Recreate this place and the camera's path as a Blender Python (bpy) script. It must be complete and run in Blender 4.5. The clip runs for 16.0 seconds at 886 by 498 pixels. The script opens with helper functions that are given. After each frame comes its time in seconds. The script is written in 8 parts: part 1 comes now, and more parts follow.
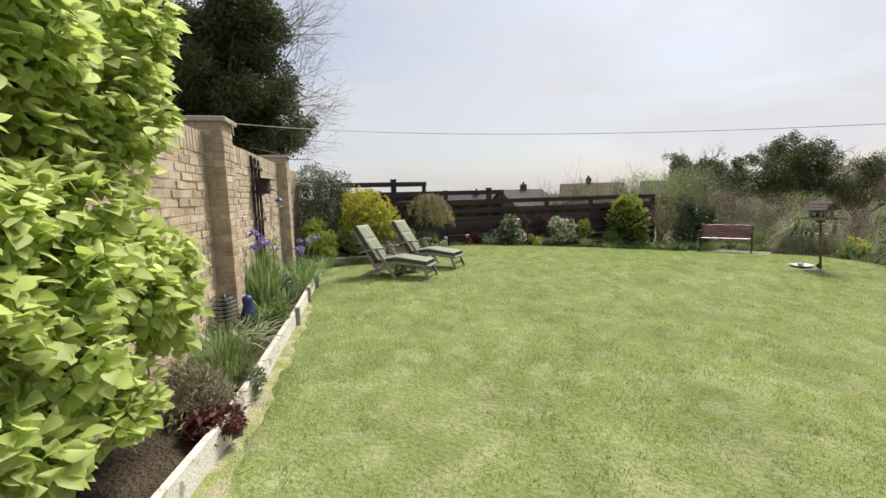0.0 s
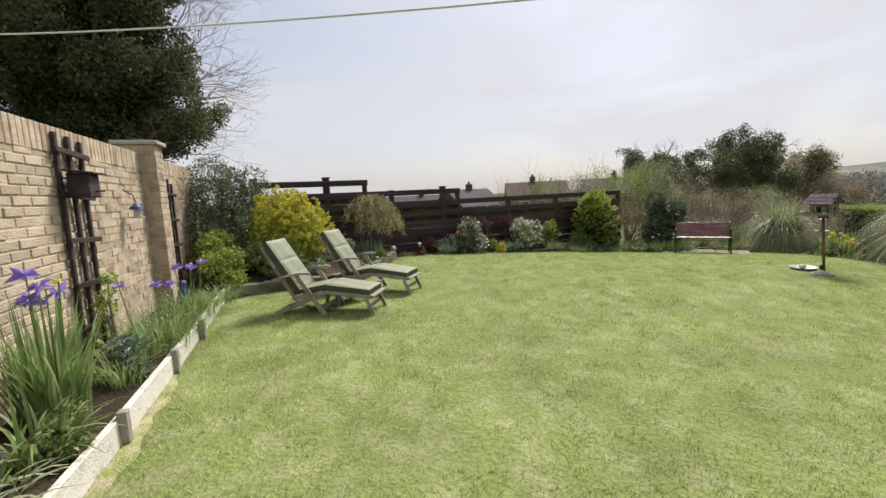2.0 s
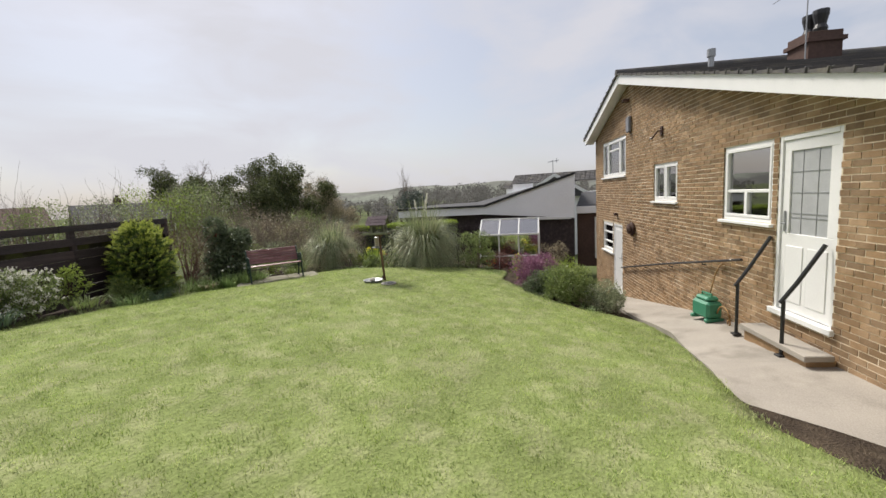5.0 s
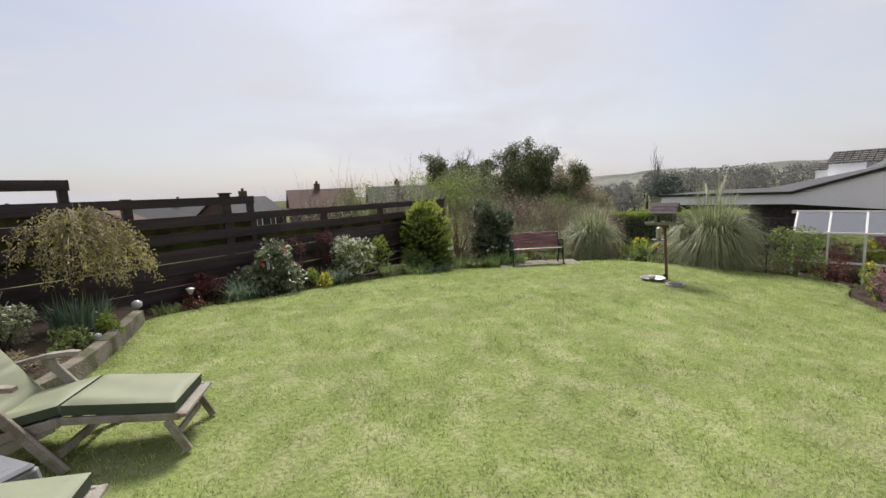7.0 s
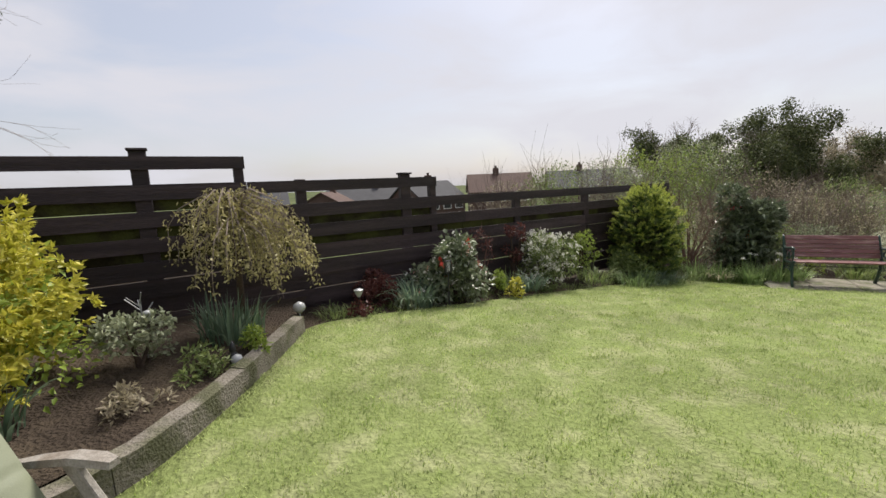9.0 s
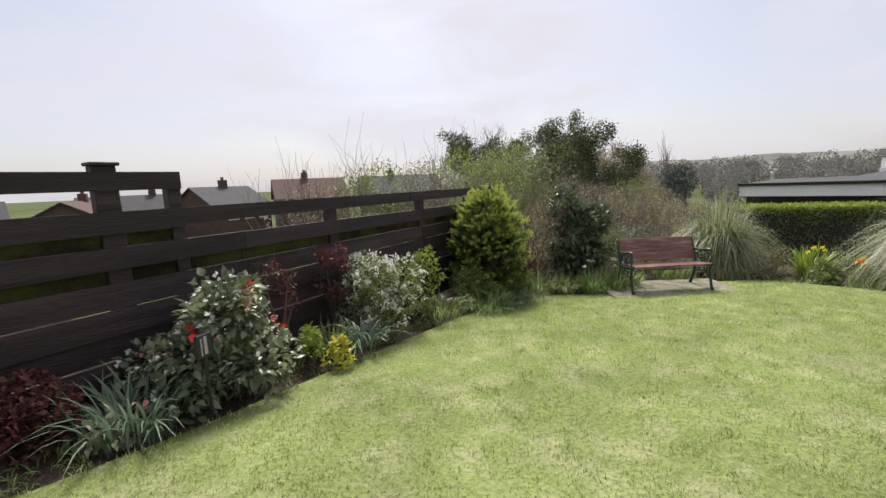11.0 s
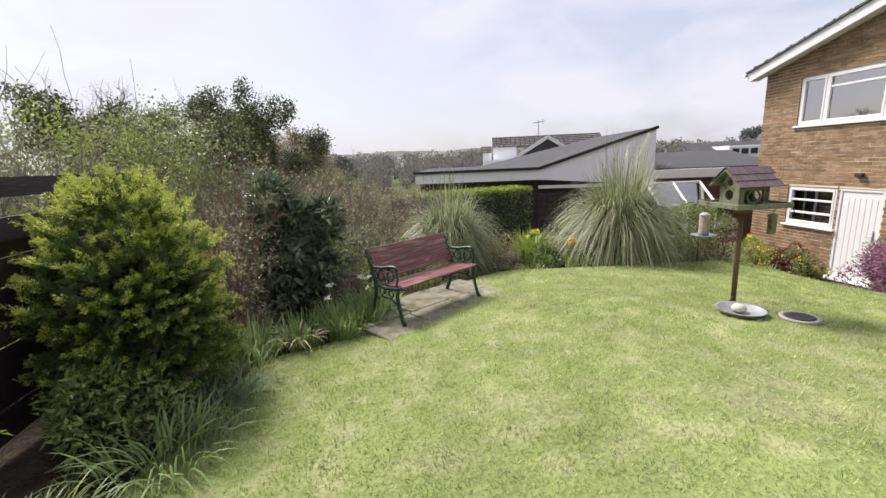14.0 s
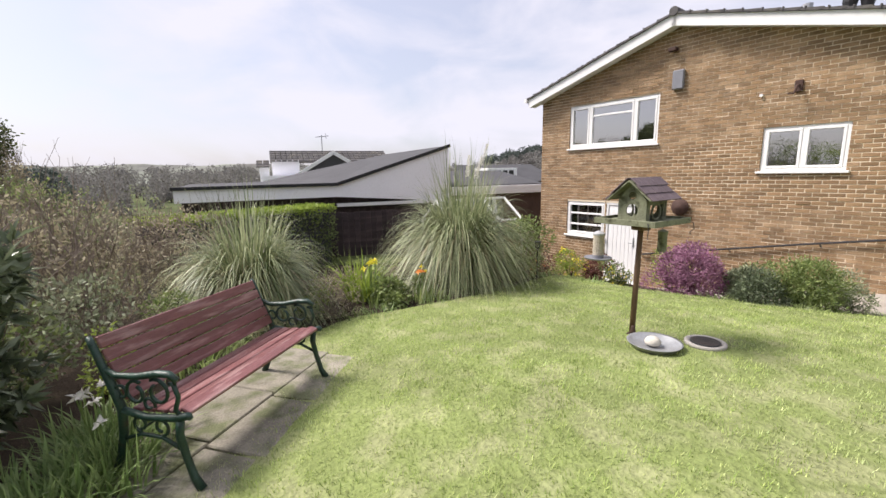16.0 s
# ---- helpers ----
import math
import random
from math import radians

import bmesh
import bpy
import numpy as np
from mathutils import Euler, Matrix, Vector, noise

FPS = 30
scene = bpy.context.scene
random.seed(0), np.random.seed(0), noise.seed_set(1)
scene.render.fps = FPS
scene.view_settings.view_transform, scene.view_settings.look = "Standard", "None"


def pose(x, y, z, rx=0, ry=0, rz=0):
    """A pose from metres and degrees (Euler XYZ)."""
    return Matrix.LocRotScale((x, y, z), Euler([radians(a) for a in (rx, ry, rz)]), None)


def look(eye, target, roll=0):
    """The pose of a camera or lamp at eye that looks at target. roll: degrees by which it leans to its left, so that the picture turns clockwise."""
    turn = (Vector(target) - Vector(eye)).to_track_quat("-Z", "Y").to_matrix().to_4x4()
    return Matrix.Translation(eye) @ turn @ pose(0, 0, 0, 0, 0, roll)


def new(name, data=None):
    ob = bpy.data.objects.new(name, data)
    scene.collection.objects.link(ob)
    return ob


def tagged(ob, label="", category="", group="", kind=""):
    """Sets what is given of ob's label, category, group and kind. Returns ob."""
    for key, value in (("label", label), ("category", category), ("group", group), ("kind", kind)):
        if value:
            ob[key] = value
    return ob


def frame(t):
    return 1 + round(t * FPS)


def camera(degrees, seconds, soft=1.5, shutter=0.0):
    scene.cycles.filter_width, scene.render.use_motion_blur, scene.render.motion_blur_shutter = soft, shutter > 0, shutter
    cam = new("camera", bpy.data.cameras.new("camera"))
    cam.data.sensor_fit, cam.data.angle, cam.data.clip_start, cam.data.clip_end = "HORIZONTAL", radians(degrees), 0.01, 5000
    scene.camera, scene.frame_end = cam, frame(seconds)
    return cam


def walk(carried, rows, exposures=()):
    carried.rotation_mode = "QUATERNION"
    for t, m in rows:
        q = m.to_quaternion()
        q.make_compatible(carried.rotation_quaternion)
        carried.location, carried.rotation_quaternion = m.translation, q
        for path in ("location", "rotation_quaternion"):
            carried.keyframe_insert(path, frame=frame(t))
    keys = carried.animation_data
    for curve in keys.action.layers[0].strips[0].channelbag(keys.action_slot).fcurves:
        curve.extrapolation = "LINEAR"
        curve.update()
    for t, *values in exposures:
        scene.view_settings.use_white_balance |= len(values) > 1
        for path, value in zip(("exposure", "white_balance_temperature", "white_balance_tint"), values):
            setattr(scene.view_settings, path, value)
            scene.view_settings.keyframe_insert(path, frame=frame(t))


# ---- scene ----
import collections

cam = camera(93.3, 16.0, shutter=0.0)
METRES, EYE = 14.7, 1.5
ROWS = [
    (0, 0, 0, 0, -0.2, -7.24, 1.54),
    (0.5, -0.0013, 0.0361, 0.0005, -0.42, -6.96, 1.5),
    (1, -0.0011, 0.0729, -0.0008, -1.13, -6.98, 1.6),
    (1.5, -0.0002, 0.1097, -0.0019, -3.48, -7.17, 2.01),
    (2, -0.0023, 0.1444, -0.0012, -7.81, -7.37, 2.64),
    (2.5, -0.0062, 0.1796, 0.0009, -14.04, -7.5, 3.1),
    (3, -0.0056, 0.2109, 0.0007, -22.32, -7.59, 3.29),
    (3.5, -0.0052, 0.2377, 0.0016, -32.47, -7.55, 3.39),
    (4, -0.0051, 0.2655, 0.0026, -44.06, -7.49, 3.48),
    (4.2, -0.004, 0.2724, 0.0028, -48.4, -7.3, 3.5),
    (4.7, -0.0017, 0.2817, 0.0025, -60.8788, -7.2356, 3.3569),
    (5.2, 0.0025, 0.2875, 0.0017, -72.6384, -7.0911, 3.0357),
    (5.7, 0.0072, 0.2956, 0.0009, -78.1638, -6.9392, 2.6983),
    (6, 0.0099, 0.304, 0.0005, -76.1924, -6.8749, 2.5554),
    (6.3, 0.012, 0.3165, 0.0004, -68.8, -6.85, 2.5),
    (6.5, 0.0125, 0.3262, -0.001, -61.05, -6.9, 2.45),
    (7, 0.007, 0.3588, 0.0036, -37.19, -7.71, 2.59),
    (7.5, 0.0096, 0.3878, 0.0017, -19.77, -8.71, 2.09),
    (8, 0.0184, 0.4236, 0.0023, -13.34, -8.72, 2.35),
    (8.2, 0.0225, 0.4385, 0.0022, -12.3, -8.72, 2.35),
    (8.7, 0.0335, 0.4763, 0.0018, -12.247, -8.7143, 2.3343),
    (9.2, 0.0456, 0.5141, 0.0009, -15.716, -8.7014, 2.2989),
    (9.8, 0.062, 0.5583, -0.0002, -22.6864, -8.6857, 2.2557),
    (10.3, 0.0775, 0.593, -0.0006, -29.3, -8.68, 2.24),
    (10.5, 0.0842, 0.6065, -0.0011, -31.93, -8.71, 2.26),
    (11, 0.101, 0.6397, -0.0023, -38.82, -8.96, 2.41),
    (11.5, 0.1189, 0.6717, -0.003, -45.84, -9.42, 2.56),
    (12, 0.1392, 0.7023, -0.0042, -52.94, -10.12, 2.72),
    (12.5, 0.1625, 0.7276, -0.0062, -60.12, -10.91, 2.79),
    (13, 0.1864, 0.7499, -0.0081, -67.29, -11.55, 2.82),
    (13.5, 0.2125, 0.7701, -0.0083, -74.74, -11.85, 2.65),
    (14, 0.2442, 0.7833, -0.0109, -82.58, -11.78, 2.33),
    (14.5, 0.2749, 0.7972, -0.0126, -90.5, -11.62, 1.96),
    (15, 0.3056, 0.8094, -0.0126, -97.84, -11.29, 1.74),
    (15.5, 0.3385, 0.8159, -0.0148, -104.81, -10.93, 1.45),
    (16, 0.3707, 0.8209, -0.0181, -112.13, -10.22, 1.09),
]
walk(cam, [(t, pose(METRES * x, METRES * y, EYE + METRES * z, 90 + pitch, roll, yaw)) for t, x, y, z, yaw, pitch, roll in ROWS],
     exposures=[(0.0, 0.47, 6680, 8), (3.0, 0.44, 6680, 10), (4.2, 0.35, 6620, 10), (6.5, 0.36, 6600, 11), (8.0, 0.40, 6600, 11), (11.0, 0.53, 6620, 12), (13.5, 0.68, 6520, 14), (16.0, 0.76, 6490, 16)])

# ---- light: hazy spring sky with thin cloud, sun high ahead ----
SUN_AZ, SUN_EL = 36.0, 52.0          # degrees clockwise from +y, degrees up
sun_dir = Vector((math.sin(radians(SUN_AZ)) * math.cos(radians(SUN_EL)), math.cos(radians(SUN_AZ)) * math.cos(radians(SUN_EL)), math.sin(radians(SUN_EL))))
world = bpy.data.worlds.new("hazy_sky")
scene.world = world
world.use_nodes = True
wn, wl = world.node_tree.nodes, world.node_tree.links
wn.clear()
w_out = wn.new("ShaderNodeOutputWorld")
w_bg = wn.new("ShaderNodeBackground")
w_sky = wn.new("ShaderNodeTexSky")
w_sky.sky_type, w_sky.sun_disc = "NISHITA", False
w_sky.sun_elevation, w_sky.sun_rotation = radians(SUN_EL), radians(SUN_AZ)
w_sky.air_density, w_sky.dust_density, w_sky.ozone_density = 1.0, 2.5, 1.5
w_co = wn.new("ShaderNodeTexCoord")
w_map = wn.new("ShaderNodeMapping")
w_map.inputs["Scale"].default_value = (1.3, 2.2, 5.0)
w_map.inputs["Rotation"].default_value = (0.25, 0.1, 0.5)
w_noise = wn.new("ShaderNodeTexNoise")
w_noise.inputs["Scale"].default_value, w_noise.inputs["Detail"].default_value = 1.6, 6.0
w_noise.inputs["Roughness"].default_value, w_noise.inputs["Distortion"].default_value = 0.52, 0.35
w_ramp = wn.new("ShaderNodeValToRGB")
w_ramp.color_ramp.elements[0].position, w_ramp.color_ramp.elements[1].position = 0.36, 0.60
w_ramp.color_ramp.elements[0].color, w_ramp.color_ramp.elements[1].color = (0.50, 0.50, 0.50, 1), (0.95, 0.95, 0.95, 1)
w_cloud = wn.new("ShaderNodeMix")
w_cloud.data_type = "RGBA"
w_cloud.inputs["B"].default_value = (5.5, 5.55, 6.05, 1)
wl.new(w_co.outputs["Generated"], w_map.inputs["Vector"])
wl.new(w_map.outputs["Vector"], w_noise.inputs["Vector"])
wl.new(w_noise.outputs["Fac"], w_ramp.inputs["Fac"])
wl.new(w_ramp.outputs["Color"], w_cloud.inputs["Factor"])
wl.new(w_sky.outputs["Color"], w_cloud.inputs["A"])
wl.new(w_cloud.outputs["Result"], w_bg.inputs["Color"])
w_bg.inputs["Strength"].default_value = 0.098
wl.new(w_bg.outputs["Background"], w_out.inputs["Surface"])
sun = new("sun", bpy.data.lights.new("sun", "SUN"))
sun.data.energy, sun.data.angle, sun.data.color = 3.9, radians(17.0), (1.0, 0.955, 0.88)
sun.matrix_world = look((0, 0, 30), Vector((0, 0, 30)) - sun_dir)


# ---- materials ----
def rough_mat(name, color, rough=0.8, var=0.25, scale=6.0, fine=60.0, bump=0.3, metal=0.0, spec=0.5, island=0.0, second=None, second_at=0.55, second_scale=2.0, dist=0.01, stretch=(1, 1, 1)):
    """A surface with variation at two scales, optional patches of a second colour, and a bump."""
    m = bpy.data.materials.new(name)
    m.use_nodes = True
    n, l = m.node_tree.nodes, m.node_tree.links
    p = n["Principled BSDF"]
    p.inputs["Roughness"].default_value, p.inputs["Metallic"].default_value = rough, metal
    p.inputs["Specular IOR Level"].default_value = spec
    co = n.new("ShaderNodeTexCoord")
    mp = n.new("ShaderNodeMapping")
    mp.inputs["Scale"].default_value = stretch
    l.new(co.outputs["Object"], mp.inputs["Vector"])
    big, small = n.new("ShaderNodeTexNoise"), n.new("ShaderNodeTexNoise")
    big.inputs["Scale"].default_value, big.inputs["Detail"].default_value = scale, 4
    small.inputs["Scale"].default_value, small.inputs["Detail"].default_value = fine, 3
    l.new(mp.outputs["Vector"], big.inputs["Vector"])
    l.new(mp.outputs["Vector"], small.inputs["Vector"])
    add = n.new("ShaderNodeMath")
    add.operation = "ADD"
    l.new(big.outputs["Fac"], add.inputs[0])
    l.new(small.outputs["Fac"], add.inputs[1])
    value = n.new("ShaderNodeMapRange")
    value.inputs["From Min"].default_value, value.inputs["From Max"].default_value = 0.6, 1.4
    value.inputs["To Min"].default_value, value.inputs["To Max"].default_value = 1 - var, 1 + var
    l.new(add.outputs["Value"], value.inputs["Value"])
    last = value.outputs["Result"]
    if island:
        info, geo = n.new("ShaderNodeObjectInfo"), n.new("ShaderNodeNewGeometry")
        both, wrap, rng, mul = (n.new("ShaderNodeMath") for _ in range(4))
        l.new(info.outputs["Random"], both.inputs[0])
        l.new(geo.outputs["Random Per Island"], both.inputs[1])
        wrap.operation = "FRACT"
        l.new(both.outputs["Value"], wrap.inputs[0])
        rng.operation = "MULTIPLY_ADD"
        rng.inputs[1].default_value, rng.inputs[2].default_value = 2 * island, 1 - island
        l.new(wrap.outputs["Value"], rng.inputs[0])
        mul.operation = "MULTIPLY"
        l.new(last, mul.inputs[0])
        l.new(rng.outputs["Value"], mul.inputs[1])
        last = mul.outputs["Value"]
    base = n.new("ShaderNodeMix")
    base.data_type = "RGBA"
    base.inputs["A"].default_value = (*color, 1)
    base.inputs["B"].default_value = (*(second or color), 1)
    base.inputs["Factor"].default_value = 0
    if second:
        patch, edge = n.new("ShaderNodeTexNoise"), n.new("ShaderNodeMapRange")
        patch.inputs["Scale"].default_value, patch.inputs["Detail"].default_value = second_scale, 5
        l.new(mp.outputs["Vector"], patch.inputs["Vector"])
        edge.inputs["From Min"].default_value, edge.inputs["From Max"].default_value = second_at - 0.08, second_at + 0.08
        l.new(patch.outputs["Fac"], edge.inputs["Value"])
        l.new(edge.outputs["Result"], base.inputs["Factor"])
    mix = n.new("ShaderNodeVectorMath")
    mix.operation = "SCALE"
    l.new(base.outputs["Result"], mix.inputs[0])
    l.new(last, mix.inputs["Scale"])
    l.new(mix.outputs["Vector"], p.inputs["Base Color"])
    if bump:
        b = n.new("ShaderNodeBump")
        b.inputs["Strength"].default_value, b.inputs["Distance"].default_value = bump, dist
        l.new(add.outputs["Value"], b.inputs["Height"])
        l.new(b.outputs["Normal"], p.inputs["Normal"])
    return m


def leaf_mat(name, color, second, through_light=0.35, rough=0.5, spread=0.35, patch=None, patch_at=0.56, patch_scale=2.0):
    """Leaves: colour varies leaf by leaf between two greens, thin enough to let light through."""
    m = bpy.data.materials.new(name)
    m.use_nodes = True
    n, l = m.node_tree.nodes, m.node_tree.links
    p, out = n["Principled BSDF"], n["Material Output"]
    p.inputs["Roughness"].default_value, p.inputs["Specular IOR Level"].default_value = rough, 0.35
    geo = n.new("ShaderNodeNewGeometry")
    mix, dim, sc = n.new("ShaderNodeMix"), n.new("ShaderNodeMapRange"), n.new("ShaderNodeVectorMath")
    mix.data_type = "RGBA"
    mix.inputs["A"].default_value, mix.inputs["B"].default_value = (*color, 1), (*second, 1)
    co, nz = n.new("ShaderNodeTexCoord"), n.new("ShaderNodeTexNoise")
    nz.inputs["Scale"].default_value, nz.inputs["Detail"].default_value = 5.0, 3
    l.new(co.outputs["Object"], nz.inputs["Vector"])
    l.new(geo.outputs["Random Per Island"], mix.inputs["Factor"])
    l.new(nz.outputs["Fac"], dim.inputs["Value"])
    dim.inputs["From Min"].default_value, dim.inputs["From Max"].default_value = 0.3, 0.7
    dim.inputs["To Min"].default_value, dim.inputs["To Max"].default_value = 1 - spread, 1 + spread
    sc.operation = "SCALE"
    tone = mix.outputs["Result"]
    if patch:
        pn, edge, worn = n.new("ShaderNodeTexNoise"), n.new("ShaderNodeMapRange"), n.new("ShaderNodeMix")
        pn.inputs["Scale"].default_value, pn.inputs["Detail"].default_value, pn.inputs["Roughness"].default_value = patch_scale, 7, 0.68
        l.new(co.outputs["Object"], pn.inputs["Vector"])
        edge.inputs["From Min"].default_value, edge.inputs["From Max"].default_value = patch_at - 0.16, patch_at + 0.16
        edge.inputs["To Max"].default_value = 0.46
        l.new(pn.outputs["Fac"], edge.inputs["Value"])
        worn.data_type = "RGBA"
        worn.inputs["B"].default_value = (*patch, 1)
        l.new(edge.outputs["Result"], worn.inputs["Factor"])
        l.new(tone, worn.inputs["A"])
        tone = worn.outputs["Result"]
    l.new(tone, sc.inputs[0])
    l.new(dim.outputs["Result"], sc.inputs["Scale"])
    l.new(sc.outputs["Vector"], p.inputs["Base Color"])
    tr, ms = n.new("ShaderNodeBsdfTranslucent"), n.new("ShaderNodeMixShader")
    l.new(sc.outputs["Vector"], tr.inputs["Color"])
    ms.inputs["Fac"].default_value = through_light
    l.new(p.outputs["BSDF"], ms.inputs[1])
    l.new(tr.outputs["BSDF"], ms.inputs[2])
    l.new(ms.outputs["Shader"], out.inputs["Surface"])
    return m


def glass_mat(name, tint=(0.9, 0.95, 0.95), rough=0.02):
    m = bpy.data.materials.new(name)
    m.use_nodes = True
    n, l = m.node_tree.nodes, m.node_tree.links
    out = n["Material Output"]
    gl, trn, fr, ms = n.new("ShaderNodeBsdfGlossy"), n.new("ShaderNodeBsdfTransparent"), n.new("ShaderNodeFresnel"), n.new("ShaderNodeMixShader")
    gl.inputs["Roughness"].default_value = rough
    trn.inputs["Color"].default_value = (*tint, 1)
    fr.inputs["IOR"].default_value = 6.5
    l.new(fr.outputs["Fac"], ms.inputs["Fac"])
    l.new(trn.outputs["BSDF"], ms.inputs[1])
    l.new(gl.outputs["BSDF"], ms.inputs[2])
    l.new(ms.outputs["Shader"], out.inputs["Surface"])
    return m


MAT = {}
MAT["turf"] = rough_mat("turf", (0.185, 0.225, 0.08), 0.95, 0.35, 1.2, 30, 0.8, spec=0.1, second=(0.25, 0.27, 0.13), second_at=0.55, second_scale=3.5, dist=0.03)
MAT["soil"] = rough_mat("soil", (0.055, 0.042, 0.032), 0.95, 0.45, 3, 45, 1.0, spec=0.1, second=(0.09, 0.07, 0.05), dist=0.04)
MAT["meadow"] = rough_mat("meadow", (0.10, 0.12, 0.045), 0.95, 0.35, 0.05, 2, 0.3, spec=0.1, second=(0.06, 0.075, 0.03), second_at=0.5, second_scale=0.03, dist=0.1)
MAT["concrete"] = rough_mat("concrete", (0.34, 0.31, 0.27), 0.9, 0.22, 1.5, 70, 0.35, spec=0.2, second=(0.22, 0.20, 0.17), second_at=0.6, second_scale=1.3)
MAT["stone"] = rough_mat("edging_stone", (0.20, 0.18, 0.15), 0.92, 0.4, 5, 60, 0.8, spec=0.2, second=(0.10, 0.10, 0.06), second_at=0.52, second_scale=4, dist=0.02)
MAT["slab"] = rough_mat("paving_slab", (0.25, 0.23, 0.185), 0.9, 0.38, 7, 70, 0.7, spec=0.25, island=0.15, second=(0.13, 0.14, 0.075), second_at=0.53, second_scale=4.5)
MAT["buff_brick"] = rough_mat("buff_brick", (0.485, 0.395, 0.30), 0.8, 0.24, 9, 70, 0.9, spec=0.4, island=0.2, second=(0.36, 0.265, 0.19), second_at=0.56, second_scale=5)
MAT["buff_mortar"] = rough_mat("buff_mortar", (0.50, 0.43, 0.34), 0.95, 0.2, 4, 80, 0.5, spec=0.1)
MAT["brown_brick"] = rough_mat("brown_brick", (0.262, 0.168, 0.092), 0.85, 0.22, 8, 90, 0.6, spec=0.25, island=0.27, second=(0.33, 0.225, 0.135), second_at=0.53, second_scale=3)
MAT["mortar"] = rough_mat("pale_mortar", (0.72, 0.62, 0.47), 0.95, 0.12, 4, 80, 0.4, spec=0.1)
MAT["cap"] = rough_mat("coping_concrete", (0.36, 0.34, 0.31), 0.92, 0.25, 5, 70, 0.5, spec=0.2)
MAT["dark_wood"] = rough_mat("creosoted_wood", (0.031, 0.021, 0.023), 0.55, 0.5, 3, 50, 0.8, spec=0.35, island=0.25, second=(0.052, 0.036, 0.037), second_at=0.55, second_scale=2.5, stretch=(0.25, 3, 3))
MAT["mossy_wood"] = rough_mat("mossy_wood", (0.028, 0.024, 0.012), 0.85, 0.4, 3, 50, 0.6, spec=0.2, second=(0.05, 0.055, 0.014), second_at=0.5, second_scale=3)
MAT["white_timber"] = rough_mat("flaking_white_timber", (0.66, 0.63, 0.58), 0.85, 0.16, 4, 60, 0.6, spec=0.25, second=(0.30, 0.25, 0.20), second_at=0.64, second_scale=9, stretch=(1, 1, 1))
MAT["grey_wood"] = rough_mat("weathered_teak", (0.33, 0.305, 0.27), 0.85, 0.3, 6, 90, 0.5, spec=0.25, second=(0.19, 0.16, 0.13), second_at=0.55, second_scale=6)
MAT["cushion"] = rough_mat("sage_cushion_cloth", (0.215, 0.235, 0.155), 0.62, 0.14, 5, 240, 0.35, spec=0.5, dist=0.004)
MAT["cushion_side"] = rough_mat("dark_green_piping_cloth", (0.075, 0.092, 0.065), 0.95, 0.2, 6, 200, 0.3, spec=0.15, dist=0.004)
# Slat colour and its pale pink streaks are lightened to carry the sheen.
MAT["bench_wood"] = rough_mat("red_brown_painted_slat", (0.17, 0.068, 0.066), 0.36, 0.3, 5, 60, 0.4, spec=0.5, island=0.2, second=(0.30, 0.18, 0.17), second_at=0.60, second_scale=9, stretch=(0.4, 3, 3))
MAT["cast_iron"] = rough_mat("green_cast_iron", (0.016, 0.045, 0.032), 0.42, 0.35, 12, 80, 0.4, spec=0.5, second=(0.04, 0.03, 0.02), second_at=0.66, second_scale=14)
MAT["black_metal"] = rough_mat("black_painted_metal", (0.018, 0.018, 0.02), 0.45, 0.25, 10, 80, 0.2, spec=0.5)
MAT["upvc"] = rough_mat("white_upvc", (0.80, 0.80, 0.79), 0.35, 0.04, 3, 40, 0.05, spec=0.5)
MAT["render_white"] = rough_mat("painted_cladding", (0.88, 0.88, 0.90), 0.6, 0.06, 1, 20, 0.1, spec=0.3)
MAT["roof_tile"] = rough_mat("grey_roof_tile", (0.11, 0.105, 0.105), 0.85, 0.25, 2, 30, 0.5, spec=0.2, second=(0.15, 0.14, 0.12), second_at=0.6, second_scale=2)
MAT["red_tile"] = rough_mat("brown_roof_tile", (0.10, 0.065, 0.055), 0.85, 0.25, 1, 14, 0.5, spec=0.2)
MAT["felt"] = rough_mat("roof_felt", (0.075, 0.075, 0.08), 0.85, 0.2, 1, 30, 0.3, spec=0.2)
MAT["black_verge"] = rough_mat("black_verge", (0.012, 0.012, 0.014), 0.6, 0.2, 6, 60, 0.2)
MAT["bark"] = rough_mat("bark", (0.075, 0.055, 0.042), 0.92, 0.4, 10, 70, 0.9, spec=0.15, dist=0.015)
MAT["twig"] = rough_mat("bare_twig", (0.22, 0.18, 0.15), 0.9, 0.3, 8, 60, 0.3, spec=0.15)
MAT["glass"] = glass_mat("window_glass")
MAT["curtain"] = rough_mat("net_curtain", (0.62, 0.63, 0.64), 0.95, 0.1, 3, 120, 0.2, spec=0.1)
# Dark colour stands in for dimness in the rooms and inside the hedge.
MAT["shade_fill"] = rough_mat("shade_coloured_interior", (0.05, 0.05, 0.055), 0.9, 0.3, 1, 10, 0.1)
MAT["plastic_grey"] = rough_mat("grey_plastic", (0.20, 0.205, 0.23), 0.42, 0.1, 8, 90, 0.15, spec=0.5)
MAT["plastic_green"] = rough_mat("green_plastic", (0.045, 0.22, 0.13), 0.4, 0.15, 8, 60, 0.1, spec=0.5)
MAT["plastic_blue"] = rough_mat("blue_plastic", (0.03, 0.035, 0.16), 0.4, 0.2, 8, 60, 0.1, spec=0.5)
MAT["feeder_green"] = rough_mat("sage_painted_wood", (0.19, 0.20, 0.13), 0.8, 0.3, 8, 60, 0.4, spec=0.25, second=(0.06, 0.06, 0.035), second_at=0.6, second_scale=12)
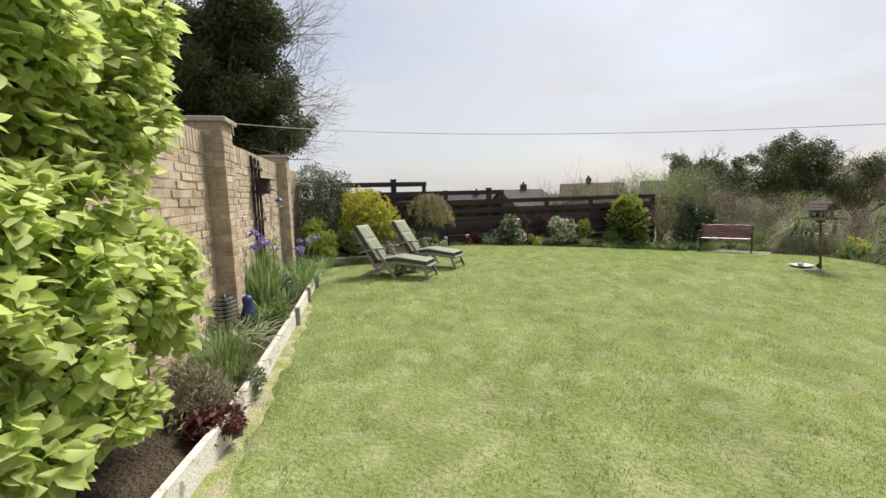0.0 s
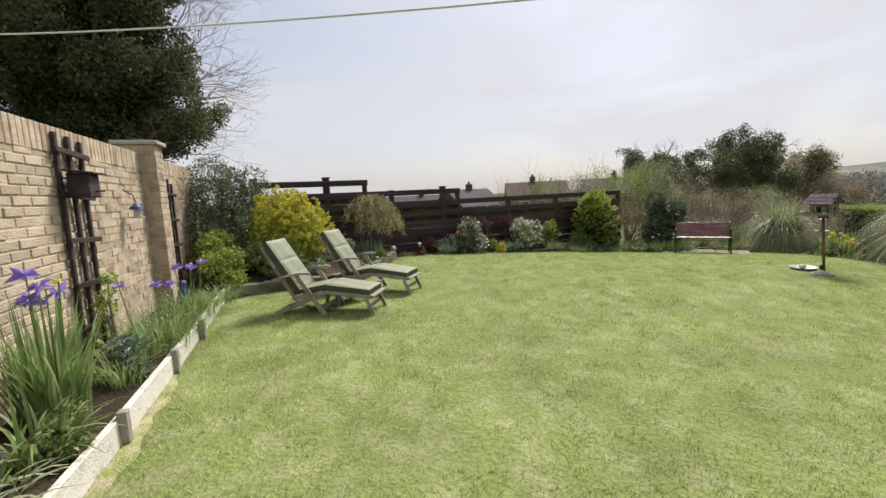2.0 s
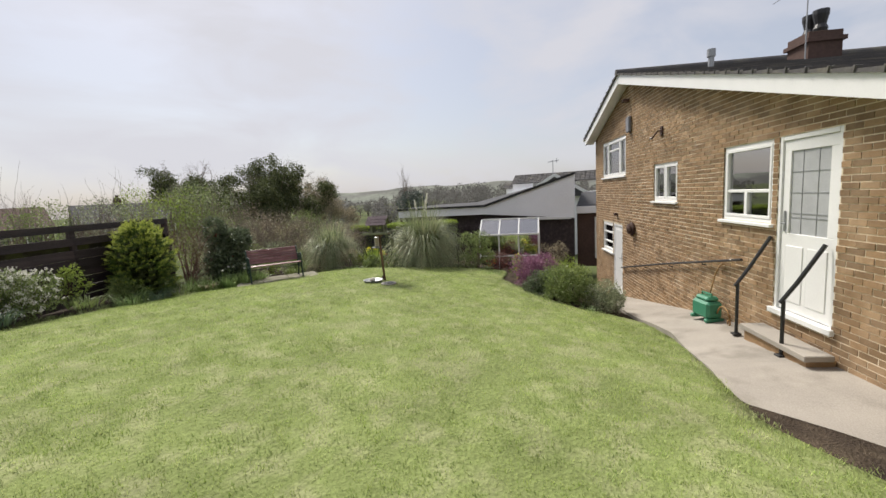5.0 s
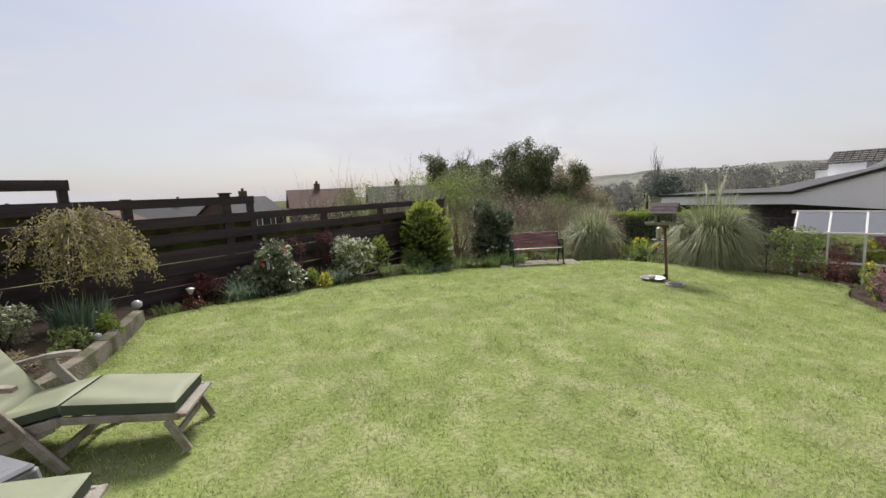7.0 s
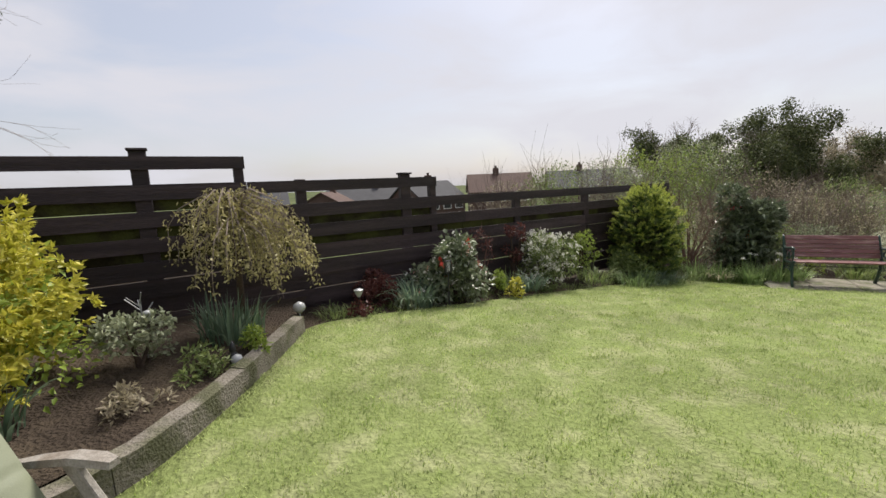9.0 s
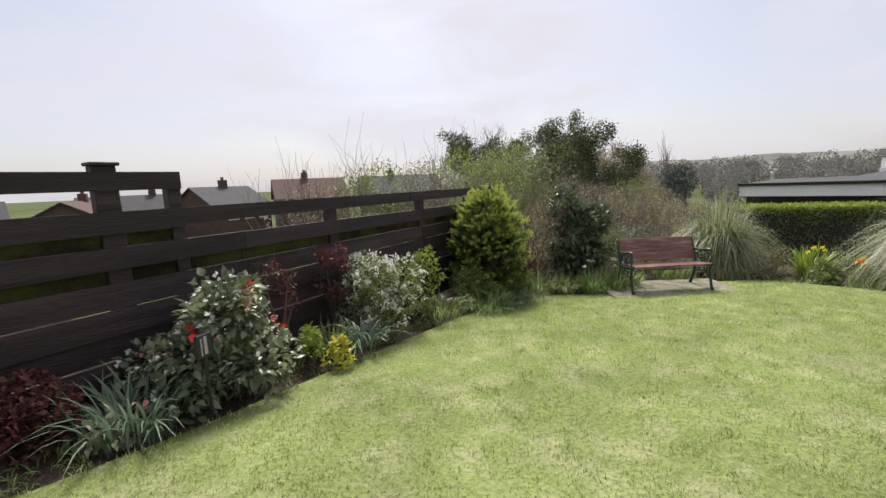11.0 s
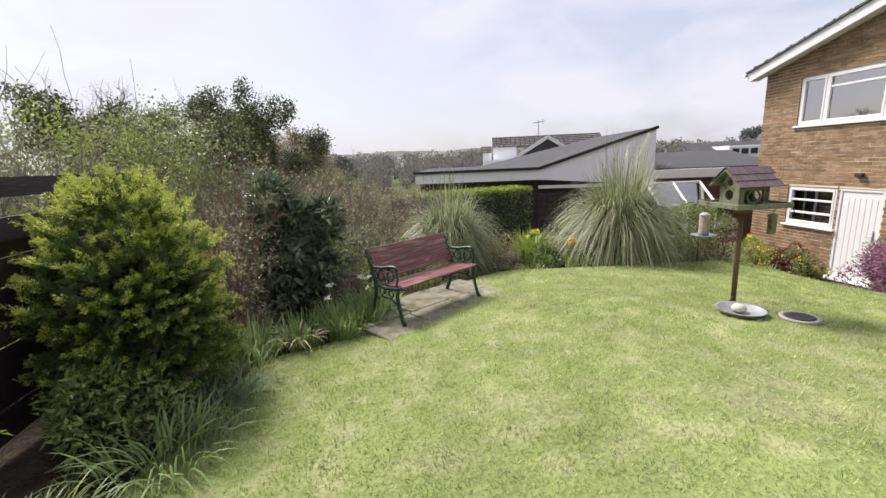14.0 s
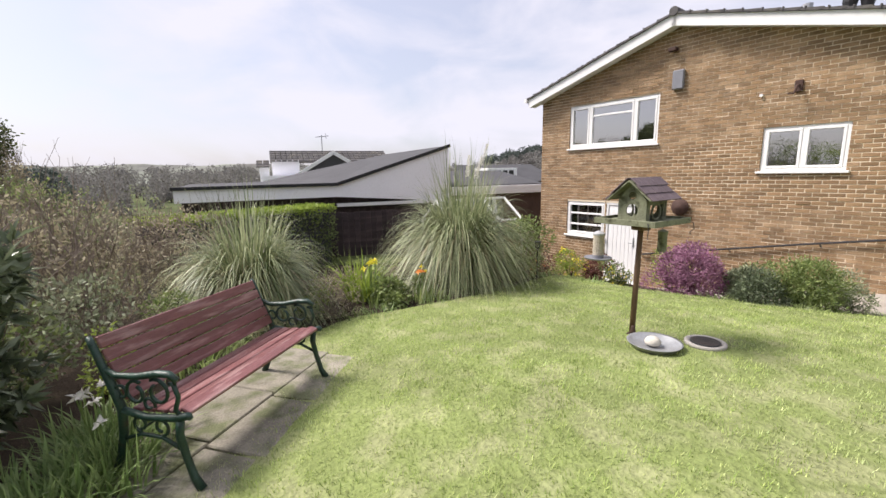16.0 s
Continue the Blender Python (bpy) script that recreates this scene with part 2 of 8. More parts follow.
MAT["feeder_roof"] = rough_mat("felt_shingle", (0.14, 0.11, 0.12), 0.9, 0.3, 8, 90, 0.6, spec=0.2)
MAT["pole_wood"] = rough_mat("brown_pole", (0.14, 0.08, 0.045), 0.7, 0.3, 8, 60, 0.4, stretch=(3, 3, 0.4))
MAT["galvanised"] = rough_mat("galvanised_metal", (0.36, 0.37, 0.38), 0.5, 0.2, 9, 60, 0.2, metal=0.6)
MAT["cream_stone"] = rough_mat("cream_stone", (0.52, 0.49, 0.42), 0.8, 0.2, 6, 50, 0.3)
MAT["seed"] = rough_mat("bird_seed", (0.45, 0.40, 0.32), 0.9, 0.4, 30, 120, 0.6)
MAT["cord"] = rough_mat("white_cord", (0.62, 0.62, 0.62), 0.7, 0.1, 10, 60, 0.1)
MAT["rust"] = rough_mat("rusty_iron", (0.06, 0.03, 0.022), 0.8, 0.4, 12, 70, 0.5)
MAT["lamp_glass"] = rough_mat("frosted_lamp_glass", (0.42, 0.43, 0.44), 0.25, 0.1, 9, 60, 0.1)
MAT["hose"] = rough_mat("tan_hose", (0.30, 0.17, 0.06), 0.6, 0.2, 8, 60, 0.2)
# Hill colour paled towards grey: the haze of distance is put into it.
MAT["hill"] = rough_mat("far_hill_haze_tint", (0.22, 0.235, 0.20), 0.95, 0.35, 0.012, 0.12, 0.2, spec=0.0, second=(0.15, 0.15, 0.14), second_at=0.5, second_scale=0.010, dist=1)
MAT["grass_blade"] = leaf_mat("grass_blade", (0.23, 0.345, 0.068), (0.56, 0.63, 0.225), 0.38, 0.55, 0.35, (0.69, 0.70, 0.50), 0.55, 3.6)
MAT["coarse_blade"] = leaf_mat("coarse_grass_blade", (0.21, 0.31, 0.07), (0.42, 0.51, 0.16), 0.38, 0.5, 0.3)
MAT["lime_leaf"] = leaf_mat("lime_leaf", (0.44, 0.54, 0.13), (0.70, 0.76, 0.36), 0.58, 0.5, 0.2)
MAT["yellow_leaf"] = leaf_mat("golden_leaf", (0.37, 0.37, 0.035), (0.66, 0.60, 0.12), 0.40, 0.45, 0.3)
MAT["yellow_green"] = leaf_mat("yellow_green_leaf", (0.195, 0.285, 0.045), (0.360, 0.435, 0.090), 0.35, 0.5, 0.3)
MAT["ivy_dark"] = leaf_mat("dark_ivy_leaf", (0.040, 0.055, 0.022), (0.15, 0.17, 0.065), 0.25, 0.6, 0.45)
MAT["mid_green"] = leaf_mat("mid_green_leaf", (0.11, 0.165, 0.05), (0.29, 0.345, 0.125), 0.38, 0.45, 0.35)
MAT["dark_green"] = leaf_mat("dark_green_leaf", (0.065, 0.09, 0.05), (0.22, 0.26, 0.16), 0.25, 0.3, 0.4)
MAT["conifer"] = leaf_mat("conifer_spray", (0.07, 0.118, 0.034), (0.18, 0.25, 0.065), 0.32, 0.45, 0.35)
MAT["conifer_tip"] = leaf_mat("conifer_fresh_tip", (0.32, 0.39, 0.06), (0.52, 0.56, 0.13), 0.45, 0.45, 0.25)
MAT["red_twig"] = rough_mat("red_brown_twig", (0.19, 0.115, 0.10), 0.9, 0.3, 8, 60, 0.3, spec=0.15)
MAT["dry_soil"] = rough_mat("pale_dry_soil", (0.38, 0.35, 0.23), 0.95, 0.35, 6, 70, 0.9, spec=0.1, second=(0.26, 0.29, 0.11), second_at=0.48, second_scale=7, dist=0.02)
MAT["camellia"] = leaf_mat("camellia_leaf", (0.10, 0.13, 0.065), (0.27, 0.31, 0.19), 0.25, 0.28, 0.3)
MAT["blue_green"] = leaf_mat("blue_green_blade", (0.09, 0.15, 0.095), (0.21, 0.28, 0.185), 0.35, 0.4, 0.3)
MAT["iris_blade"] = leaf_mat("iris_blade", (0.15, 0.24, 0.075), (0.36, 0.46, 0.19), 0.45, 0.4, 0.3)
MAT["pampas"] = leaf_mat("pampas_blade", (0.11, 0.155, 0.06), (0.47, 0.50, 0.30), 0.3, 0.4, 0.3)
MAT["straw"] = leaf_mat("straw_blade", (0.360, 0.312, 0.180), (0.552, 0.504, 0.336), 0.3, 0.6, 0.2)
MAT["brown_leaf"] = leaf_mat("brown_scrub_leaf", (0.20, 0.165, 0.115), (0.46, 0.41, 0.28), 0.3, 0.7, 0.4)
MAT["bronze_leaf"] = leaf_mat("bronze_leaf", (0.26, 0.235, 0.09), (0.46, 0.41, 0.20), 0.35, 0.5, 0.3)
MAT["red_leaf"] = leaf_mat("dark_red_leaf", (0.085, 0.026, 0.026), (0.19, 0.075, 0.06), 0.3, 0.5, 0.3)
MAT["grey_leaf"] = leaf_mat("grey_green_leaf", (0.17, 0.20, 0.11), (0.44, 0.47, 0.31), 0.25, 0.55, 0.35)
MAT["white_petal"] = leaf_mat("white_petal", (0.720, 0.700, 0.640), (0.820, 0.800, 0.760), 0.3, 0.6, 0.1)
MAT["pink_petal"] = leaf_mat("pink_petal", (0.70, 0.22, 0.19), (0.80, 0.52, 0.44), 0.3, 0.5, 0.2)
MAT["red_petal"] = leaf_mat("red_petal", (0.675, 0.045, 0.045), (0.825, 0.150, 0.090), 0.3, 0.5, 0.2)
MAT["purple_petal"] = leaf_mat("violet_petal", (0.20, 0.125, 0.52), (0.36, 0.26, 0.72), 0.35, 0.5, 0.2)
MAT["heather_petal"] = leaf_mat("heather_flower", (0.22, 0.08, 0.155), (0.36, 0.20, 0.28), 0.3, 0.7, 0.3)
MAT["yellow_petal"] = leaf_mat("yellow_petal", (0.850, 0.630, 0.030), (0.850, 0.840, 0.090), 0.3, 0.5, 0.15)
MAT["orange_petal"] = leaf_mat("orange_petal", (0.850, 0.180, 0.045), (0.850, 0.375, 0.075), 0.3, 0.5, 0.15)
# Far leaf colours lightened and greyed to hold the haze.
MAT["wood_hazed"] = leaf_mat("far_wood_leaf_hazed", (0.16, 0.155, 0.145), (0.25, 0.24, 0.225), 0.3, 0.9, 0.25)
MAT["pine_hazed"] = leaf_mat("far_pine_needles_hazed", (0.085, 0.105, 0.095), (0.13, 0.15, 0.13), 0.15, 0.9, 0.3)


# ---- builders ----
class Geo:
    """Collects faces for one mesh."""

    def __init__(self):
        self.v, self.f = [], []

    def add(self, verts, faces, m=None):
        k = len(self.v)
        self.v += [tuple(m @ Vector(p)) for p in verts] if m else [tuple(p) for p in verts]
        self.f += [tuple(i + k for i in face) for face in faces]
        return self

    def box(self, x0, x1, y0, y1, z0, z1, c=0.0, m=None):
        lo, hi = (x0, y0, z0), (x1, y1, z1)
        if c <= 0:
            v = [(x, y, z) for z in (z0, z1) for y in (y0, y1) for x in (x0, x1)]
            return self.add(v, [(0, 2, 3, 1), (4, 5, 7, 6), (0, 1, 5, 4), (2, 6, 7, 3), (0, 4, 6, 2), (1, 3, 7, 5)], m)
        idx, v = {}, []
        for s in [(a, b, d) for a in (0, 1) for b in (0, 1) for d in (0, 1)]:
            for ax in range(3):
                idx[s, ax] = len(v)
                v.append([(hi if s[i] else lo)[i] + (0 if i == ax else (-c if s[i] else c)) for i in range(3)])
        f = [tuple(idx[s, a] for a in range(3)) for s in [(a, b, d) for a in (0, 1) for b in (0, 1) for d in (0, 1)]]
        for ax in range(3):
            b, d = [i for i in range(3) if i != ax]
            for g in (0, 1):
                ring = []
                for p, q in ((0, 0), (1, 0), (1, 1), (0, 1)):
                    s = [0, 0, 0]
                    s[ax], s[b], s[d] = g, p, q
                    ring.append(idx[tuple(s), ax])
                f.append(tuple(ring))
            for p in (0, 1):
                for q in (0, 1):
                    s0, s1 = [0, 0, 0], [0, 0, 0]
                    s0[ax], s1[ax] = 0, 1
                    s0[b] = s1[b] = p
                    s0[d] = s1[d] = q
                    f.append((idx[tuple(s0), b], idx[tuple(s1), b], idx[tuple(s1), d], idx[tuple(s0), d]))
        return self.add(v, f, m)

    def beam(self, p, q, w, h, up=(0, 0, 1), c=0.004):
        """A bar of width w and height h from p to q."""
        p, q = Vector(p), Vector(q)
        x = (q - p).normalized()
        y = Vector(up).cross(x)
        if y.length < 1e-4:
            y = Vector((0, 1, 0)).cross(x)
        y.normalize()
        z = x.cross(y)
        m = Matrix((x, y, z)).transposed().to_4x4()
        m.translation = p
        return self.box(0, (q - p).length, -w / 2, w / 2, -h / 2, h / 2, c, m)

    def tube(self, pts, radii, n=8, cap=True):
        pts = [Vector(p) for p in pts]
        radii = radii if isinstance(radii, (list, tuple)) else [radii] * len(pts)
        k, ref = len(self.v), Vector((0.31, 0.17, 0.93))
        for i, p in enumerate(pts):
            d = (pts[min(i + 1, len(pts) - 1)] - pts[max(i - 1, 0)]).normalized()
            a = d.cross(ref if abs(d.dot(ref)) < 0.95 else Vector((1, 0, 0))).normalized()
            b = d.cross(a)
            for j in range(n):
                t = 2 * math.pi * j / n
                self.v.append(tuple(p + (a * math.cos(t) + b * math.sin(t)) * radii[i]))
        for i in range(len(pts) - 1):
            for j in range(n):
                self.f.append((k + i * n + j, k + i * n + (j + 1) % n, k + (i + 1) * n + (j + 1) % n, k + (i + 1) * n + j))
        if cap:
            self.f.append(tuple(k + j for j in range(n - 1, -1, -1)))
            self.f.append(tuple(k + (len(pts) - 1) * n + j for j in range(n)))
        return self

    def lathe(self, profile, at=(0, 0, 0), n=20):
        """profile: (radius, z) from bottom to top."""
        k = len(self.v)
        for r, z in profile:
            for j in range(n):
                t = 2 * math.pi * j / n
                self.v.append((at[0] + r * math.cos(t), at[1] + r * math.sin(t), at[2] + z))
        for i in range(len(profile) - 1):
            for j in range(n):
                self.f.append((k + i * n + j, k + i * n + (j + 1) % n, k + (i + 1) * n + (j + 1) % n, k + (i + 1) * n + j))
        self.f.append(tuple(k + j for j in range(n - 1, -1, -1)))
        self.f.append(tuple(k + (len(profile) - 1) * n + j for j in range(n)))
        return self


def as_mesh(name, geo, mat, smooth=False, tidy=True):
    me = bpy.data.meshes.new(name)
    me.from_pydata(geo.v, [], geo.f)
    if tidy:
        bm = bmesh.new()
        bm.from_mesh(me)
        bmesh.ops.recalc_face_normals(bm, faces=bm.faces)
        bm.to_mesh(me)
        bm.free()
    if smooth:
        me.shade_smooth()
    me.materials.append(mat)
    return me


def part(name, geo, mat, parent=None, label="", smooth=False, m=None, tidy=True):
    """One mesh object, as a part of parent or on its own."""
    ob = new(name, as_mesh(name, geo, MAT[mat], smooth, tidy))
    if parent is not None:
        ob.parent = parent
    if m is not None:
        ob.matrix_local = m
    return tagged(ob, label)


def thing(name, m, label, category, group="", kind=""):
    ob = new(name)
    ob.matrix_world = m
    ob.empty_display_size = 0.1
    return tagged(ob, label, category, group, kind)


def quick_mesh(name, v, f, mat):
    """A mesh from arrays of corners and triangles or quads."""
    me = bpy.data.meshes.new(name)
    v, f = np.asarray(v, np.float32), np.asarray(f, np.int32)
    me.vertices.add(len(v))
    me.vertices.foreach_set("co", v.ravel())
    me.loops.add(f.size)
    me.loops.foreach_set("vertex_index", f.ravel())
    me.polygons.add(len(f))
    me.polygons.foreach_set("loop_start", np.arange(0, f.size, f.shape[1], dtype=np.int32))
    me.update(calc_edges=True)
    me.validate()
    me.materials.append(MAT[mat])
    return me


rng = np.random.default_rng(7)


def unit(a):
    return a / np.maximum(np.linalg.norm(a, axis=1, keepdims=True), 1e-6)


def lobes_points(lobes, n, shell=0.55, squash=1.0):
    """Points scattered through the outer part of a union of uneven lobes, with the way outwards."""
    lobes = np.asarray(lobes, float)
    pick = rng.choice(len(lobes), n, p=lobes[:, 3] ** 2 / np.sum(lobes[:, 3] ** 2))
    d = unit(rng.normal(size=(n, 3)))
    r = lobes[pick, 3] * (shell + (1 - shell) * rng.random(n) ** 0.6) * rng.uniform(0.85, 1.12, n)
    p = lobes[pick, :3] + d * r[:, None] * np.array([1, 1, squash])
    keep = np.ones(n, bool)
    for c in lobes:
        q = (p - c[:3]) / np.array([1, 1, squash])
        keep &= ~((np.linalg.norm(q, axis=1) < 0.5 * c[3]) & (rng.random(n) < 0.8))
    return p[keep], d[keep]


def leaves_mesh(name, p, d, length, width, mat, fold=0.25, droop=0.25, jitter=0.8, up=0.3):
    """Leaves, each a folded blade of four triangles, pointing outwards and a little down."""
    n = len(p)
    a = unit(d + rng.normal(size=(n, 3)) * jitter + np.array([0, 0, -droop]))
    s = unit(np.cross(a, unit(rng.normal(size=(n, 3)) + np.array([0, 0, up * 3]))))
    k = unit(np.cross(s, a))
    ln = (length * rng.uniform(0.6, 1.25, n))[:, None]
    wd = (width * rng.uniform(0.65, 1.2, n))[:, None]
    base, mid, tip = p, p + a * ln * 0.5 - k * ln * 0.04, p + a * ln - k * ln * 0.16
    left = p + a * ln * 0.42 + s * wd / 2 + k * wd * fold
    right = p + a * ln * 0.42 - s * wd / 2 + k * wd * fold
    v = np.stack([base, left, mid, right, tip], 1).reshape(-1, 3)
    i = np.arange(n)[:, None] * 5
    f = np.concatenate([i + np.array(t) for t in ((0, 2, 1), (0, 3, 2), (1, 2, 4), (2, 3, 4))])
    return quick_mesh(name, v, f, mat)


def ovate_leaves(name, p, d, length, width, mat):
    """Broad leaves with a rounded outline, folded at the midrib and curling down to the tip."""
    n = len(p)
    a = unit(d + rng.normal(size=(n, 3)) * 0.7 + np.array([0, 0, -0.25]))
    s = unit(np.cross(a, unit(rng.normal(size=(n, 3)) * 0.6 + np.array([0, 0, 1.2]))))
    k = unit(np.cross(s, a))
    size = rng.uniform(0.5, 1.3, n)
    ln, wd = (length * size)[:, None], (width * size * rng.uniform(0.8, 1.15, n))[:, None]
    rows = []
    for u, w in ((0.0, 0.10), (0.18, 0.40), (0.42, 0.50), (0.68, 0.36), (0.88, 0.15), (1.0, 0.01)):
        c = p + a * ln * u - k * ln * 0.22 * u * u
        rows += [c + s * wd * w + k * wd * w * 0.35, c, c - s * wd * w + k * wd * w * 0.35]
    v = np.stack(rows, 1).reshape(-1, 3)
    i = np.arange(n)[:, None] * 18
    f = np.concatenate([i + np.array(q) for r in range(5) for q in ((3 * r, 3 * r + 1, 3 * r + 4, 3 * r + 3), (3 * r + 1, 3 * r + 2, 3 * r + 5, 3 * r + 4))])
    me = quick_mesh(name, v, f, mat)
    me.shade_smooth()
    return me


def small_leaves(name, p, d, length, width, mat, jitter=0.9):
    """Far or tiny leaves: two triangles each."""
    n = len(p)
    a = unit(d + rng.normal(size=(n, 3)) * jitter)
    s = unit(np.cross(a, rng.normal(size=(n, 3))))
    ln = (length * rng.uniform(0.6, 1.3, n))[:, None]
    wd = (width * rng.uniform(0.6, 1.3, n))[:, None]
    v = np.stack([p, p + a * ln * 0.5 + s * wd / 2, p + a * ln, p + a * ln * 0.5 - s * wd / 2], 1).reshape(-1, 3)
    i = np.arange(n)[:, None] * 4
    return quick_mesh(name, v, i + np.array([0, 1, 2, 3]), mat)


def blades_mesh(name, base, way, length, width, droop, mat, seg=5, rise=1.0, arch=0.75):
    """Long blades that rise from base and arch over: way is the flat direction in which each one leans."""
    n = len(base)
    way = unit(np.c_[way, np.zeros(n)])
    side = np.c_[-way[:, 1], way[:, 0], np.zeros(n)]
    twist = rng.normal(size=n)[:, None] * 0.5
    side = unit(side + np.array([0, 0, 1.0]) * twist * 0.3)
    v, t = [], np.linspace(0, 1, seg + 1)
    for u in t:
        out = way * (length * droop * u ** 1.7)[:, None]
        up = np.c_[np.zeros((n, 2)), length * rise * (u - arch * droop * u ** 2.6)]
        w = (width * (1 - u ** 2.2) * (0.55 + 0.45 * min(1, u * 4)))[:, None]
        c = base + out + up
        v += [c + side * w / 2, c - side * w / 2]
    v = np.stack(v, 1).reshape(-1, 3)
    i = np.arange(n)[:, None] * (2 * (seg + 1))
    f = np.concatenate([i + np.array((2 * k, 2 * k + 1, 2 * k + 3, 2 * k + 2)) for k in range(seg)])
    return quick_mesh(name, v, f, mat)


def branch(geo, start, way, length, radius, depth, spread=0.6, sides=5, lift=0.1, rnd=random, kids=3):
    """A tapered limb that forks; returns the tips."""
    p, d, tips = Vector(start), Vector(way).normalized(), []
    pts, rad, k = [p.copy()], [radius], 4
    for i in range(k):
        d = (d + Vector((rnd.gauss(0, 0.16), rnd.gauss(0, 0.16), rnd.gauss(0, 0.1) + lift * 0.3))).normalized()
        p = p + d * length / k
        pts.append(p.copy())
        rad.append(max(radius * (1 - 0.55 * (i + 1) / k), 0.0015))
    geo.tube(pts, rad, sides, cap=False)
    if depth == 0:
        return [p]
    for j in range(kids):
        e = (d + Vector((rnd.gauss(0, spread), rnd.gauss(0, spread), rnd.gauss(0, spread * 0.7) + lift))).normalized()
        s = pts[2 + j % 3] if j < kids - 1 else pts[-1]
        tips += branch(geo, s, e, length * rnd.uniform(0.55, 0.8), radius * 0.5, depth - 1, spread, max(sides - 1, 3), lift, rnd, kids)
    return tips


# ---- the lie of the land ----
def lawn_z(x, y):
    """The lawn: nearly level where the walk begins, falling towards the house and the far bench."""
    x, y = np.clip(x, -3.0, 12.0), np.clip(y, 0.0, 13.5)
    return (-0.062984 - 0.138947 * x + 0.000541 * y - 0.013327 * x * x + 0.032563 * x * y + 0.002961 * y * y
            + 0.000294 * x ** 3 + 0.000782 * x * x * y - 0.002058 * x * y * y - 0.000161 * y ** 3)


HOUSE_AT, HOUSE_TURN = (9.57, 2.95), 15.1
HOUSE = pose(HOUSE_AT[0], HOUSE_AT[1], 0, 0, 0, HOUSE_TURN)
CA, SA = math.cos(radians(HOUSE_TURN)), math.sin(radians(HOUSE_TURN))


def along_house(s, out):
    return HOUSE_AT[0] + s * CA - out * SA, HOUSE_AT[1] + s * SA + out * CA


def path_z(s):
    return -1.0 - 0.18 * s if s > -1 else -0.82 + 0.3 * (1 - math.exp((s + 1) * 0.6))


def ground_z(x, y):
    """The open ground, a little under the lawn; it drops past the garden and rolls away to the hills."""
    x, y = np.asarray(x, float), np.asarray(y, float)
    near = lawn_z(x, y) - 0.035
    s = (x - HOUSE_AT[0]) * CA + (y - HOUSE_AT[1]) * SA
    out = -(x - HOUSE_AT[0]) * SA + (y - HOUSE_AT[1]) * CA
    near = np.where(out < 0.3, np.minimum(near, -1.2 - 0.18 * np.clip(s, -4, 8)), near)
    east = np.clip((x - 11.5) / 5.0, 0, 1)
    near = near - 0.75 * east * east * (3 - 2 * east)
    far = np.maximum(np.maximum(-x - 5, x - 24), np.maximum(-y - 6, y - 16))
    k = np.clip(far / 40.0, 0, 1)
    return near * (1 - k) + (-4.0 - 0.004 * np.clip(far, 0, 400)) * k


def gz(x, y):
    return float(ground_z(x, y))


def lz(x, y):
    return float(lawn_z(x, y))


# ground sheet: fine in the garden, coarse to the horizon
ticks = np.concatenate([-np.geomspace(2500, 9, 26), np.arange(-8, 30, 0.5), np.geomspace(30.5, 2500, 26)])
gx, gy = np.meshgrid(ticks, ticks)
gv = np.c_[gx.ravel(), gy.ravel(), ground_z(gx.ravel(), gy.ravel()) + rng.normal(0, 0.012, gx.size)]
nt = len(ticks)
gi = (np.arange(nt - 1)[:, None] * nt + np.arange(nt - 1)[None, :]).ravel()
ground = new("ground", quick_mesh("ground", gv, np.stack([gi, gi + 1, gi + nt + 1, gi + nt], 1), "meadow"))
ground.data.materials.append(MAT["soil"])
fc = gv[gi]
inside = (fc[:, 0] > -6) & (fc[:, 0] < 17) & (fc[:, 1] > -6) & (fc[:, 1] < 16.5)
ground.data.polygons.foreach_set("material_index", inside.astype(np.int32))
tagged(ground, "bare soil of the beds running out to rough meadow", "ground", kind="structure")

# lawn outline, round the garden
EDGE = [(-1.15, -3.0), (-1.28, 2.0), (-1.82, 4.94), (-2.55, 8.75), (-1.7, 9.02), (-1.05, 9.12), (-0.4, 9.9), (-0.1, 10.8), (0.12, 11.75), (0.7, 12.1), (1.6, 12.3), (2.6, 12.62),
        (3.8, 13.05), (5.2, 13.55), (6.3, 13.72), (7.1, 13.75), (7.6, 13.2), (8.5, 12.75), (9.5, 12.15), (10.15, 11.5), (10.2, 10.6), (10.35, 9.6), (10.75, 8.7), (11.4, 7.7), (11.7, 7.0),
        (10.25, 6.75), (9.5, 6.15), (8.7, 5.5), (8.15, 4.7), (8.25, 4.1)]
PATH_EDGE = [(2.1, 0.5), (1.4, 0.85), (0.0, 1.05), (-1.2, 1.02), (-2.2, 0.98), (-3.85, 1.26), (-5.0, 1.5), (-6.0, 1.7), (-7.6, 1.9)]
EDGE += [along_house(*p) for p in PATH_EDGE[3:7]] + [(3.6, 2.9), (2.6, 1.6), (2.3, -3.0)]


def inside_edge(px, py, poly=EDGE):
    c = np.zeros(len(px), bool)
    for (x0, y0), (x1, y1) in zip(poly, poly[1:] + poly[:1]):
        hit = ((y0 > py) != (y1 > py)) & (px < (x1 - x0) * (py - y0) / (y1 - y0 + 1e-12) + x0)
        c ^= hit
    return c


def smooth_loop(poly, per=4):
    """A rounded outline through the given corners."""
    out, n = [], len(poly)
    for i in range(n):
        a, b, c, d = (Vector(poly[(i + k) % n]) for k in (-1, 0, 1, 2))
        for j in range(per):
            t = j / per
            out.append(tuple(0.5 * ((2 * b) + (c - a) * t + (2 * a - 5 * b + 4 * c - d) * t * t + (3 * b - a - 3 * c + d) * t ** 3)))
    return out


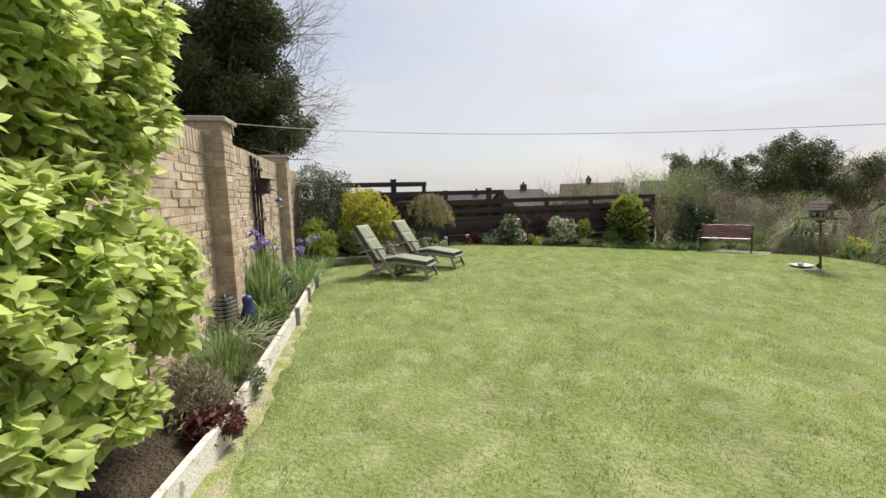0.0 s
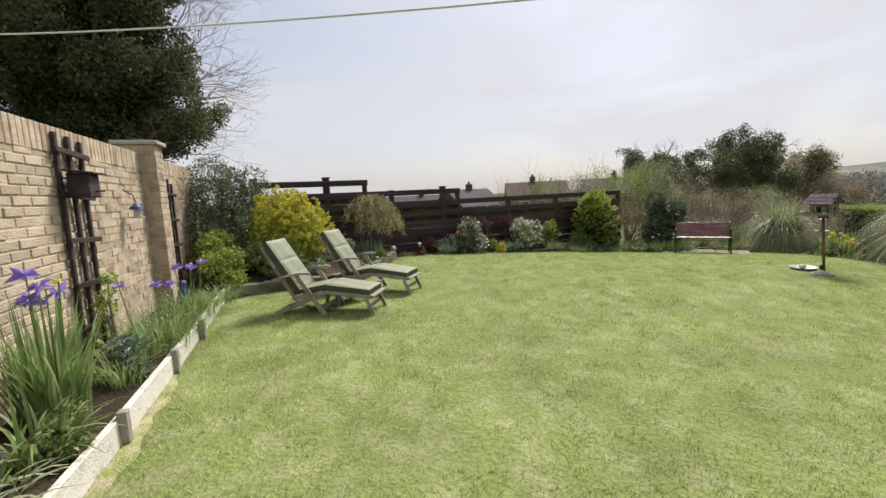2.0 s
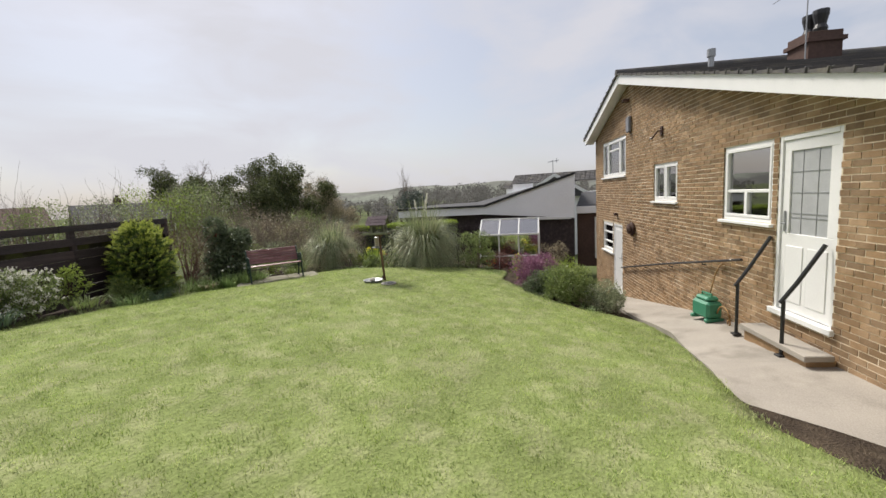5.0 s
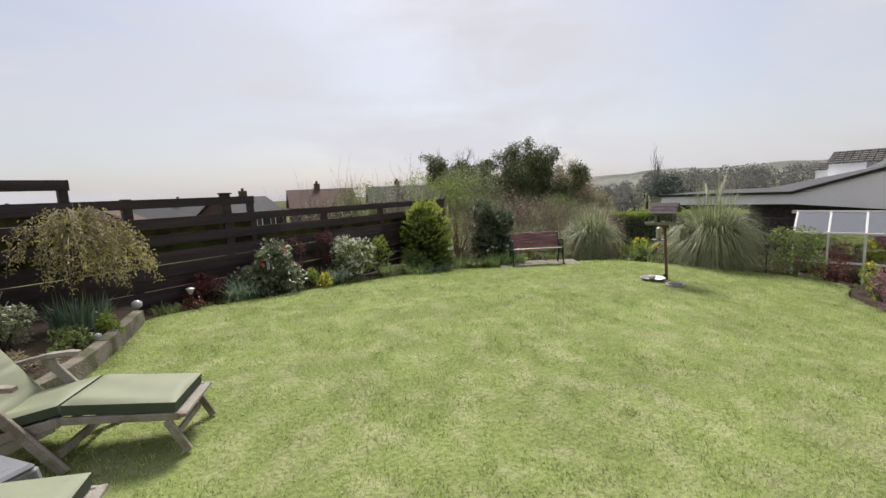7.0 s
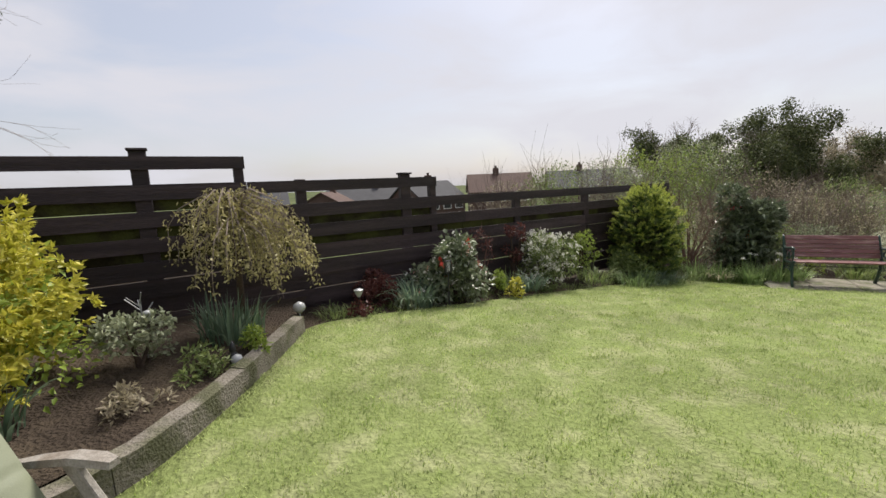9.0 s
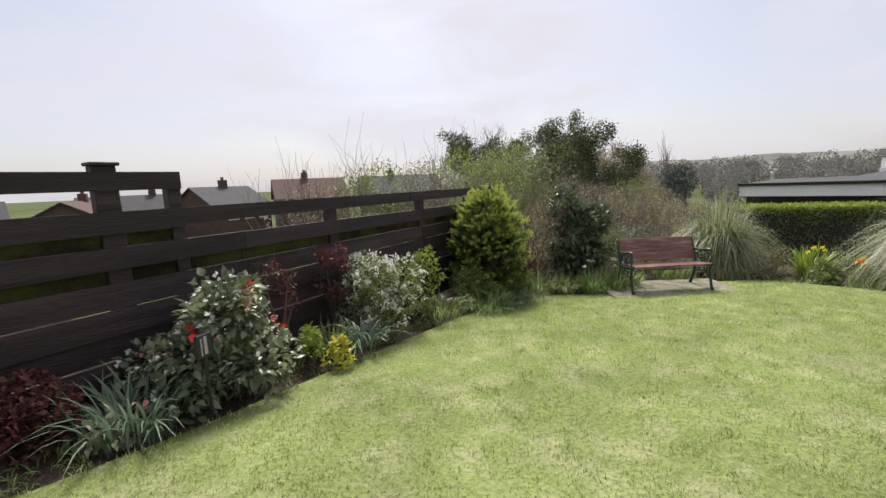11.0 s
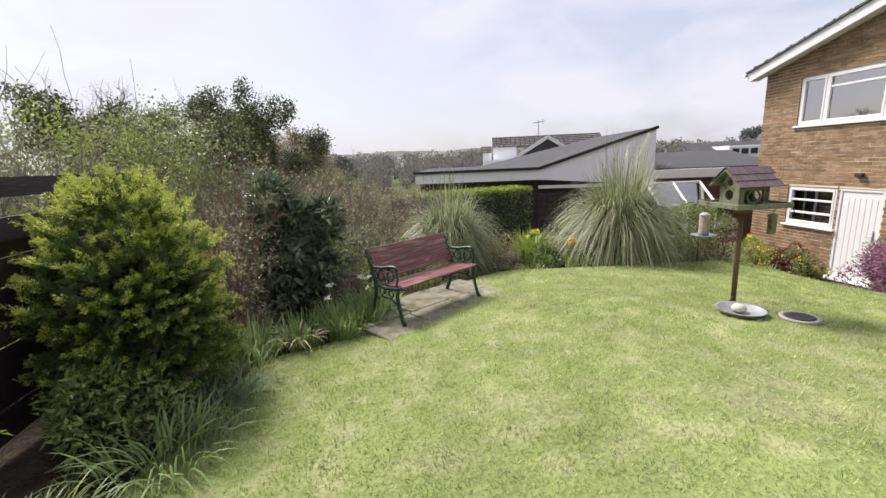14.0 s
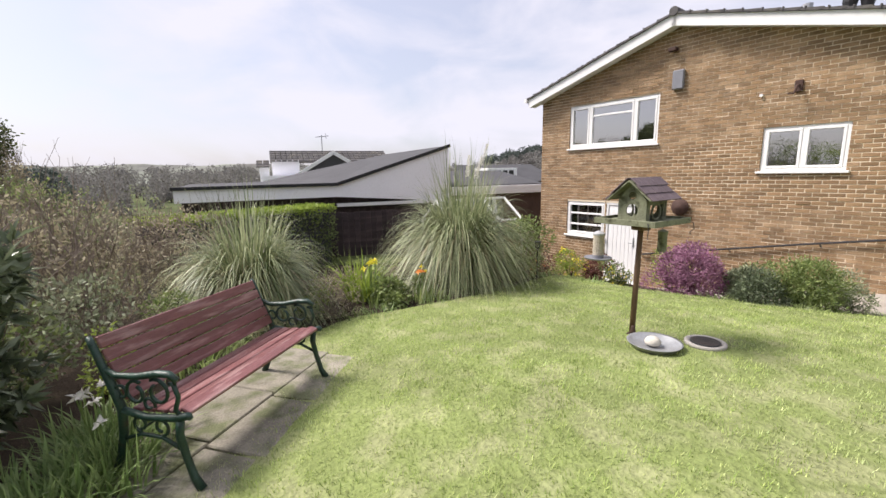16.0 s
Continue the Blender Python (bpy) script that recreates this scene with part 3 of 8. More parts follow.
EDGE = smooth_loop(EDGE)
bm = bmesh.new()
ring = [bm.verts.new((x, y, 0)) for x, y in EDGE]
bm.faces.new(ring)
for axis in (0, 1):
    for c in np.arange(-3.5, 14.5, 0.4):
        no = Vector((1, 0, 0)) if axis == 0 else Vector((0, 1, 0))
        bmesh.ops.bisect_plane(bm, geom=bm.verts[:] + bm.edges[:] + bm.faces[:], plane_co=no * c, plane_no=no)
ext = bmesh.ops.extrude_face_region(bm, geom=bm.faces[:])
low = [g for g in ext["geom"] if isinstance(g, bmesh.types.BMVert)]
for v in low:
    v.co.z = -0.10
for v in bm.verts:
    v.co.z += lz(v.co.x, v.co.y)
bmesh.ops.recalc_face_normals(bm, faces=bm.faces)
me = bpy.data.meshes.new("lawn")
bm.to_mesh(me)
bm.free()
me.shade_smooth()
me.materials.append(MAT["turf"])
lawn = tagged(new("lawn", me), "mown lawn, green with pale dry patches", "lawn", kind="structure")

# mown blades over the lawn
def soft_noise(x, y, cell):
    """Smooth random bumps of the given size, from -1 to 1."""
    grid = rng.uniform(-1, 1, (int(24 / cell) + 3, int(24 / cell) + 3))
    u, v = (x + 4) / cell, (y + 4) / cell
    i, j = u.astype(int), v.astype(int)
    fu, fv = u - i, v - j
    fu, fv = fu * fu * (3 - 2 * fu), fv * fv * (3 - 2 * fv)
    return (grid[i, j] * (1 - fu) + grid[i + 1, j] * fu) * (1 - fv) + (grid[i, j + 1] * (1 - fu) + grid[i + 1, j + 1] * fu) * fv


N = 520000
bx, by = rng.uniform(-2.7, 11.8, N), rng.uniform(-0.2, 14.0, N)
ok = inside_edge(bx, by)
tuft = 0.9 * soft_noise(bx, by, 0.055) + 0.9 * soft_noise(bx, by, 0.17) + 0.7 * soft_noise(bx, by, 0.7)
ok &= rng.random(N) < 0.72 + 0.28 * tuft
verge = bx - np.interp(by, [-3.0, 2.0, 4.94, 8.75], [-1.15, -1.28, -1.82, -2.55])      # distance from the white edging
ok &= ~((verge < 0.13 + 0.07 * tuft) & (by < 6.5) & (rng.random(N) < 0.6))
bx, by = bx[ok], by[ok]
n = len(bx)
h = rng.uniform(0.012, 0.034, n) * np.clip(1 + 0.32 * tuft[ok], 0.4, 1.7)
th, lean = rng.uniform(0, 2 * np.pi, n), rng.uniform(0.1, 0.9, n)
w = rng.uniform(0.004, 0.008, n)
z = lawn_z(bx, by) - 0.002
b0 = np.c_[bx - np.sin(th) * w / 2, by + np.cos(th) * w / 2, z]
b1 = np.c_[bx + np.sin(th) * w / 2, by - np.cos(th) * w / 2, z]
tp = np.c_[bx + np.cos(th) * h * lean, by + np.sin(th) * h * lean, z + h]
blades = new("grass_blades", quick_mesh("grass_blades", np.stack([b0, b1, tp], 1).reshape(-1, 3), np.arange(3 * n).reshape(-1, 3), "grass_blade"))
tagged(blades, "short mown grass blades of the lawn", "grass", kind="stuff")

# coarser darker tufts in the turf
N = 15000
cx, cy = rng.uniform(-2.6, 11.6, N), rng.uniform(0.0, 13.8, N)
ok = inside_edge(cx, cy) & (soft_noise(cx, cy, 0.35) + 0.7 * soft_noise(cx, cy, 1.3) > -0.25)
cx, cy = cx[ok], cy[ok]
k = 8
bx = np.repeat(cx, k) + rng.normal(0, 0.034, len(cx) * k) * np.repeat(rng.uniform(0.5, 1.7, len(cx)), k)
by = np.repeat(cy, k) + rng.normal(0, 0.034, len(cy) * k) * np.repeat(rng.uniform(0.5, 1.7, len(cy)), k)
n = len(bx)
h, th, lean, w = rng.uniform(0.018, 0.036, n), rng.uniform(0, 2 * np.pi, n), rng.uniform(0.3, 1.0, n), rng.uniform(0.004, 0.008, n)
z = lawn_z(bx, by) - 0.002
b0 = np.c_[bx - np.sin(th) * w / 2, by + np.cos(th) * w / 2, z]
b1 = np.c_[bx + np.sin(th) * w / 2, by - np.cos(th) * w / 2, z]
tp = np.c_[bx + np.cos(th) * h * lean, by + np.sin(th) * h * lean, z + h]
tufts = new("grass_tufts", quick_mesh("grass_tufts", np.stack([b0, b1, tp], 1).reshape(-1, 3), np.arange(3 * n).reshape(-1, 3), "coarse_blade"))
tagged(tufts, "coarser dark green tufts in the mown lawn", "grass", kind="stuff")

# worn pale strip beside the white edging
g, k = Geo(), 150
for i in range(k + 1):
    y = -0.2 + 6.9 * i / k
    x = float(np.interp(y, [-3.0, 2.0, 4.94, 8.75], [-1.15, -1.28, -1.82, -2.55]))
    w = (0.15 + 0.03 * math.sin(i * 0.31) + 0.02 * math.sin(i * 0.83 + 1)) * min(1.0, (k - i) / 30)
    g.v += [(x - 0.02, y, lz(x, y) + 0.006), (x + w * 0.5, y, lz(x + w * 0.5, y) + 0.007), (x + w, y, lz(x + w, y) - 0.002)]
    if i:
        b = 3 * i
        g.f += [(b - 3, b - 2, b + 1, b), (b - 2, b - 1, b + 2, b + 1)]
tagged(part("bare_soil_strip", g, "dry_soil", smooth=True, tidy=False), "pale dry worn strip of lawn by the edging", "soil", kind="structure")

# concrete path along the house
geo = Geo()
pe = [(s + 0.0, o) for s, o in PATH_EDGE]
pe = [(7.5, 2.6), (4.5, 2.0), (3.2, 1.2)] + pe
for i in range(len(pe) - 1):
    (s0, o0), (s1, o1) = pe[i], pe[i + 1]
    for k in range(4):
        a, b = s0 + (s1 - s0) * k / 4, s0 + (s1 - s0) * (k + 1) / 4
        oa, ob_ = o0 + (o1 - o0) * k / 4, o0 + (o1 - o0) * (k + 1) / 4
        quad = []
        for s, o in ((a, 0.0), (b, 0.0), (b, ob_), (a, oa)):
            x, y = along_house(s, o)
            zz = path_z(s) if o == 0 else min(path_z(s), max(lz(x, y) + 0.02, path_z(s) - 0.12))
            quad.append((x, y, zz))
        geo.add(quad + [(x, y, zz - 0.12) for x, y, zz in quad], [(0, 1, 2, 3), (7, 6, 5, 4), (0, 4, 5, 1), (1, 5, 6, 2), (2, 6, 7, 3), (3, 7, 4, 0)])
tagged(part("path", geo, "concrete", tidy=True), "pale concrete path sloping along the house wall", "path", kind="structure")


# ---- brickwork ----
BRICK_L, BRICK_H, BRICK_D, JOINT = 0.212, 0.062, 0.1025, 0.013


def brick_field(parent, s0, s1, z0, z1, mat, blocked, proud=0.003, nearest=None, start=0.0, depth=0.03, wall_y=0.0, top=None, uneven=0.0012):
    """Stretcher courses on the face y = wall_y of parent's frame; bricks in the stretch nearest become pieces of their own."""
    rest, full = Geo(), None
    course, count = 0, 0
    z = z0
    while z < z1:
        off = (BRICK_L + JOINT) / 2 if course % 2 else 0.0
        s = s0 - off + start
        while s < s1:
            a, b = max(s, s0), min(s + BRICK_L, s1)
            zt = z + BRICK_H
            if b - a > 0.03 and (top is None or zt < top((a + b) / 2)):
                spans = [(a, b)]
                for (u0, u1, v0, v1) in blocked:
                    if zt > v0 + 0.01 and z < v1 - 0.01:
                        spans = [q for p in spans for q in ((p[0], min(p[1], u0)), (max(p[0], u1), p[1])) if q[1] - q[0] > 0.02]
                for (u0, u1) in spans:
                    whole = u1 - u0 > BRICK_L - 0.002
                    if whole and nearest and count < 300 and nearest[0] < u0 and u1 < nearest[1] and nearest[2] < z < nearest[3]:
                        if full is None:
                            full = as_mesh("brick", Geo().box(0, BRICK_L, -depth, proud, 0, BRICK_H, 0.004), MAT[mat])
                        ob = new("brick", full)
                        ob.parent = parent
                        ob.matrix_local = pose(u0, wall_y + rng.normal(0, uneven), z, rng.normal(0, 250 * uneven), 0, rng.normal(0, 160 * uneven))
                        count += 1
                    else:
                        j = rng.normal(0, uneven)
                        rest.box(u0, u1, wall_y - depth, wall_y + proud + j, z, zt)
            s += BRICK_L + JOINT
        z += BRICK_H + JOINT
        course += 1
    ob = part("bricks", rest, mat, parent, tidy=False)
    return tagged(ob, kind="stuff")


# ---- boundary wall of buff brick, with piers ----
WALL_TURN = 90 + 11.3
WALL = pose(-2.66, 5.90, 0, 0, 0, WALL_TURN)      # local x runs along the wall away from the start, local -y is the lawn side
wall = thing("wall_west", WALL @ pose(0, 0, 0, 0, 0, 0), "buff brick garden wall with piers and soldier-course coping", "wall", kind="structure")
W0, W1, WTOP = -7.2, 4.95, 2.18
inner = new("brick_face")
inner.parent = wall
inner.matrix_local = pose(0, 0, 0, 0, 0, 180)     # faces the lawn: its +y is the lawn side, its x runs back to the start
part("core", Geo().box(-W1, -W0, -0.205, -0.004, -0.35, WTOP - 0.012), "buff_mortar", inner)
PIERS = [-1.55, 2.26]
bl = [(-p - 0.17, -p + 0.17, -1, 3) for p in PIERS]
brick_field(inner, -W1, -W0, -0.03, WTOP - 0.225, "buff_brick", bl, nearest=(-0.7, 1.4, 0.3, 1.95), uneven=0.0032)
geo = Geo()
s = -W1
while s < -W0 - 0.07:
    if not any(u0 - 0.06 < s < u1 for u0, u1, _, _ in bl):
        geo.box(s, s + 0.065, -0.212, 0.007 + rng.normal(0, 0.0015), WTOP - 0.215, WTOP, 0.004)
    s += 0.075
tagged(part("coping_bricks", geo, "buff_brick", inner, "soldier course of upright bricks"), kind="stuff")
for p in PIERS:
    pier = new("pier")
    pier.parent = wall
    pier.matrix_local = pose(p, 0, 0, 0, 0, 180)
    tagged(pier, "brick pier with a concrete cap")
    part("core", Geo().box(-0.158, 0.158, -0.24, 0.172, -0.3, 2.27), "buff_mortar", pier)
    geo = Geo()
    for c in range(31):
        z = -0.03 + c * 0.075
        f = 0.0535 if c % 2 else 0.0
        for a, b in ((-0.165, -0.006 - f), (0.006 - f, 0.165)):
            geo.box(a, b, 0.075, 0.18 + rng.normal(0, 0.001), z, z + 0.065, 0.003)
        for sgn in (-1, 1):
            x0, x1 = (-0.166, -0.12) if sgn < 0 else (0.12, 0.166)
            geo.box(x0, x1, -0.05 - f, 0.07, z, z + 0.065, 0.003)
            geo.box(x0, x1, -0.245, -0.06 - f, z, z + 0.065, 0.003)
    tagged(part("bricks", geo, "buff_brick", pier), kind="stuff")
    part("cap", Geo().box(-0.205, 0.205, -0.285, 0.225, 2.285, 2.335, 0.008), "cap", pier, "weathered concrete pier cap")

# ---- dark stained horizontal board fence, stepping down ----
FENCE_TURN = 19.05
FENCE = pose(1.98, 13.44, 0, 0, 0, FENCE_TURN)     # local x along the fence, -y towards the lawn
fence = thing("fence", FENCE, "dark brown stained post and board fence, stepped tops", "fence", kind="structure")
STEPS = [(-5.2, -2.56, 1.93), (-2.56, 0.0, 1.645), (0.0, 6.2, 1.36)]


def board(x0, x1, z0, z1, y, mat="dark_wood", sag=0.0):
    g = Geo()
    k = 6
    tilt = rng.normal(0, 0.004)
    ys = [rng.normal(0, 0.004) for _ in range(k + 1)]
    for i in range(k + 1):
        x = x0 + (x1 - x0) * i / k
        dz = tilt * (i / k - 0.5) - sag * math.sin(math.pi * i / k)
        g.v += [(x, y + ys[i] - 0.012, z0 + dz), (x, y + ys[i] + 0.012, z0 + dz), (x, y + ys[i] + 0.012, z1 + dz), (x, y + ys[i] - 0.012, z1 + dz)]
    for i in range(k):
        b = 4 * i
        for j in range(4):
            g.f.append((b + j, b + (j + 1) % 4, b + 4 + (j + 1) % 4, b + 4 + j))
    g.f += [(0, 1, 2, 3), (4 * k + 3, 4 * k + 2, 4 * k + 1, 4 * k)]
    part("board", g, mat, fence)


for x0, x1, top in STEPS:
    n = max(1, round((x1 - x0) / 2.6))
    for i in range(n):
        a, b = x0 + (x1 - x0) * i / n, x0 + (x1 - x0) * (i + 1) / n
        board(a, b - 0.006, top - 0.135, top, -0.012)
# lower boards run through beneath the stepped tops
for x0, x1, zt in ((-5.2, -2.56, 1.645), (-5.2, 0.0, 1.36), (-5.2, 6.2, 1.10), (-5.2, 6.2, 0.84), (-5.2, 6.2, 0.65), (-5.2, 6.2, 0.47), (-5.2, 6.2, 0.28), (-5.2, 6.2, 0.09), (-5.2, 6.2, -0.10)):
    n = max(1, round((x1 - x0) / 2.6))
    lap = {0.84: 0.0, 0.65: 0.026, 0.47: 0.0, 0.28: 0.026, 0.09: 0.004, -0.10: 0.03}.get(zt, 0.0)
    for i in range(n):
        a, b = x0 + (x1 - x0) * i / n, x0 + (x1 - x0) * (i + 1) / n
        board(a, b - 0.006, zt - (0.16 if zt > 0.9 else 0.184), zt + rng.normal(0, 0.003), -0.012 - lap - 0.004 * (i % 2))
for x0, x1, zt in ((-5.2, 0.0, 1.23), (-5.2, 6.2, 0.97), (-5.2, -2.56, 1.50)):
    n = max(1, round((x1 - x0) / 2.6))
    for i in range(n):
        a, b = x0 + (x1 - x0) * i / n, x0 + (x1 - x0) * (i + 1) / n
        board(a, b - 0.006, zt - (0.20 if zt != 1.5 else 0.13), zt + 0.01 if zt < 1.4 else zt - 0.01, 0.06, "mossy_wood")
for x, top, w in ((-5.1, 1.99, 0.15), (-3.55, 1.99, 0.15), (-2.63, 1.93, 0.10), (-1.95, 1.66, 0.12), (-0.50, 1.69, 0.15), (-0.05, 1.645, 0.10), (1.62, 1.36, 0.13), (3.4, 1.33, 0.13), (4.9, 1.33, 0.13), (6.15, 1.36, 0.12)):
    part("post", Geo().box(x - w / 2, x + w / 2, 0.003, 0.10, -0.5, top, 0.006), "dark_wood", fence)
    if w == 0.15:
        part("post_cap", Geo().box(x - w / 2 - 0.015, x + w / 2 + 0.015, -0.03, 0.115, top, top + 0.025, 0.005), "dark_wood", fence)

# ---- white painted timber edging of the wall bed ----
edging = thing("timber_edging", Matrix(), "low timber bed edging with flaking white paint", "edging", kind="structure")
run = [(-1.17, 0.2), (-1.36, 2.4), (-1.81, 4.94), (-2.2, 6.95), (-2.58, 8.85)]
for (x0, y0), (x1, y1) in zip(run, run[1:]):
    za, zb = lz(x0, y0), lz(x1, y1)
    part("board", Geo().beam((x0, y0, za + 0.075), (x1, y1, zb + 0.075), 0.045, 0.20, c=0.006), "white_timber", edging)
for k, (x, y) in enumerate(((-1.325, 2.5), (-1.755, 4.86), (-1.98, 6.0), (-2.15, 6.98), (-2.52, 8.8))):
    part("stake", Geo().box(-0.028, 0.028, -0.03, 0.03, -0.1, 0.22, 0.005), "grey_wood", edging, m=pose(x, y, lz(x, y), 0, 0, 11))

# soil of the raised beds
bed = Geo()
left = [(-1.2, 0.2), (-1.39, 2.4), (-1.84, 4.94), (-2.23, 6.95), (-2.61, 8.85)]
for (x0, y0), (x1, y1) in zip(left, left[1:]):
    k = 5
    for i in range(k):
        a, b = i / k, (i + 1) / k
        xa, ya, xb, yb = x0 + (x1 - x0) * a, y0 + (y1 - y0) * a, x0 + (x1 - x0) * b, y0 + (y1 - y0) * b
        bed.add([(xa, ya, 0.12), (xb, yb, 0.12), (xb - 0.45, yb - 0.09, 0.2), (xa - 0.45, ya - 0.09, 0.2), (xb - 0.9, yb - 0.18, 0.2), (xa - 0.9, ya - 0.18, 0.2)],
                [(0, 1, 2, 3), (3, 2, 4, 5)])
tagged(part("flower_bed", bed, "soil", smooth=True, tidy=False), "dark crumbly soil of the bed below the brick wall", "flower bed", kind="structure")
corner = [(-2.58, 8.85), (-1.84, 9.12), (-1.12, 9.2), (-0.47, 9.95), (-0.17, 10.85), (0.03, 11.7), (0.1, 12.75), (-1.4, 12.3), (-3.6, 11.5)]
bed = Geo()
bed.add([(x, y, 0.21) for x, y in corner] + [(-1.5, 10.8, 0.33)], [(i, (i + 1) % 9, 9) for i in range(9)])
tagged(part("flower_bed", bed, "soil", tidy=False), "dark soil of the raised corner bed", "flower bed", kind="structure")
kerb = thing("stone_edging", Matrix(), "curved low concrete edging, stained and mossy", "edging", kind="structure")
loop = [(-2.56, 8.84), (-1.84, 9.08), (-1.12, 9.14), (-0.62, 9.55), (-0.36, 10.1), (-0.1, 10.95), (0.09, 11.72)]
fine = []
for i in range(len(loop) - 1):
    a, b, c, d = (Vector((*loop[min(max(i + k, 0), len(loop) - 1)], 0)) for k in (-1, 0, 1, 2))
    for j in range(4):
        t = j / 4
        fine.append(0.5 * ((2 * b) + (c - a) * t + (2 * a - 5 * b + 4 * c - d) * t * t + (3 * b - a - 3 * c + d) * t ** 3))
fine.append(Vector((*loop[-1], 0)))
for k in range(0, len(fine) - 1, 3):
    g = Geo()
    seg = fine[k:k + 4]
    for i, p in enumerate(seg):
        q = (seg[min(i + 1, len(seg) - 1)] - seg[max(i - 1, 0)]).normalized()
        nn = Vector((-q.y, q.x, 0)) * 0.055
        zb, zt = lz(p.x, p.y) - 0.08, lz(p.x, p.y) + 0.175 + rng.normal(0, 0.005)
        g.v += [tuple(p - nn + Vector((0, 0, zb))), tuple(p + nn + Vector((0, 0, zb))), tuple(p + nn * 0.95 + Vector((0, 0, zt))), tuple(p - nn * 0.9 + Vector((0, 0, zt - 0.012)))]
    for i in range(len(seg) - 1):
        for j in range(4):
            g.f.append((4 * i + j, 4 * i + (j + 1) % 4, 4 * i + 4 + (j + 1) % 4, 4 * i + 4 + j))
    e = 4 * (len(seg) - 1)
    g.f += [(0, 1, 2, 3), (e + 3, e + 2, e + 1, e)]
    part("kerb_block", g, "stone", kerb)


# ---- the brick house ----
house = thing("house", HOUSE, "two-storey brown brick house with white windows and a tiled roof", "house")
H0, H1 = -7.0, 6.6
APEX_S, APEX_Z, SLOPE_L, SLOPE_R = 2.95, 4.31, 0.292, 0.264


def gable(s):
    return APEX_Z - (SLOPE_L * (s - APEX_S) if s > APEX_S else SLOPE_R * (APEX_S - s))


OPEN = {"w1": (3.27, 5.66, 1.83, 2.92), "w2": (0.02, 1.26, 1.16, 1.98), "w4": (-2.86, -1.66, 0.92, 2.04), "d2": (-3.95, -2.96, -0.2, 2.04), "w3": (4.5, 5.66, -0.5, 0.42), "d1": (3.58, 4.46, -1.58, 0.42)}
# wall core, cut round the openings
cuts_s = sorted({H0, H1, APEX_S, *(v for o in OPEN.values() for v in o[:2])})
cuts_s = sorted({*cuts_s, *np.arange(H0, H1, 0.8).round(3).tolist()})
cuts_z = sorted({-2.3, 2.2, *(v for o in OPEN.values() for v in o[2:])})
geo = Geo()
for a, b in zip(cuts_s, cuts_s[1:]):
    for c, d in zip(cuts_z, cuts_z[1:] + [None]):
        ms = (a + b) / 2
        if d is not None:
            mz = (c + d) / 2
            if any(o[0] < ms < o[1] and o[2] < mz < o[3] for o in OPEN.values()):
                continue
            ta, tb = min(d, gable(a) - 0.02), min(d, gable(b) - 0.02)
        else:
            if any(o[0] < ms < o[1] and o[2] <= c + 0.01 and o[3] > c + 0.05 for o in OPEN.values()):
                continue
            ta, tb = gable(a) - 0.02, gable(b) - 0.02
        if min(ta, tb) <= c:
            continue
        geo.add([(a, -0.25, c), (b, -0.25, c), (b, -0.003, c), (a, -0.003, c), (a, -0.25, ta), (b, -0.25, tb), (b, -0.003, tb), (a, -0.003, ta)],
                [(0, 1, 2, 3), (4, 7, 6, 5), (0, 4, 5, 1), (1, 5, 6, 2), (2, 6, 7, 3), (3, 7, 4, 0)])
gable_wall = part("wall", geo, "mortar", house, "brown brick gable wall", tidy=False)
bm = bmesh.new()
bm.from_mesh(gable_wall.data)
bmesh.ops.remove_doubles(bm, verts=bm.verts[:], dist=0.0005)
shared = collections.Counter(frozenset(v.index for v in f.verts) for f in bm.faces)
bmesh.ops.delete(bm, geom=[f for f in bm.faces if shared[frozenset(v.index for v in f.verts)] > 1], context="FACES_ONLY")
bm.to_mesh(gable_wall.data)
bm.free()
# the part of the gable above the tall windows
over = Geo()
for o in (OPEN["w1"],):
    for a, b in zip(cuts_s, cuts_s[1:]):
        if o[0] <= (a + b) / 2 <= o[1]:
            over.add([(a, -0.25, o[3]), (b, -0.25, o[3]), (b, -0.003, o[3]), (a, -0.003, o[3]), (a, -0.25, gable(a) - 0.02), (b, -0.25, gable(b) - 0.02), (b, -0.003, gable(b) - 0.02), (a, -0.003, gable(a) - 0.02)],
                     [(0, 1, 2, 3), (4, 7, 6, 5), (0, 4, 5, 1), (1, 5, 6, 2), (2, 6, 7, 3), (3, 7, 4, 0)])
part("lintel_wall", over, "mortar", house)
brick_field(gable_wall, H0, H1, -2.0, 4.4, "brown_brick", list(OPEN.values()), nearest=(-1.6, 3.2, 0.45, 1.75), uneven=0.0018, top=lambda s: gable(s) - 0.03)
# the other walls
geo = Geo().box(H1 - 0.25, H1, -9, -0.251, -2.3, 3.06).box(H0, H0 + 0.25, -9, -0.251, -2.3, 1.55).box(H0, H1, -9.2, -9.001, -2.3, 1.5)
part("side_wall", geo, "brown_brick", house)
part("inner_floor", Geo().box(H0 + 0.25, H1 - 0.25, -9, -0.26, -0.3, -0.2).box(3, H1 - 0.25, -9, -0.26, 1.2, 1.3), "shade_fill", house)
part("inner_partition", Geo().box(H0 + 0.26, H1 - 0.26, -2.6, -2.5, -2.2, 2.1).box(2.6, 2.7, -2.5, -0.26, -2.2, 3.2), "shade_fill", house)
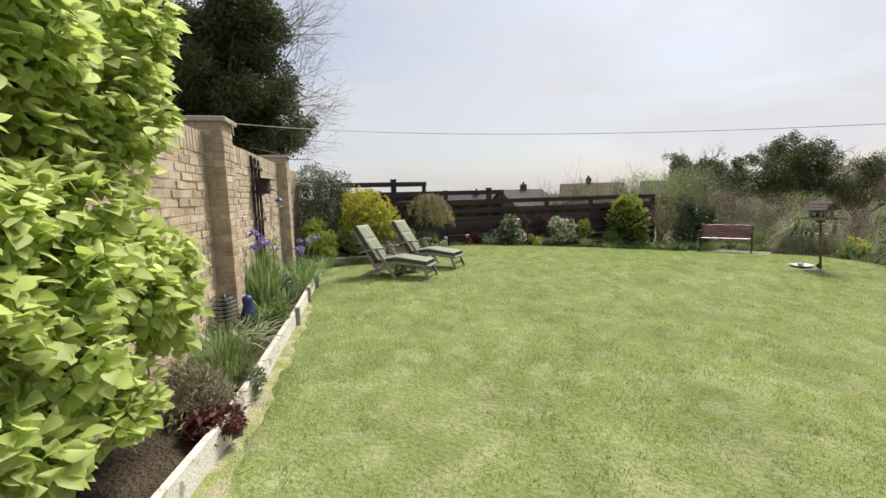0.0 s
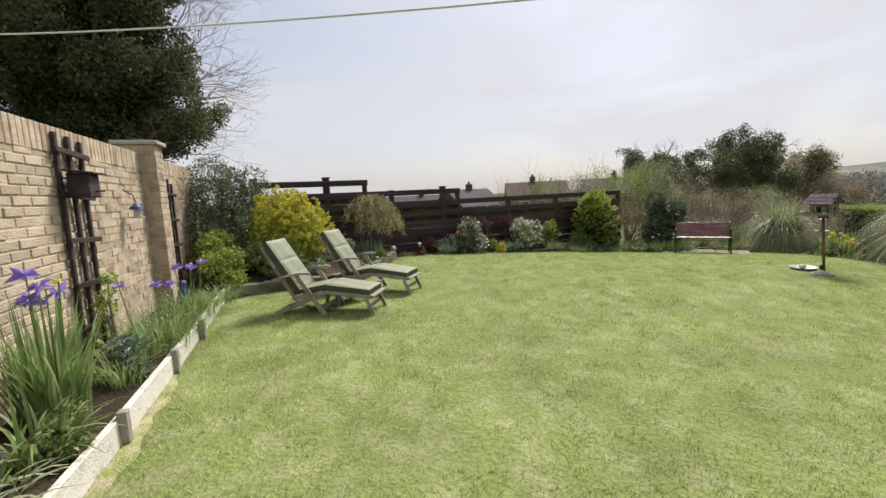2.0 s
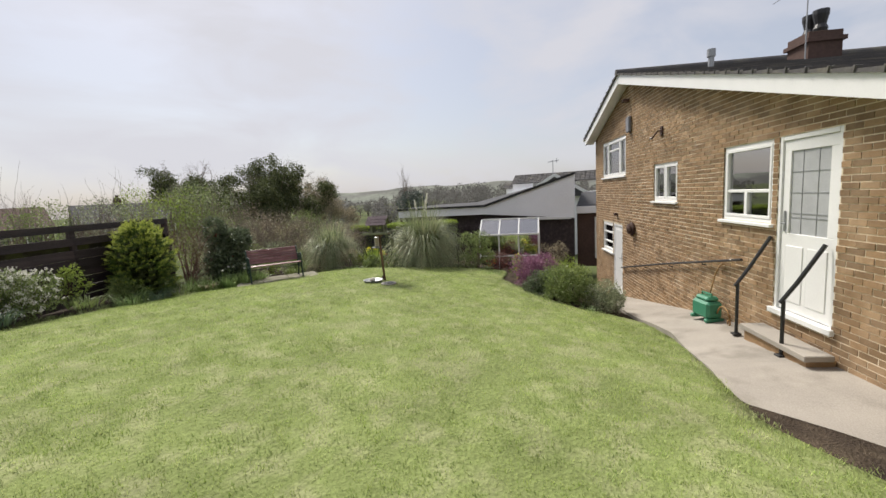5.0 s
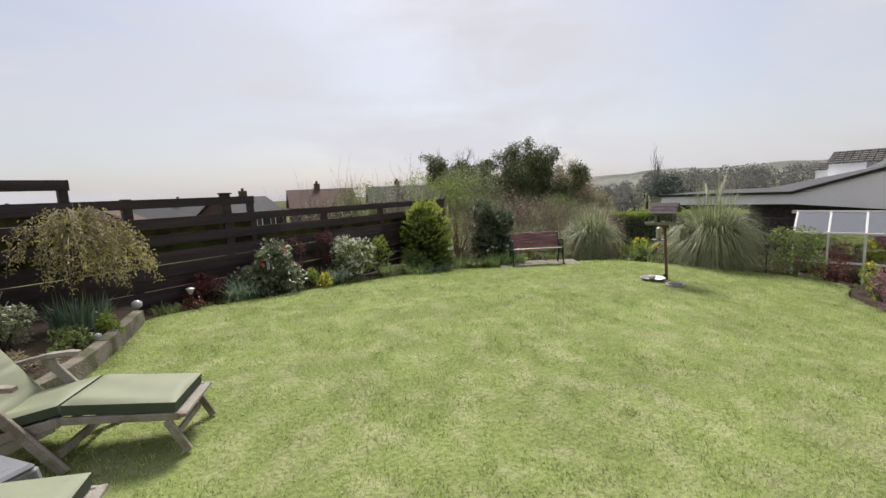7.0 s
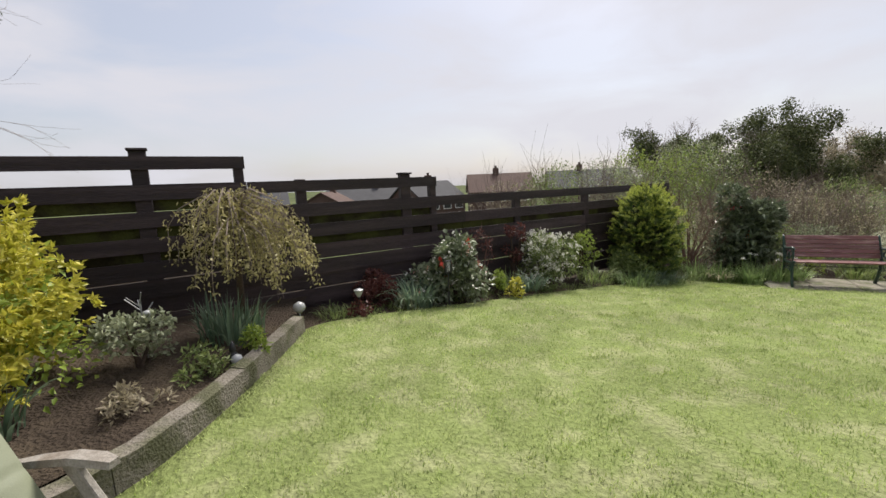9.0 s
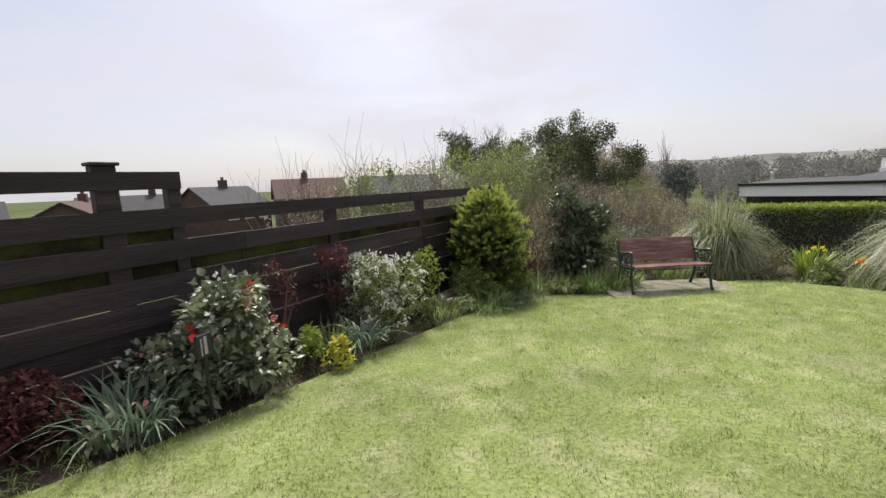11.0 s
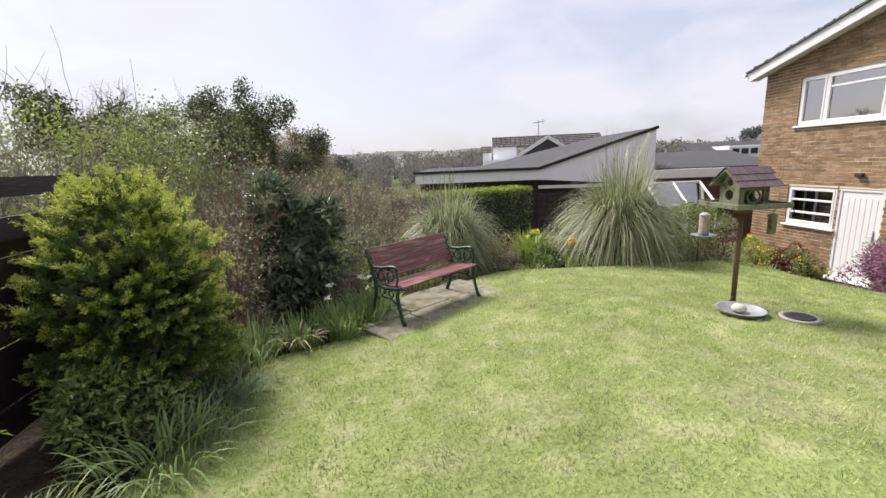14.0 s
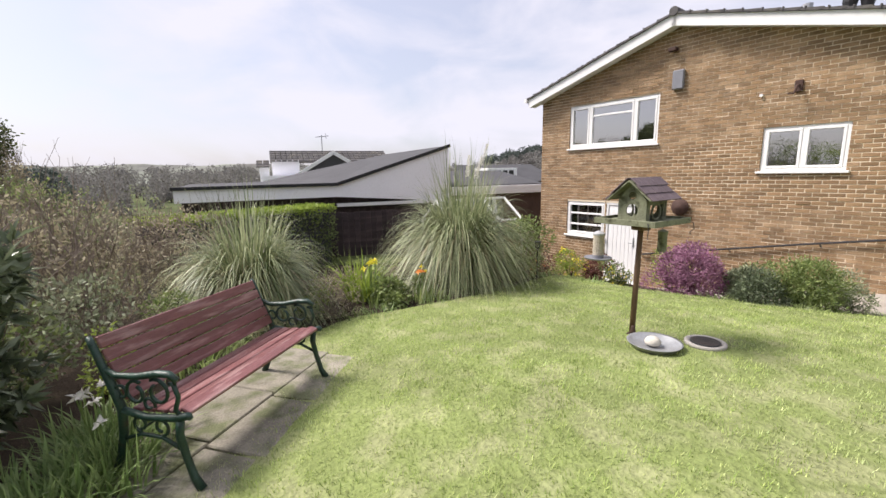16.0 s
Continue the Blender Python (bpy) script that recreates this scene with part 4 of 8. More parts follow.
# roof: tiled slopes with a white barge board on the gable
OV = 0.30
for sgn, s_end in ((1, H1 + 0.32), (-1, H0 - 0.4)):
    k = SLOPE_L if sgn > 0 else SLOPE_R
    ln = abs(s_end - APEX_S)
    m = pose(APEX_S, 0, APEX_Z + 0.10, 0, math.degrees(math.atan(k)) * (1 if sgn > 0 else -1), 0)
    slope = new("roof")
    slope.parent = house
    slope.matrix_local = m
    tagged(slope, "grey concrete tile roof slope")
    rows_n = int(ln / 0.3)
    hyp = math.hypot(ln, ln * k)
    for i in range(rows_n + 1):
        a, b = i * hyp / (rows_n + 1), (i + 1) * hyp / (rows_n + 1) + 0.05
        x0, x1 = (a, b) if sgn > 0 else (-b, -a)
        v = [(x0, -9.3, 0), (x1, -9.3, 0), (x1, OV + 0.04, 0), (x0, OV + 0.04, 0)]
        t0, t1 = (0.03, 0.055) if sgn > 0 else (0.055, 0.03)
        part("tile_course", Geo().add(v + [(x0, -9.3, t0), (x1, -9.3, t1), (x1, OV + 0.04, t1), (x0, OV + 0.04, t0)], [(0, 3, 2, 1), (4, 5, 6, 7), (0, 1, 5, 4), (1, 2, 6, 5), (2, 3, 7, 6), (3, 0, 4, 7)]), "roof_tile", slope, tidy=False)
    x0, x1 = (0, hyp) if sgn > 0 else (-hyp, 0)
    part("barge_board", Geo().box(x0, x1, OV - 0.02, OV, -0.22, -0.002, 0.003), "upvc", house, "white barge board", m=m)
    part("soffit", Geo().box(x0, x1, 0.012, OV - 0.021, -0.20, -0.185), "upvc", house, m=m)
    geo = Geo()
    for i in range(int(hyp / 0.32)):
        q = (i + 1) * 0.32 * sgn
        geo.box(q - 0.012, q + 0.012, OV - 0.02, OV + 0.052, -0.004, 0.066, 0.003)
    tagged(part("verge_trim", geo, "roof_tile", house, m=m, tidy=False), kind="stuff")
part("ridge", Geo().tube([(APEX_S, -9.3, APEX_Z + 0.15), (APEX_S, OV + 0.05, APEX_Z + 0.15)], 0.09, 10), "roof_tile", house)
part("gutter", Geo().tube([(H1 + 0.36, -9.3, 3.24), (H1 + 0.36, OV + 0.05, 3.24)], 0.055, 10), "upvc", house)


def window(name, s0, s1, z0, z1, bars, label, sill=True, rails=(), curtain=None):
    """A white window set in the wall: frame, sashes between the bars, glass and sill."""
    w = new(name)
    w.parent = house
    tagged(w, label)
    g, f, y0, y1 = Geo(), 0.055, -0.09, -0.02
    g.box(s0, s1, y0, y1, z0, z0 + f, 0.006).box(s0, s1, y0, y1, z1 - f, z1, 0.006)
    g.box(s0, s0 + f, y0, y1, z0 + f, z1 - f, 0.006).box(s1 - f, s1, y0, y1, z0 + f, z1 - f, 0.006)
    for b in bars:
        g.box(b - f / 2, b + f / 2, y0, y1, z0 + f, z1 - f, 0.006)
    for a, b, zz in rails:
        g.box(a, b, y0, y1 - 0.004, zz - 0.022, zz + 0.022, 0.005)
    part("window_frame", g, "upvc", w)
    edges = [s0 + f] + [q for b in bars for q in (b - f / 2, b + f / 2)] + [s1 - f]
    for k in range(0, len(edges), 2):
        a, b, q = edges[k], edges[k + 1], 0.045
        part("sash", Geo().box(a, b, -0.082, -0.012, z0 + f, z0 + f + q, 0.005).box(a, b, -0.082, -0.012, z1 - f - q, z1 - f, 0.005).box(a, a + q, -0.082, -0.012, z0 + f + q, z1 - f - q, 0.005).box(b - q, b, -0.082, -0.012, z0 + f + q, z1 - f - q, 0.005), "upvc", w)
    pane = part("pane", Geo().box(s0 + f, s1 - f, -0.060, -0.054, z0 + f, z1 - f), "glass", w, "reflective window glass")
    pane.visible_shadow = False
    if sill:
        part("window_sill", Geo().box(s0 - 0.05, s1 + 0.05, -0.1, 0.055, z0 - 0.045, z0 - 0.002, 0.006), "upvc", w)
    if curtain:
        g = Geo()
        for a, b in curtain:
            k = int((b - a) / 0.03)
            for i in range(k):
                u0, u1 = a + (b - a) * i / k, a + (b - a) * (i + 1) / k
                d0, d1 = (-0.17, -0.15) if i % 2 else (-0.15, -0.17)
                g.add([(u0, d0, z0 + 0.06), (u1, d1, z0 + 0.06), (u1, d1, z1 - 0.06), (u0, d0, z1 - 0.06)], [(0, 1, 2, 3)])
        part("curtain", g, "curtain", w, "pale net curtain", tidy=False)
    return w


window("window", *OPEN["w1"], (3.85, 5.05), "wide white three-light bedroom window", rails=((3.88, 5.03, 2.62),), curtain=((3.33, 3.82), (3.88, 5.02), (5.08, 5.6)))
window("window", *OPEN["w2"], (0.64,), "small white two-light window")
window("window", *OPEN["w4"], (), "white kitchen window with a low transom", rails=((-2.8, -1.72, 1.36),))
part("sash", Geo().box(-2.27, -2.20, -0.088, -0.018, 0.98, 1.34, 0.005).box(-2.8, -2.27, -0.086, -0.016, 0.975, 1.02, 0.004).box(-2.2, -1.72, -0.086, -0.016, 0.975, 1.02, 0.004), "upvc", house)
window("window", *OPEN["w3"], (), "white ground-floor window with glazing rails", rails=((4.56, 5.6, -0.2), (4.56, 5.6, 0.1)))


def panel_door(s0, s1, z0, z1, label, glazed):
    d = new("door")
    d.parent = house
    tagged(d, label)
    f = 0.06
    part("door_frame", Geo().box(s0, s0 + f, -0.1, -0.01, z0, z1, 0.006).box(s1 - f, s1, -0.1, -0.01, z0, z1, 0.006).box(s0 + f, s1 - f, -0.1, -0.01, z1 - f, z1, 0.006), "upvc", d)
    a, b, top = s0 + f + 0.004, s1 - f - 0.004, z1 - f - 0.004
    w, h = b - a, top - z0
    g = Geo()
    if glazed:
        u0, u1, v0, v1 = a + 0.14 * w, b - 0.14 * w, z0 + 0.47 * h, top - 0.06 * h
        g.box(a, b, -0.075, -0.03, z0 + 0.03, v0, 0.004).box(a, b, -0.075, -0.03, v1, top, 0.004)
        g.box(a, u0, -0.075, -0.03, v0, v1, 0.004).box(u1, b, -0.075, -0.03, v0, v1, 0.004)
        part("leaf", g, "upvc", d)
        part("pane", Geo().box(u0, u1, -0.055, -0.048, v0, v1), "lamp_glass", d, "obscured leaded glass")
        lead = Geo()
        for k in (0.3, 0.7):
            lead.box(u0 + (u1 - u0) * k - 0.004, u0 + (u1 - u0) * k + 0.004, -0.047, -0.043, v0, v1)
        for k in (0.2, 0.25, 0.5, 0.75):
            lead.box(u0, u1, -0.046, -0.042, v0 + (v1 - v0) * k - 0.004, v0 + (v1 - v0) * k + 0.004)
        part("leading", lead, "galvanised", d, "grey lead strips")
        for (p, q) in ((a + 0.1 * w, a + 0.46 * w), (a + 0.54 * w, b - 0.1 * w)):
            part("panel", Geo().box(p, q, -0.033, -0.022, z0 + 0.07 * h, z0 + 0.40 * h, 0.008), "upvc", d)
    else:
        g.box(a, b, -0.075, -0.03, z0 + 0.02, top, 0.004)
        part("leaf", g, "upvc", d)
        for i in range(6):
            p = a + w * (0.08 + 0.145 * i)
            part("panel", Geo().box(p, p + w * 0.11, -0.033, -0.024, z0 + 0.1 * h, top - 0.06 * h, 0.003), "upvc", d)
    hs = a + 0.06 if not glazed else b - 0.06
    part("handle", Geo().box(hs - 0.015, hs + 0.015, -0.03, -0.012, z0 + 0.48 * h, z0 + 0.60 * h, 0.004).tube([(hs, -0.012, z0 + 0.53 * h), (hs, 0.03, z0 + 0.53 * h), (hs - 0.1 if glazed else hs + 0.1, 0.03, z0 + 0.53 * h)], 0.009, 6), "galvanised", d, "metal lever handle")
    part("threshold", Geo().box(s0 - 0.04, s1 + 0.04, -0.1, 0.05, z0 - 0.05, z0 + 0.02, 0.006), "upvc", d)


panel_door(*OPEN["d2"], "white front door with obscured leaded glass", True)
panel_door(*OPEN["d1"], "white boarded back door, closed", False)

# fittings on the wall
part("floodlight", Geo().box(2.93, 3.1, 0.03, 0.17, 3.72, 3.80, 0.015).tube([(3.0, 0.0, 3.76), (3.0, 0.05, 3.76)], 0.035, 10), "rust", house, "brown security floodlight")
part("alarm_box", Geo().box(2.76, 3.0, 0.006, 0.09, 2.93, 3.33, 0.02), "plastic_grey", house, "blue-grey alarm box")
part("wall_bracket", Geo().tube([(0.80, 0.0, 2.68), (0.80, 0.10, 2.66), (0.82, 0.20, 2.52), (0.9, 0.22, 2.52)], 0.018, 6).box(0.74, 0.86, 0.003, 0.03, 2.56, 2.76, 0.008), "rust", house, "rusty iron wall bracket")
part("spotlight", Geo().box(4.0, 4.16, 0.005, 0.09, 0.68, 0.76, 0.015), "rust", house, "small brown spotlight over the door")
part("wall_rosette", Geo().lathe([(0.0, 0.0), (0.16, 0.0), (0.19, 0.05), (0.13, 0.09), (0.14, 0.12), (0.05, 0.16), (0.0, 0.17)], n=16), "rust", house, "rusty round iron wall ornament", m=pose(2.64, 0.008, 0.4, -90, 0, 0))
g = Geo().tube([(3.45, 0.07, -0.78), (0.5, 0.07, -0.18), (-2.35, 0.07, 0.36)], 0.020, 8)
for s_, z_ in ((3.2, -0.73), (1.6, -0.41), (0.2, -0.13), (-1.2, 0.14)):
    g.tube([(s_, 0.0, z_ - 0.06), (s_, 0.07, z_ - 0.04), (s_, 0.07, z_)], 0.010, 6)
part("wall_handrail", g, "black_metal", house, "long black handrail fixed to the wall")
part("overflow_pipe", Geo().tube([(1.35, -0.02, 2.58), (1.35, 0.05, 2.575)], 0.03, 10), "upvc", house)
part("step", Geo().box(-4.1, -2.88, 0.055, 0.36, -0.50, -0.43, 0.008), "concrete", house, "worn concrete doorstep slab")
part("step_base", Geo().box(-4.06, -2.92, 0.008, 0.32, -0.95, -0.50, 0.004), "brown_brick", house, "brick step riser")
for s_ in (-2.75, -3.68):
    g = Geo().tube([(s_, 0.33, path_z(s_) - 0.05), (s_, 0.33, 0.09)], 0.022, 8)
    g.tube([(s_ - 0.15, 0.02, 0.76), (s_ - 0.05, 0.22, 0.32), (s_ + 0.01, 0.36, 0.06)], 0.024, 8)
    g.box(s_ - 0.05, s_ + 0.05, 0.28, 0.38, path_z(s_) - 0.02, path_z(s_) + 0.012, 0.004)
    part("step_handrail", g, "black_metal", house, "black steel step handrail")
chim = new("chimney")
chim.parent = house
tagged(chim, "brick chimney stack with two dark pots")
part("stack", Geo().box(0.36, 0.96, -3.1, -2.5, 3.3, 4.28, 0.006).box(0.31, 1.01, -3.15, -2.45, 4.08, 4.16, 0.006), "red_tile", chim)
for s_ in (0.52, 0.80):
    part("pot", Geo().lathe([(0.10, 0), (0.12, 0.08), (0.09, 0.16), (0.13, 0.34), (0.13, 0.42)], (s_, -2.8, 4.28), 12), "black_metal", chim)
part("aerial", Geo().tube([(0.14, -2.3, 3.5), (0.14, -2.3, 5.6)], 0.012, 5).tube([(0.14, -2.3, 5.1), (0.8, -2.1, 5.0)], 0.008, 5), "galvanised", chim)
part("vent_pipe", Geo().tube([(1.09, -1.09, 3.7), (1.09, -1.09, 4.2)], 0.06, 10).tube([(1.09, -1.09, 4.17), (1.09, -1.09, 4.32)], 0.085, 10), "galvanised", house)

# hose reel on the path
reel = thing("hose_reel", HOUSE @ pose(-1.74, 0.24, path_z(-1.74) - 0.01, 0, 0, 8), "green plastic garden hose reel standing on the path", "hose reel")
part("housing", Geo().box(-0.21, 0.21, -0.13, 0.13, 0.05, 0.33, 0.04).box(-0.16, 0.16, -0.10, 0.10, 0.32, 0.40, 0.03), "plastic_green", reel)
for sx in (-1, 1):
    part("foot", Geo().box(0.18 * sx - 0.04, 0.18 * sx + 0.04, -0.15, 0.15, 0.0, 0.06, 0.015), "plastic_green", reel)
part("handle", Geo().tube([(-0.12, 0, 0.38), (-0.12, 0, 0.44), (0.12, 0, 0.44), (0.12, 0, 0.38)], 0.014, 6), "plastic_green", reel)
part("hose", Geo().tube([(-0.2 - 0.10 - 0.02 * k + 0.13 * math.cos(0.5 * k) * 0.6, -0.02, 0.16 + 0.14 * math.sin(0.5 * k)) for k in range(13)], 0.012, 6), "hose", reel, "tan coiled hose", smooth=True)
part("supply_hose", Geo().tube([(-0.08, -0.22, 0.92), (-0.05, -0.17, 0.90), (0.0, -0.14, 0.78), (0.04, -0.12, 0.6), (0.02, -0.06, 0.42)], 0.011, 6), "hose", reel, "tan hose from the wall tap", smooth=True)


# ---- reclining garden chairs ----
def steamer_chair(m, label):
    """Teak steamer chair: slatted frame, arms, crossed legs, footrest, with a three-piece cushion. Local x runs from head to foot, foot end at 0."""
    ch = thing("garden_lounger", m, label, "lounger", "reclining chairs on the lawn")
    HIP, KNEE, HEAD, FOOT = (-1.02, 0.205), (-0.60, 0.305), (-1.42, 0.875), (0.02, 0.225)
    W = 0.225
    for y in (-W, W):
        part("back_rail", Geo().beam((HIP[0] + 0.06, y, HIP[1] - 0.07), (HEAD[0], y, HEAD[1]), 0.028, 0.05, (0, 1, 0)), "grey_wood", ch)
        part("seat_rail", Geo().beam((HIP[0] - 0.02, y, HIP[1]), (KNEE[0], y, KNEE[1] - 0.02), 0.028, 0.055, (0, 0, 1)), "grey_wood", ch)
        part("footrest_rail", Geo().beam((KNEE[0], y * 0.93, KNEE[1] - 0.02), (FOOT[0], y * 0.93, FOOT[1]), 0.026, 0.045, (0, 0, 1)), "grey_wood", ch)
        part("front_leg", Geo().beam((-0.95, y * 1.2, 0.53), (-0.58, y * 1.2, 0.0), 0.026, 0.06, (0, 0, 1)), "grey_wood", ch)
        part("rear_leg", Geo().beam((-0.64, y * 0.98, 0.26), (-1.30, y * 0.98, 0.0), 0.026, 0.06, (0, 0, 1)), "grey_wood", ch)
        part("footrest_leg", Geo().beam((-0.05, y * 0.96, 0.205), (0.05, y * 0.96, 0.0), 0.026, 0.045, (0, 0, 1)), "grey_wood", ch)
        arm = Geo()
        pts = [(-1.27, 0.455, 0.045), (-1.1, 0.50, 0.058), (-0.92, 0.535, 0.066), (-0.80, 0.54, 0.066), (-0.74, 0.532, 0.046)]
        for x, z, w in pts:
            yy = y * 1.22
            arm.v += [(x, yy - w / 2, z - 0.012), (x, yy + w / 2, z - 0.012), (x, yy + w / 2 - 0.006, z + 0.014), (x, yy - w / 2 + 0.006, z + 0.014)]
        for i in range(len(pts) - 1):
            for j in range(4):
                arm.f.append((4 * i + j, 4 * i + (j + 1) % 4, 4 * i + 4 + (j + 1) % 4, 4 * i + 4 + j))
        arm.f += [(0, 1, 2, 3), (4 * len(pts) - 1, 4 * len(pts) - 2, 4 * len(pts) - 3, 4 * len(pts) - 4)]
        part("armrest", arm, "grey_wood", ch)
    part("front_stretcher", Geo().beam((-0.63, -W * 1.05, 0.09), (-0.63, W * 1.05, 0.09), 0.03, 0.05), "grey_wood", ch)
    part("rear_stretcher", Geo().beam((-1.2, -W, 0.06), (-1.2, W, 0.06), 0.03, 0.045), "grey_wood", ch)
    part("footrest_stretcher", Geo().beam((-0.03, -W * 0.9, 0.09), (-0.03, W * 0.9, 0.09), 0.025, 0.04), "grey_wood", ch)
    part("foot_board", Geo().box(-0.02, 0.06, -W, W, 0.218, 0.243, 0.005), "grey_wood", ch)
    for k in range(5):
        f = (k + 0.5) / 5
        part("seat_slat", Geo().beam((HIP[0] + (KNEE[0] - HIP[0]) * f, -W, HIP[1] + (KNEE[1] - HIP[1]) * f), (HIP[0] + (KNEE[0] - HIP[0]) * f, W, HIP[1] + (KNEE[1] - HIP[1]) * f), 0.05, 0.015), "grey_wood", ch)
        part("footrest_slat", Geo().beam((KNEE[0] + 0.58 * f, -W * 0.9, 0.29 - 0.07 * f), (KNEE[0] + 0.58 * f, W * 0.9, 0.29 - 0.07 * f), 0.05, 0.015), "grey_wood", ch)
        part("back_slat", Geo().beam((HIP[0] - 0.40 * f, -W, HIP[1] + 0.67 * f), (HIP[0] - 0.40 * f, W, HIP[1] + 0.67 * f), 0.012, 0.06), "grey_wood", ch)

    def pad(name, a, b, thick, wide, creases):
        """A stuffed pad from a to b in the side view, puffed in the middle, with seams across."""
        g, sd = Geo(), Geo()
        a, b = Vector((a[0], 0, a[1])), Vector((b[0], 0, b[1]))
        x = (b - a).normalized()
        z = Vector((-x.z, 0, x.x)) if x.x > 0 else Vector((x.z, 0, -x.x))
        if z.z < 0:
            z = -z
        nu, nv, ln = 46, 14, (b - a).length
        for i in range(nu + 1):
            for j in range(nv + 1):
                u, v = i / nu, j / nv
                eu, ev = min(1, min(u, 1 - u) * ln / 0.05), min(1, min(v, 1 - v) * wide / 0.05)
                puff = thick * (0.78 + 0.22 * (eu * ev) ** 0.5) + 0.006 * math.sin(9 * v + 4 * u) * eu * ev
                for c in creases:
                    puff -= (0.020 if c > 0.5 else 0.008) * math.exp(-((u - c) * ln / (0.012 + 0.004 * math.sin(11 * v))) ** 2) * (0.6 + 0.4 * math.sin(5 * v + 9 * c))
                p = a + x * (u * ln) + Vector((0, (v - 0.5) * wide, 0)) + z * puff
                g.v.append(tuple(p))
        for i in range(nu):
            for j in range(nv):
                k = i * (nv + 1) + j
                g.f.append((k, k + 1, k + nv + 2, k + nv + 1))
        rim = [i * (nv + 1) for i in range(nu + 1)] + [nu * (nv + 1) + j for j in range(1, nv + 1)] + [i * (nv + 1) + nv for i in range(nu - 1, -1, -1)] + [j for j in range(nv - 1, 0, -1)]
        for k in rim:
            p = Vector(g.v[k])
            u = (p - a).dot(x)
            sd.v += [tuple(p), tuple(a + x * u + Vector((0, p.y, 0)) + z * 0.004)]
        n = len(rim)
        for k in range(n):
            sd.f.append((2 * k, 2 * ((k + 1) % n), 2 * ((k + 1) % n) + 1, 2 * k + 1))
        sd.f.append(tuple(2 * k + 1 for k in range(n)))
        ob = part(name, g, "cushion", ch, "sage green seat cushion cloth", smooth=True)
        part("cushion_border", sd, "cushion_side", ob, "dark green cushion border", smooth=False)

    pad("back_cushion", (HIP[0] + 0.03, HIP[1] + 0.05), (HEAD[0] + 0.0, HEAD[1] + 0.03), 0.10, 0.43, (0.13, 0.34, 0.6))
    pad("seat_cushion", (HIP[0] - 0.02, HIP[1] + 0.035), (KNEE[0] + 0.01, KNEE[1] + 0.02), 0.075, 0.43, ())
    pad("footrest_cushion", (KNEE[0] + 0.01, KNEE[1] + 0.01), (FOOT[0] - 0.02, FOOT[1] + 0.025), 0.085, 0.43, ())
    return ch


steamer_chair(pose(-0.235, 7.474, lz(-0.6, 7.5) + 0.002, 0, 0, -19), "weathered teak reclining chair with sage green cushions, nearer the wall bed")
steamer_chair(pose(0.296, 8.359, lz(-0.2, 8.6) + 0.002, 0, 0, -26), "weathered teak reclining chair with sage green cushions, by the raised bed")

# plastic stool between them
stool = thing("step_stool", pose(-0.66, 8.05, lz(-0.66, 8.05), 0, 0, 34), "grey plastic step stool standing on the lawn between loungers", "stool")
part("top", Geo().box(-0.22, 0.22, -0.15, 0.15, 0.235, 0.27, 0.015), "plastic_grey", stool)
part("top_recess", Geo().box(-0.15, 0.15, -0.09, 0.09, 0.266, 0.273, 0.003), "plastic_grey", stool)
part("handle_slot", Geo().box(-0.05, 0.06, -0.006, 0.006, 0.272, 0.277, 0.002).box(-0.055, -0.043, -0.006, 0.035, 0.272, 0.277, 0.002), "upvc", stool, "white worn handle mark")
for x in (-1, 1):
    for y in (-1, 1):
        part("leg", Geo().beam((x * 0.20, y * 0.135, 0.24), (x * 0.225, y * 0.155, 0.0), 0.05, 0.05, c=0.008), "plastic_grey", stool)
    part("end_panel", Geo().box(x * 0.205 - 0.008, x * 0.205 + 0.008, -0.12, 0.12, 0.12, 0.24, 0.006), "plastic_grey", stool)
part("side_panel", Geo().box(-0.2, 0.2, -0.148, -0.135, 0.14, 0.24, 0.005).box(-0.2, 0.2, 0.135, 0.148, 0.14, 0.24, 0.005), "plastic_grey", stool)

# ---- slatted bench on its paving ----
BENCH = pose(8.30, 12.205, -0.39, 0, 0, -36.7)      # local x along the seat, local y to the back
pad_ = thing("paving", pose(8.42, 12.33, lz(8.3, 12.2) + 0.002, 0, 0, -38.5), "mossy stone paving slabs set in the lawn under the bench", "paving", kind="structure")
for i in range(3):
    for j in range(2):
        x0, y0 = -0.98 + 0.62 * i + (0.05 if j else 0), -0.52 + 0.56 * j
        part("slab", Geo().box(x0, x0 + 0.605 + (0.15 if i == 2 else 0), y0, y0 + 0.545, -0.05, 0.012 + rng.normal(0, 0.003), 0.008), "slab", pad_)
bench = thing("garden_bench", BENCH, "garden bench with red-brown slats and green cast-iron ends", "bench")
SEATZ = 0.42


def slat(p, q_up, wide, name):
    part(name, Geo().beam((-0.615, p[0], p[1]), (0.615, p[0], p[1]), wide, 0.022, q_up, 0.005), "bench_wood", bench)


for k in range(5):
    y = 0.01 + k * 0.082
    slat((y, SEATZ + 0.012 * (k == 0) - 0.006 * k + (0.0 if k else -0.006)), (0, 0.05 if k else -0.25, 1), 0.066, "seat_slat")
for k in range(5):
    f = k / 4
    slat((0.415 + 0.125 * f, SEATZ + 0.055 + 0.285 * f), (0, -0.93, 0.36), 0.071, "back_slat")


def scroll(g, cx, cz, r, a0, a1, x, rad=0.008, shrink=0.45, n=16):
    pts = []
    for i in range(n + 1):
        t = i / n
        a = radians(a0 + (a1 - a0) * t)
        rr = r * (1 - shrink * t)
        pts.append((x, cx + rr * math.cos(a), cz + rr * math.sin(a)))
    g.tube(pts, rad, 6)


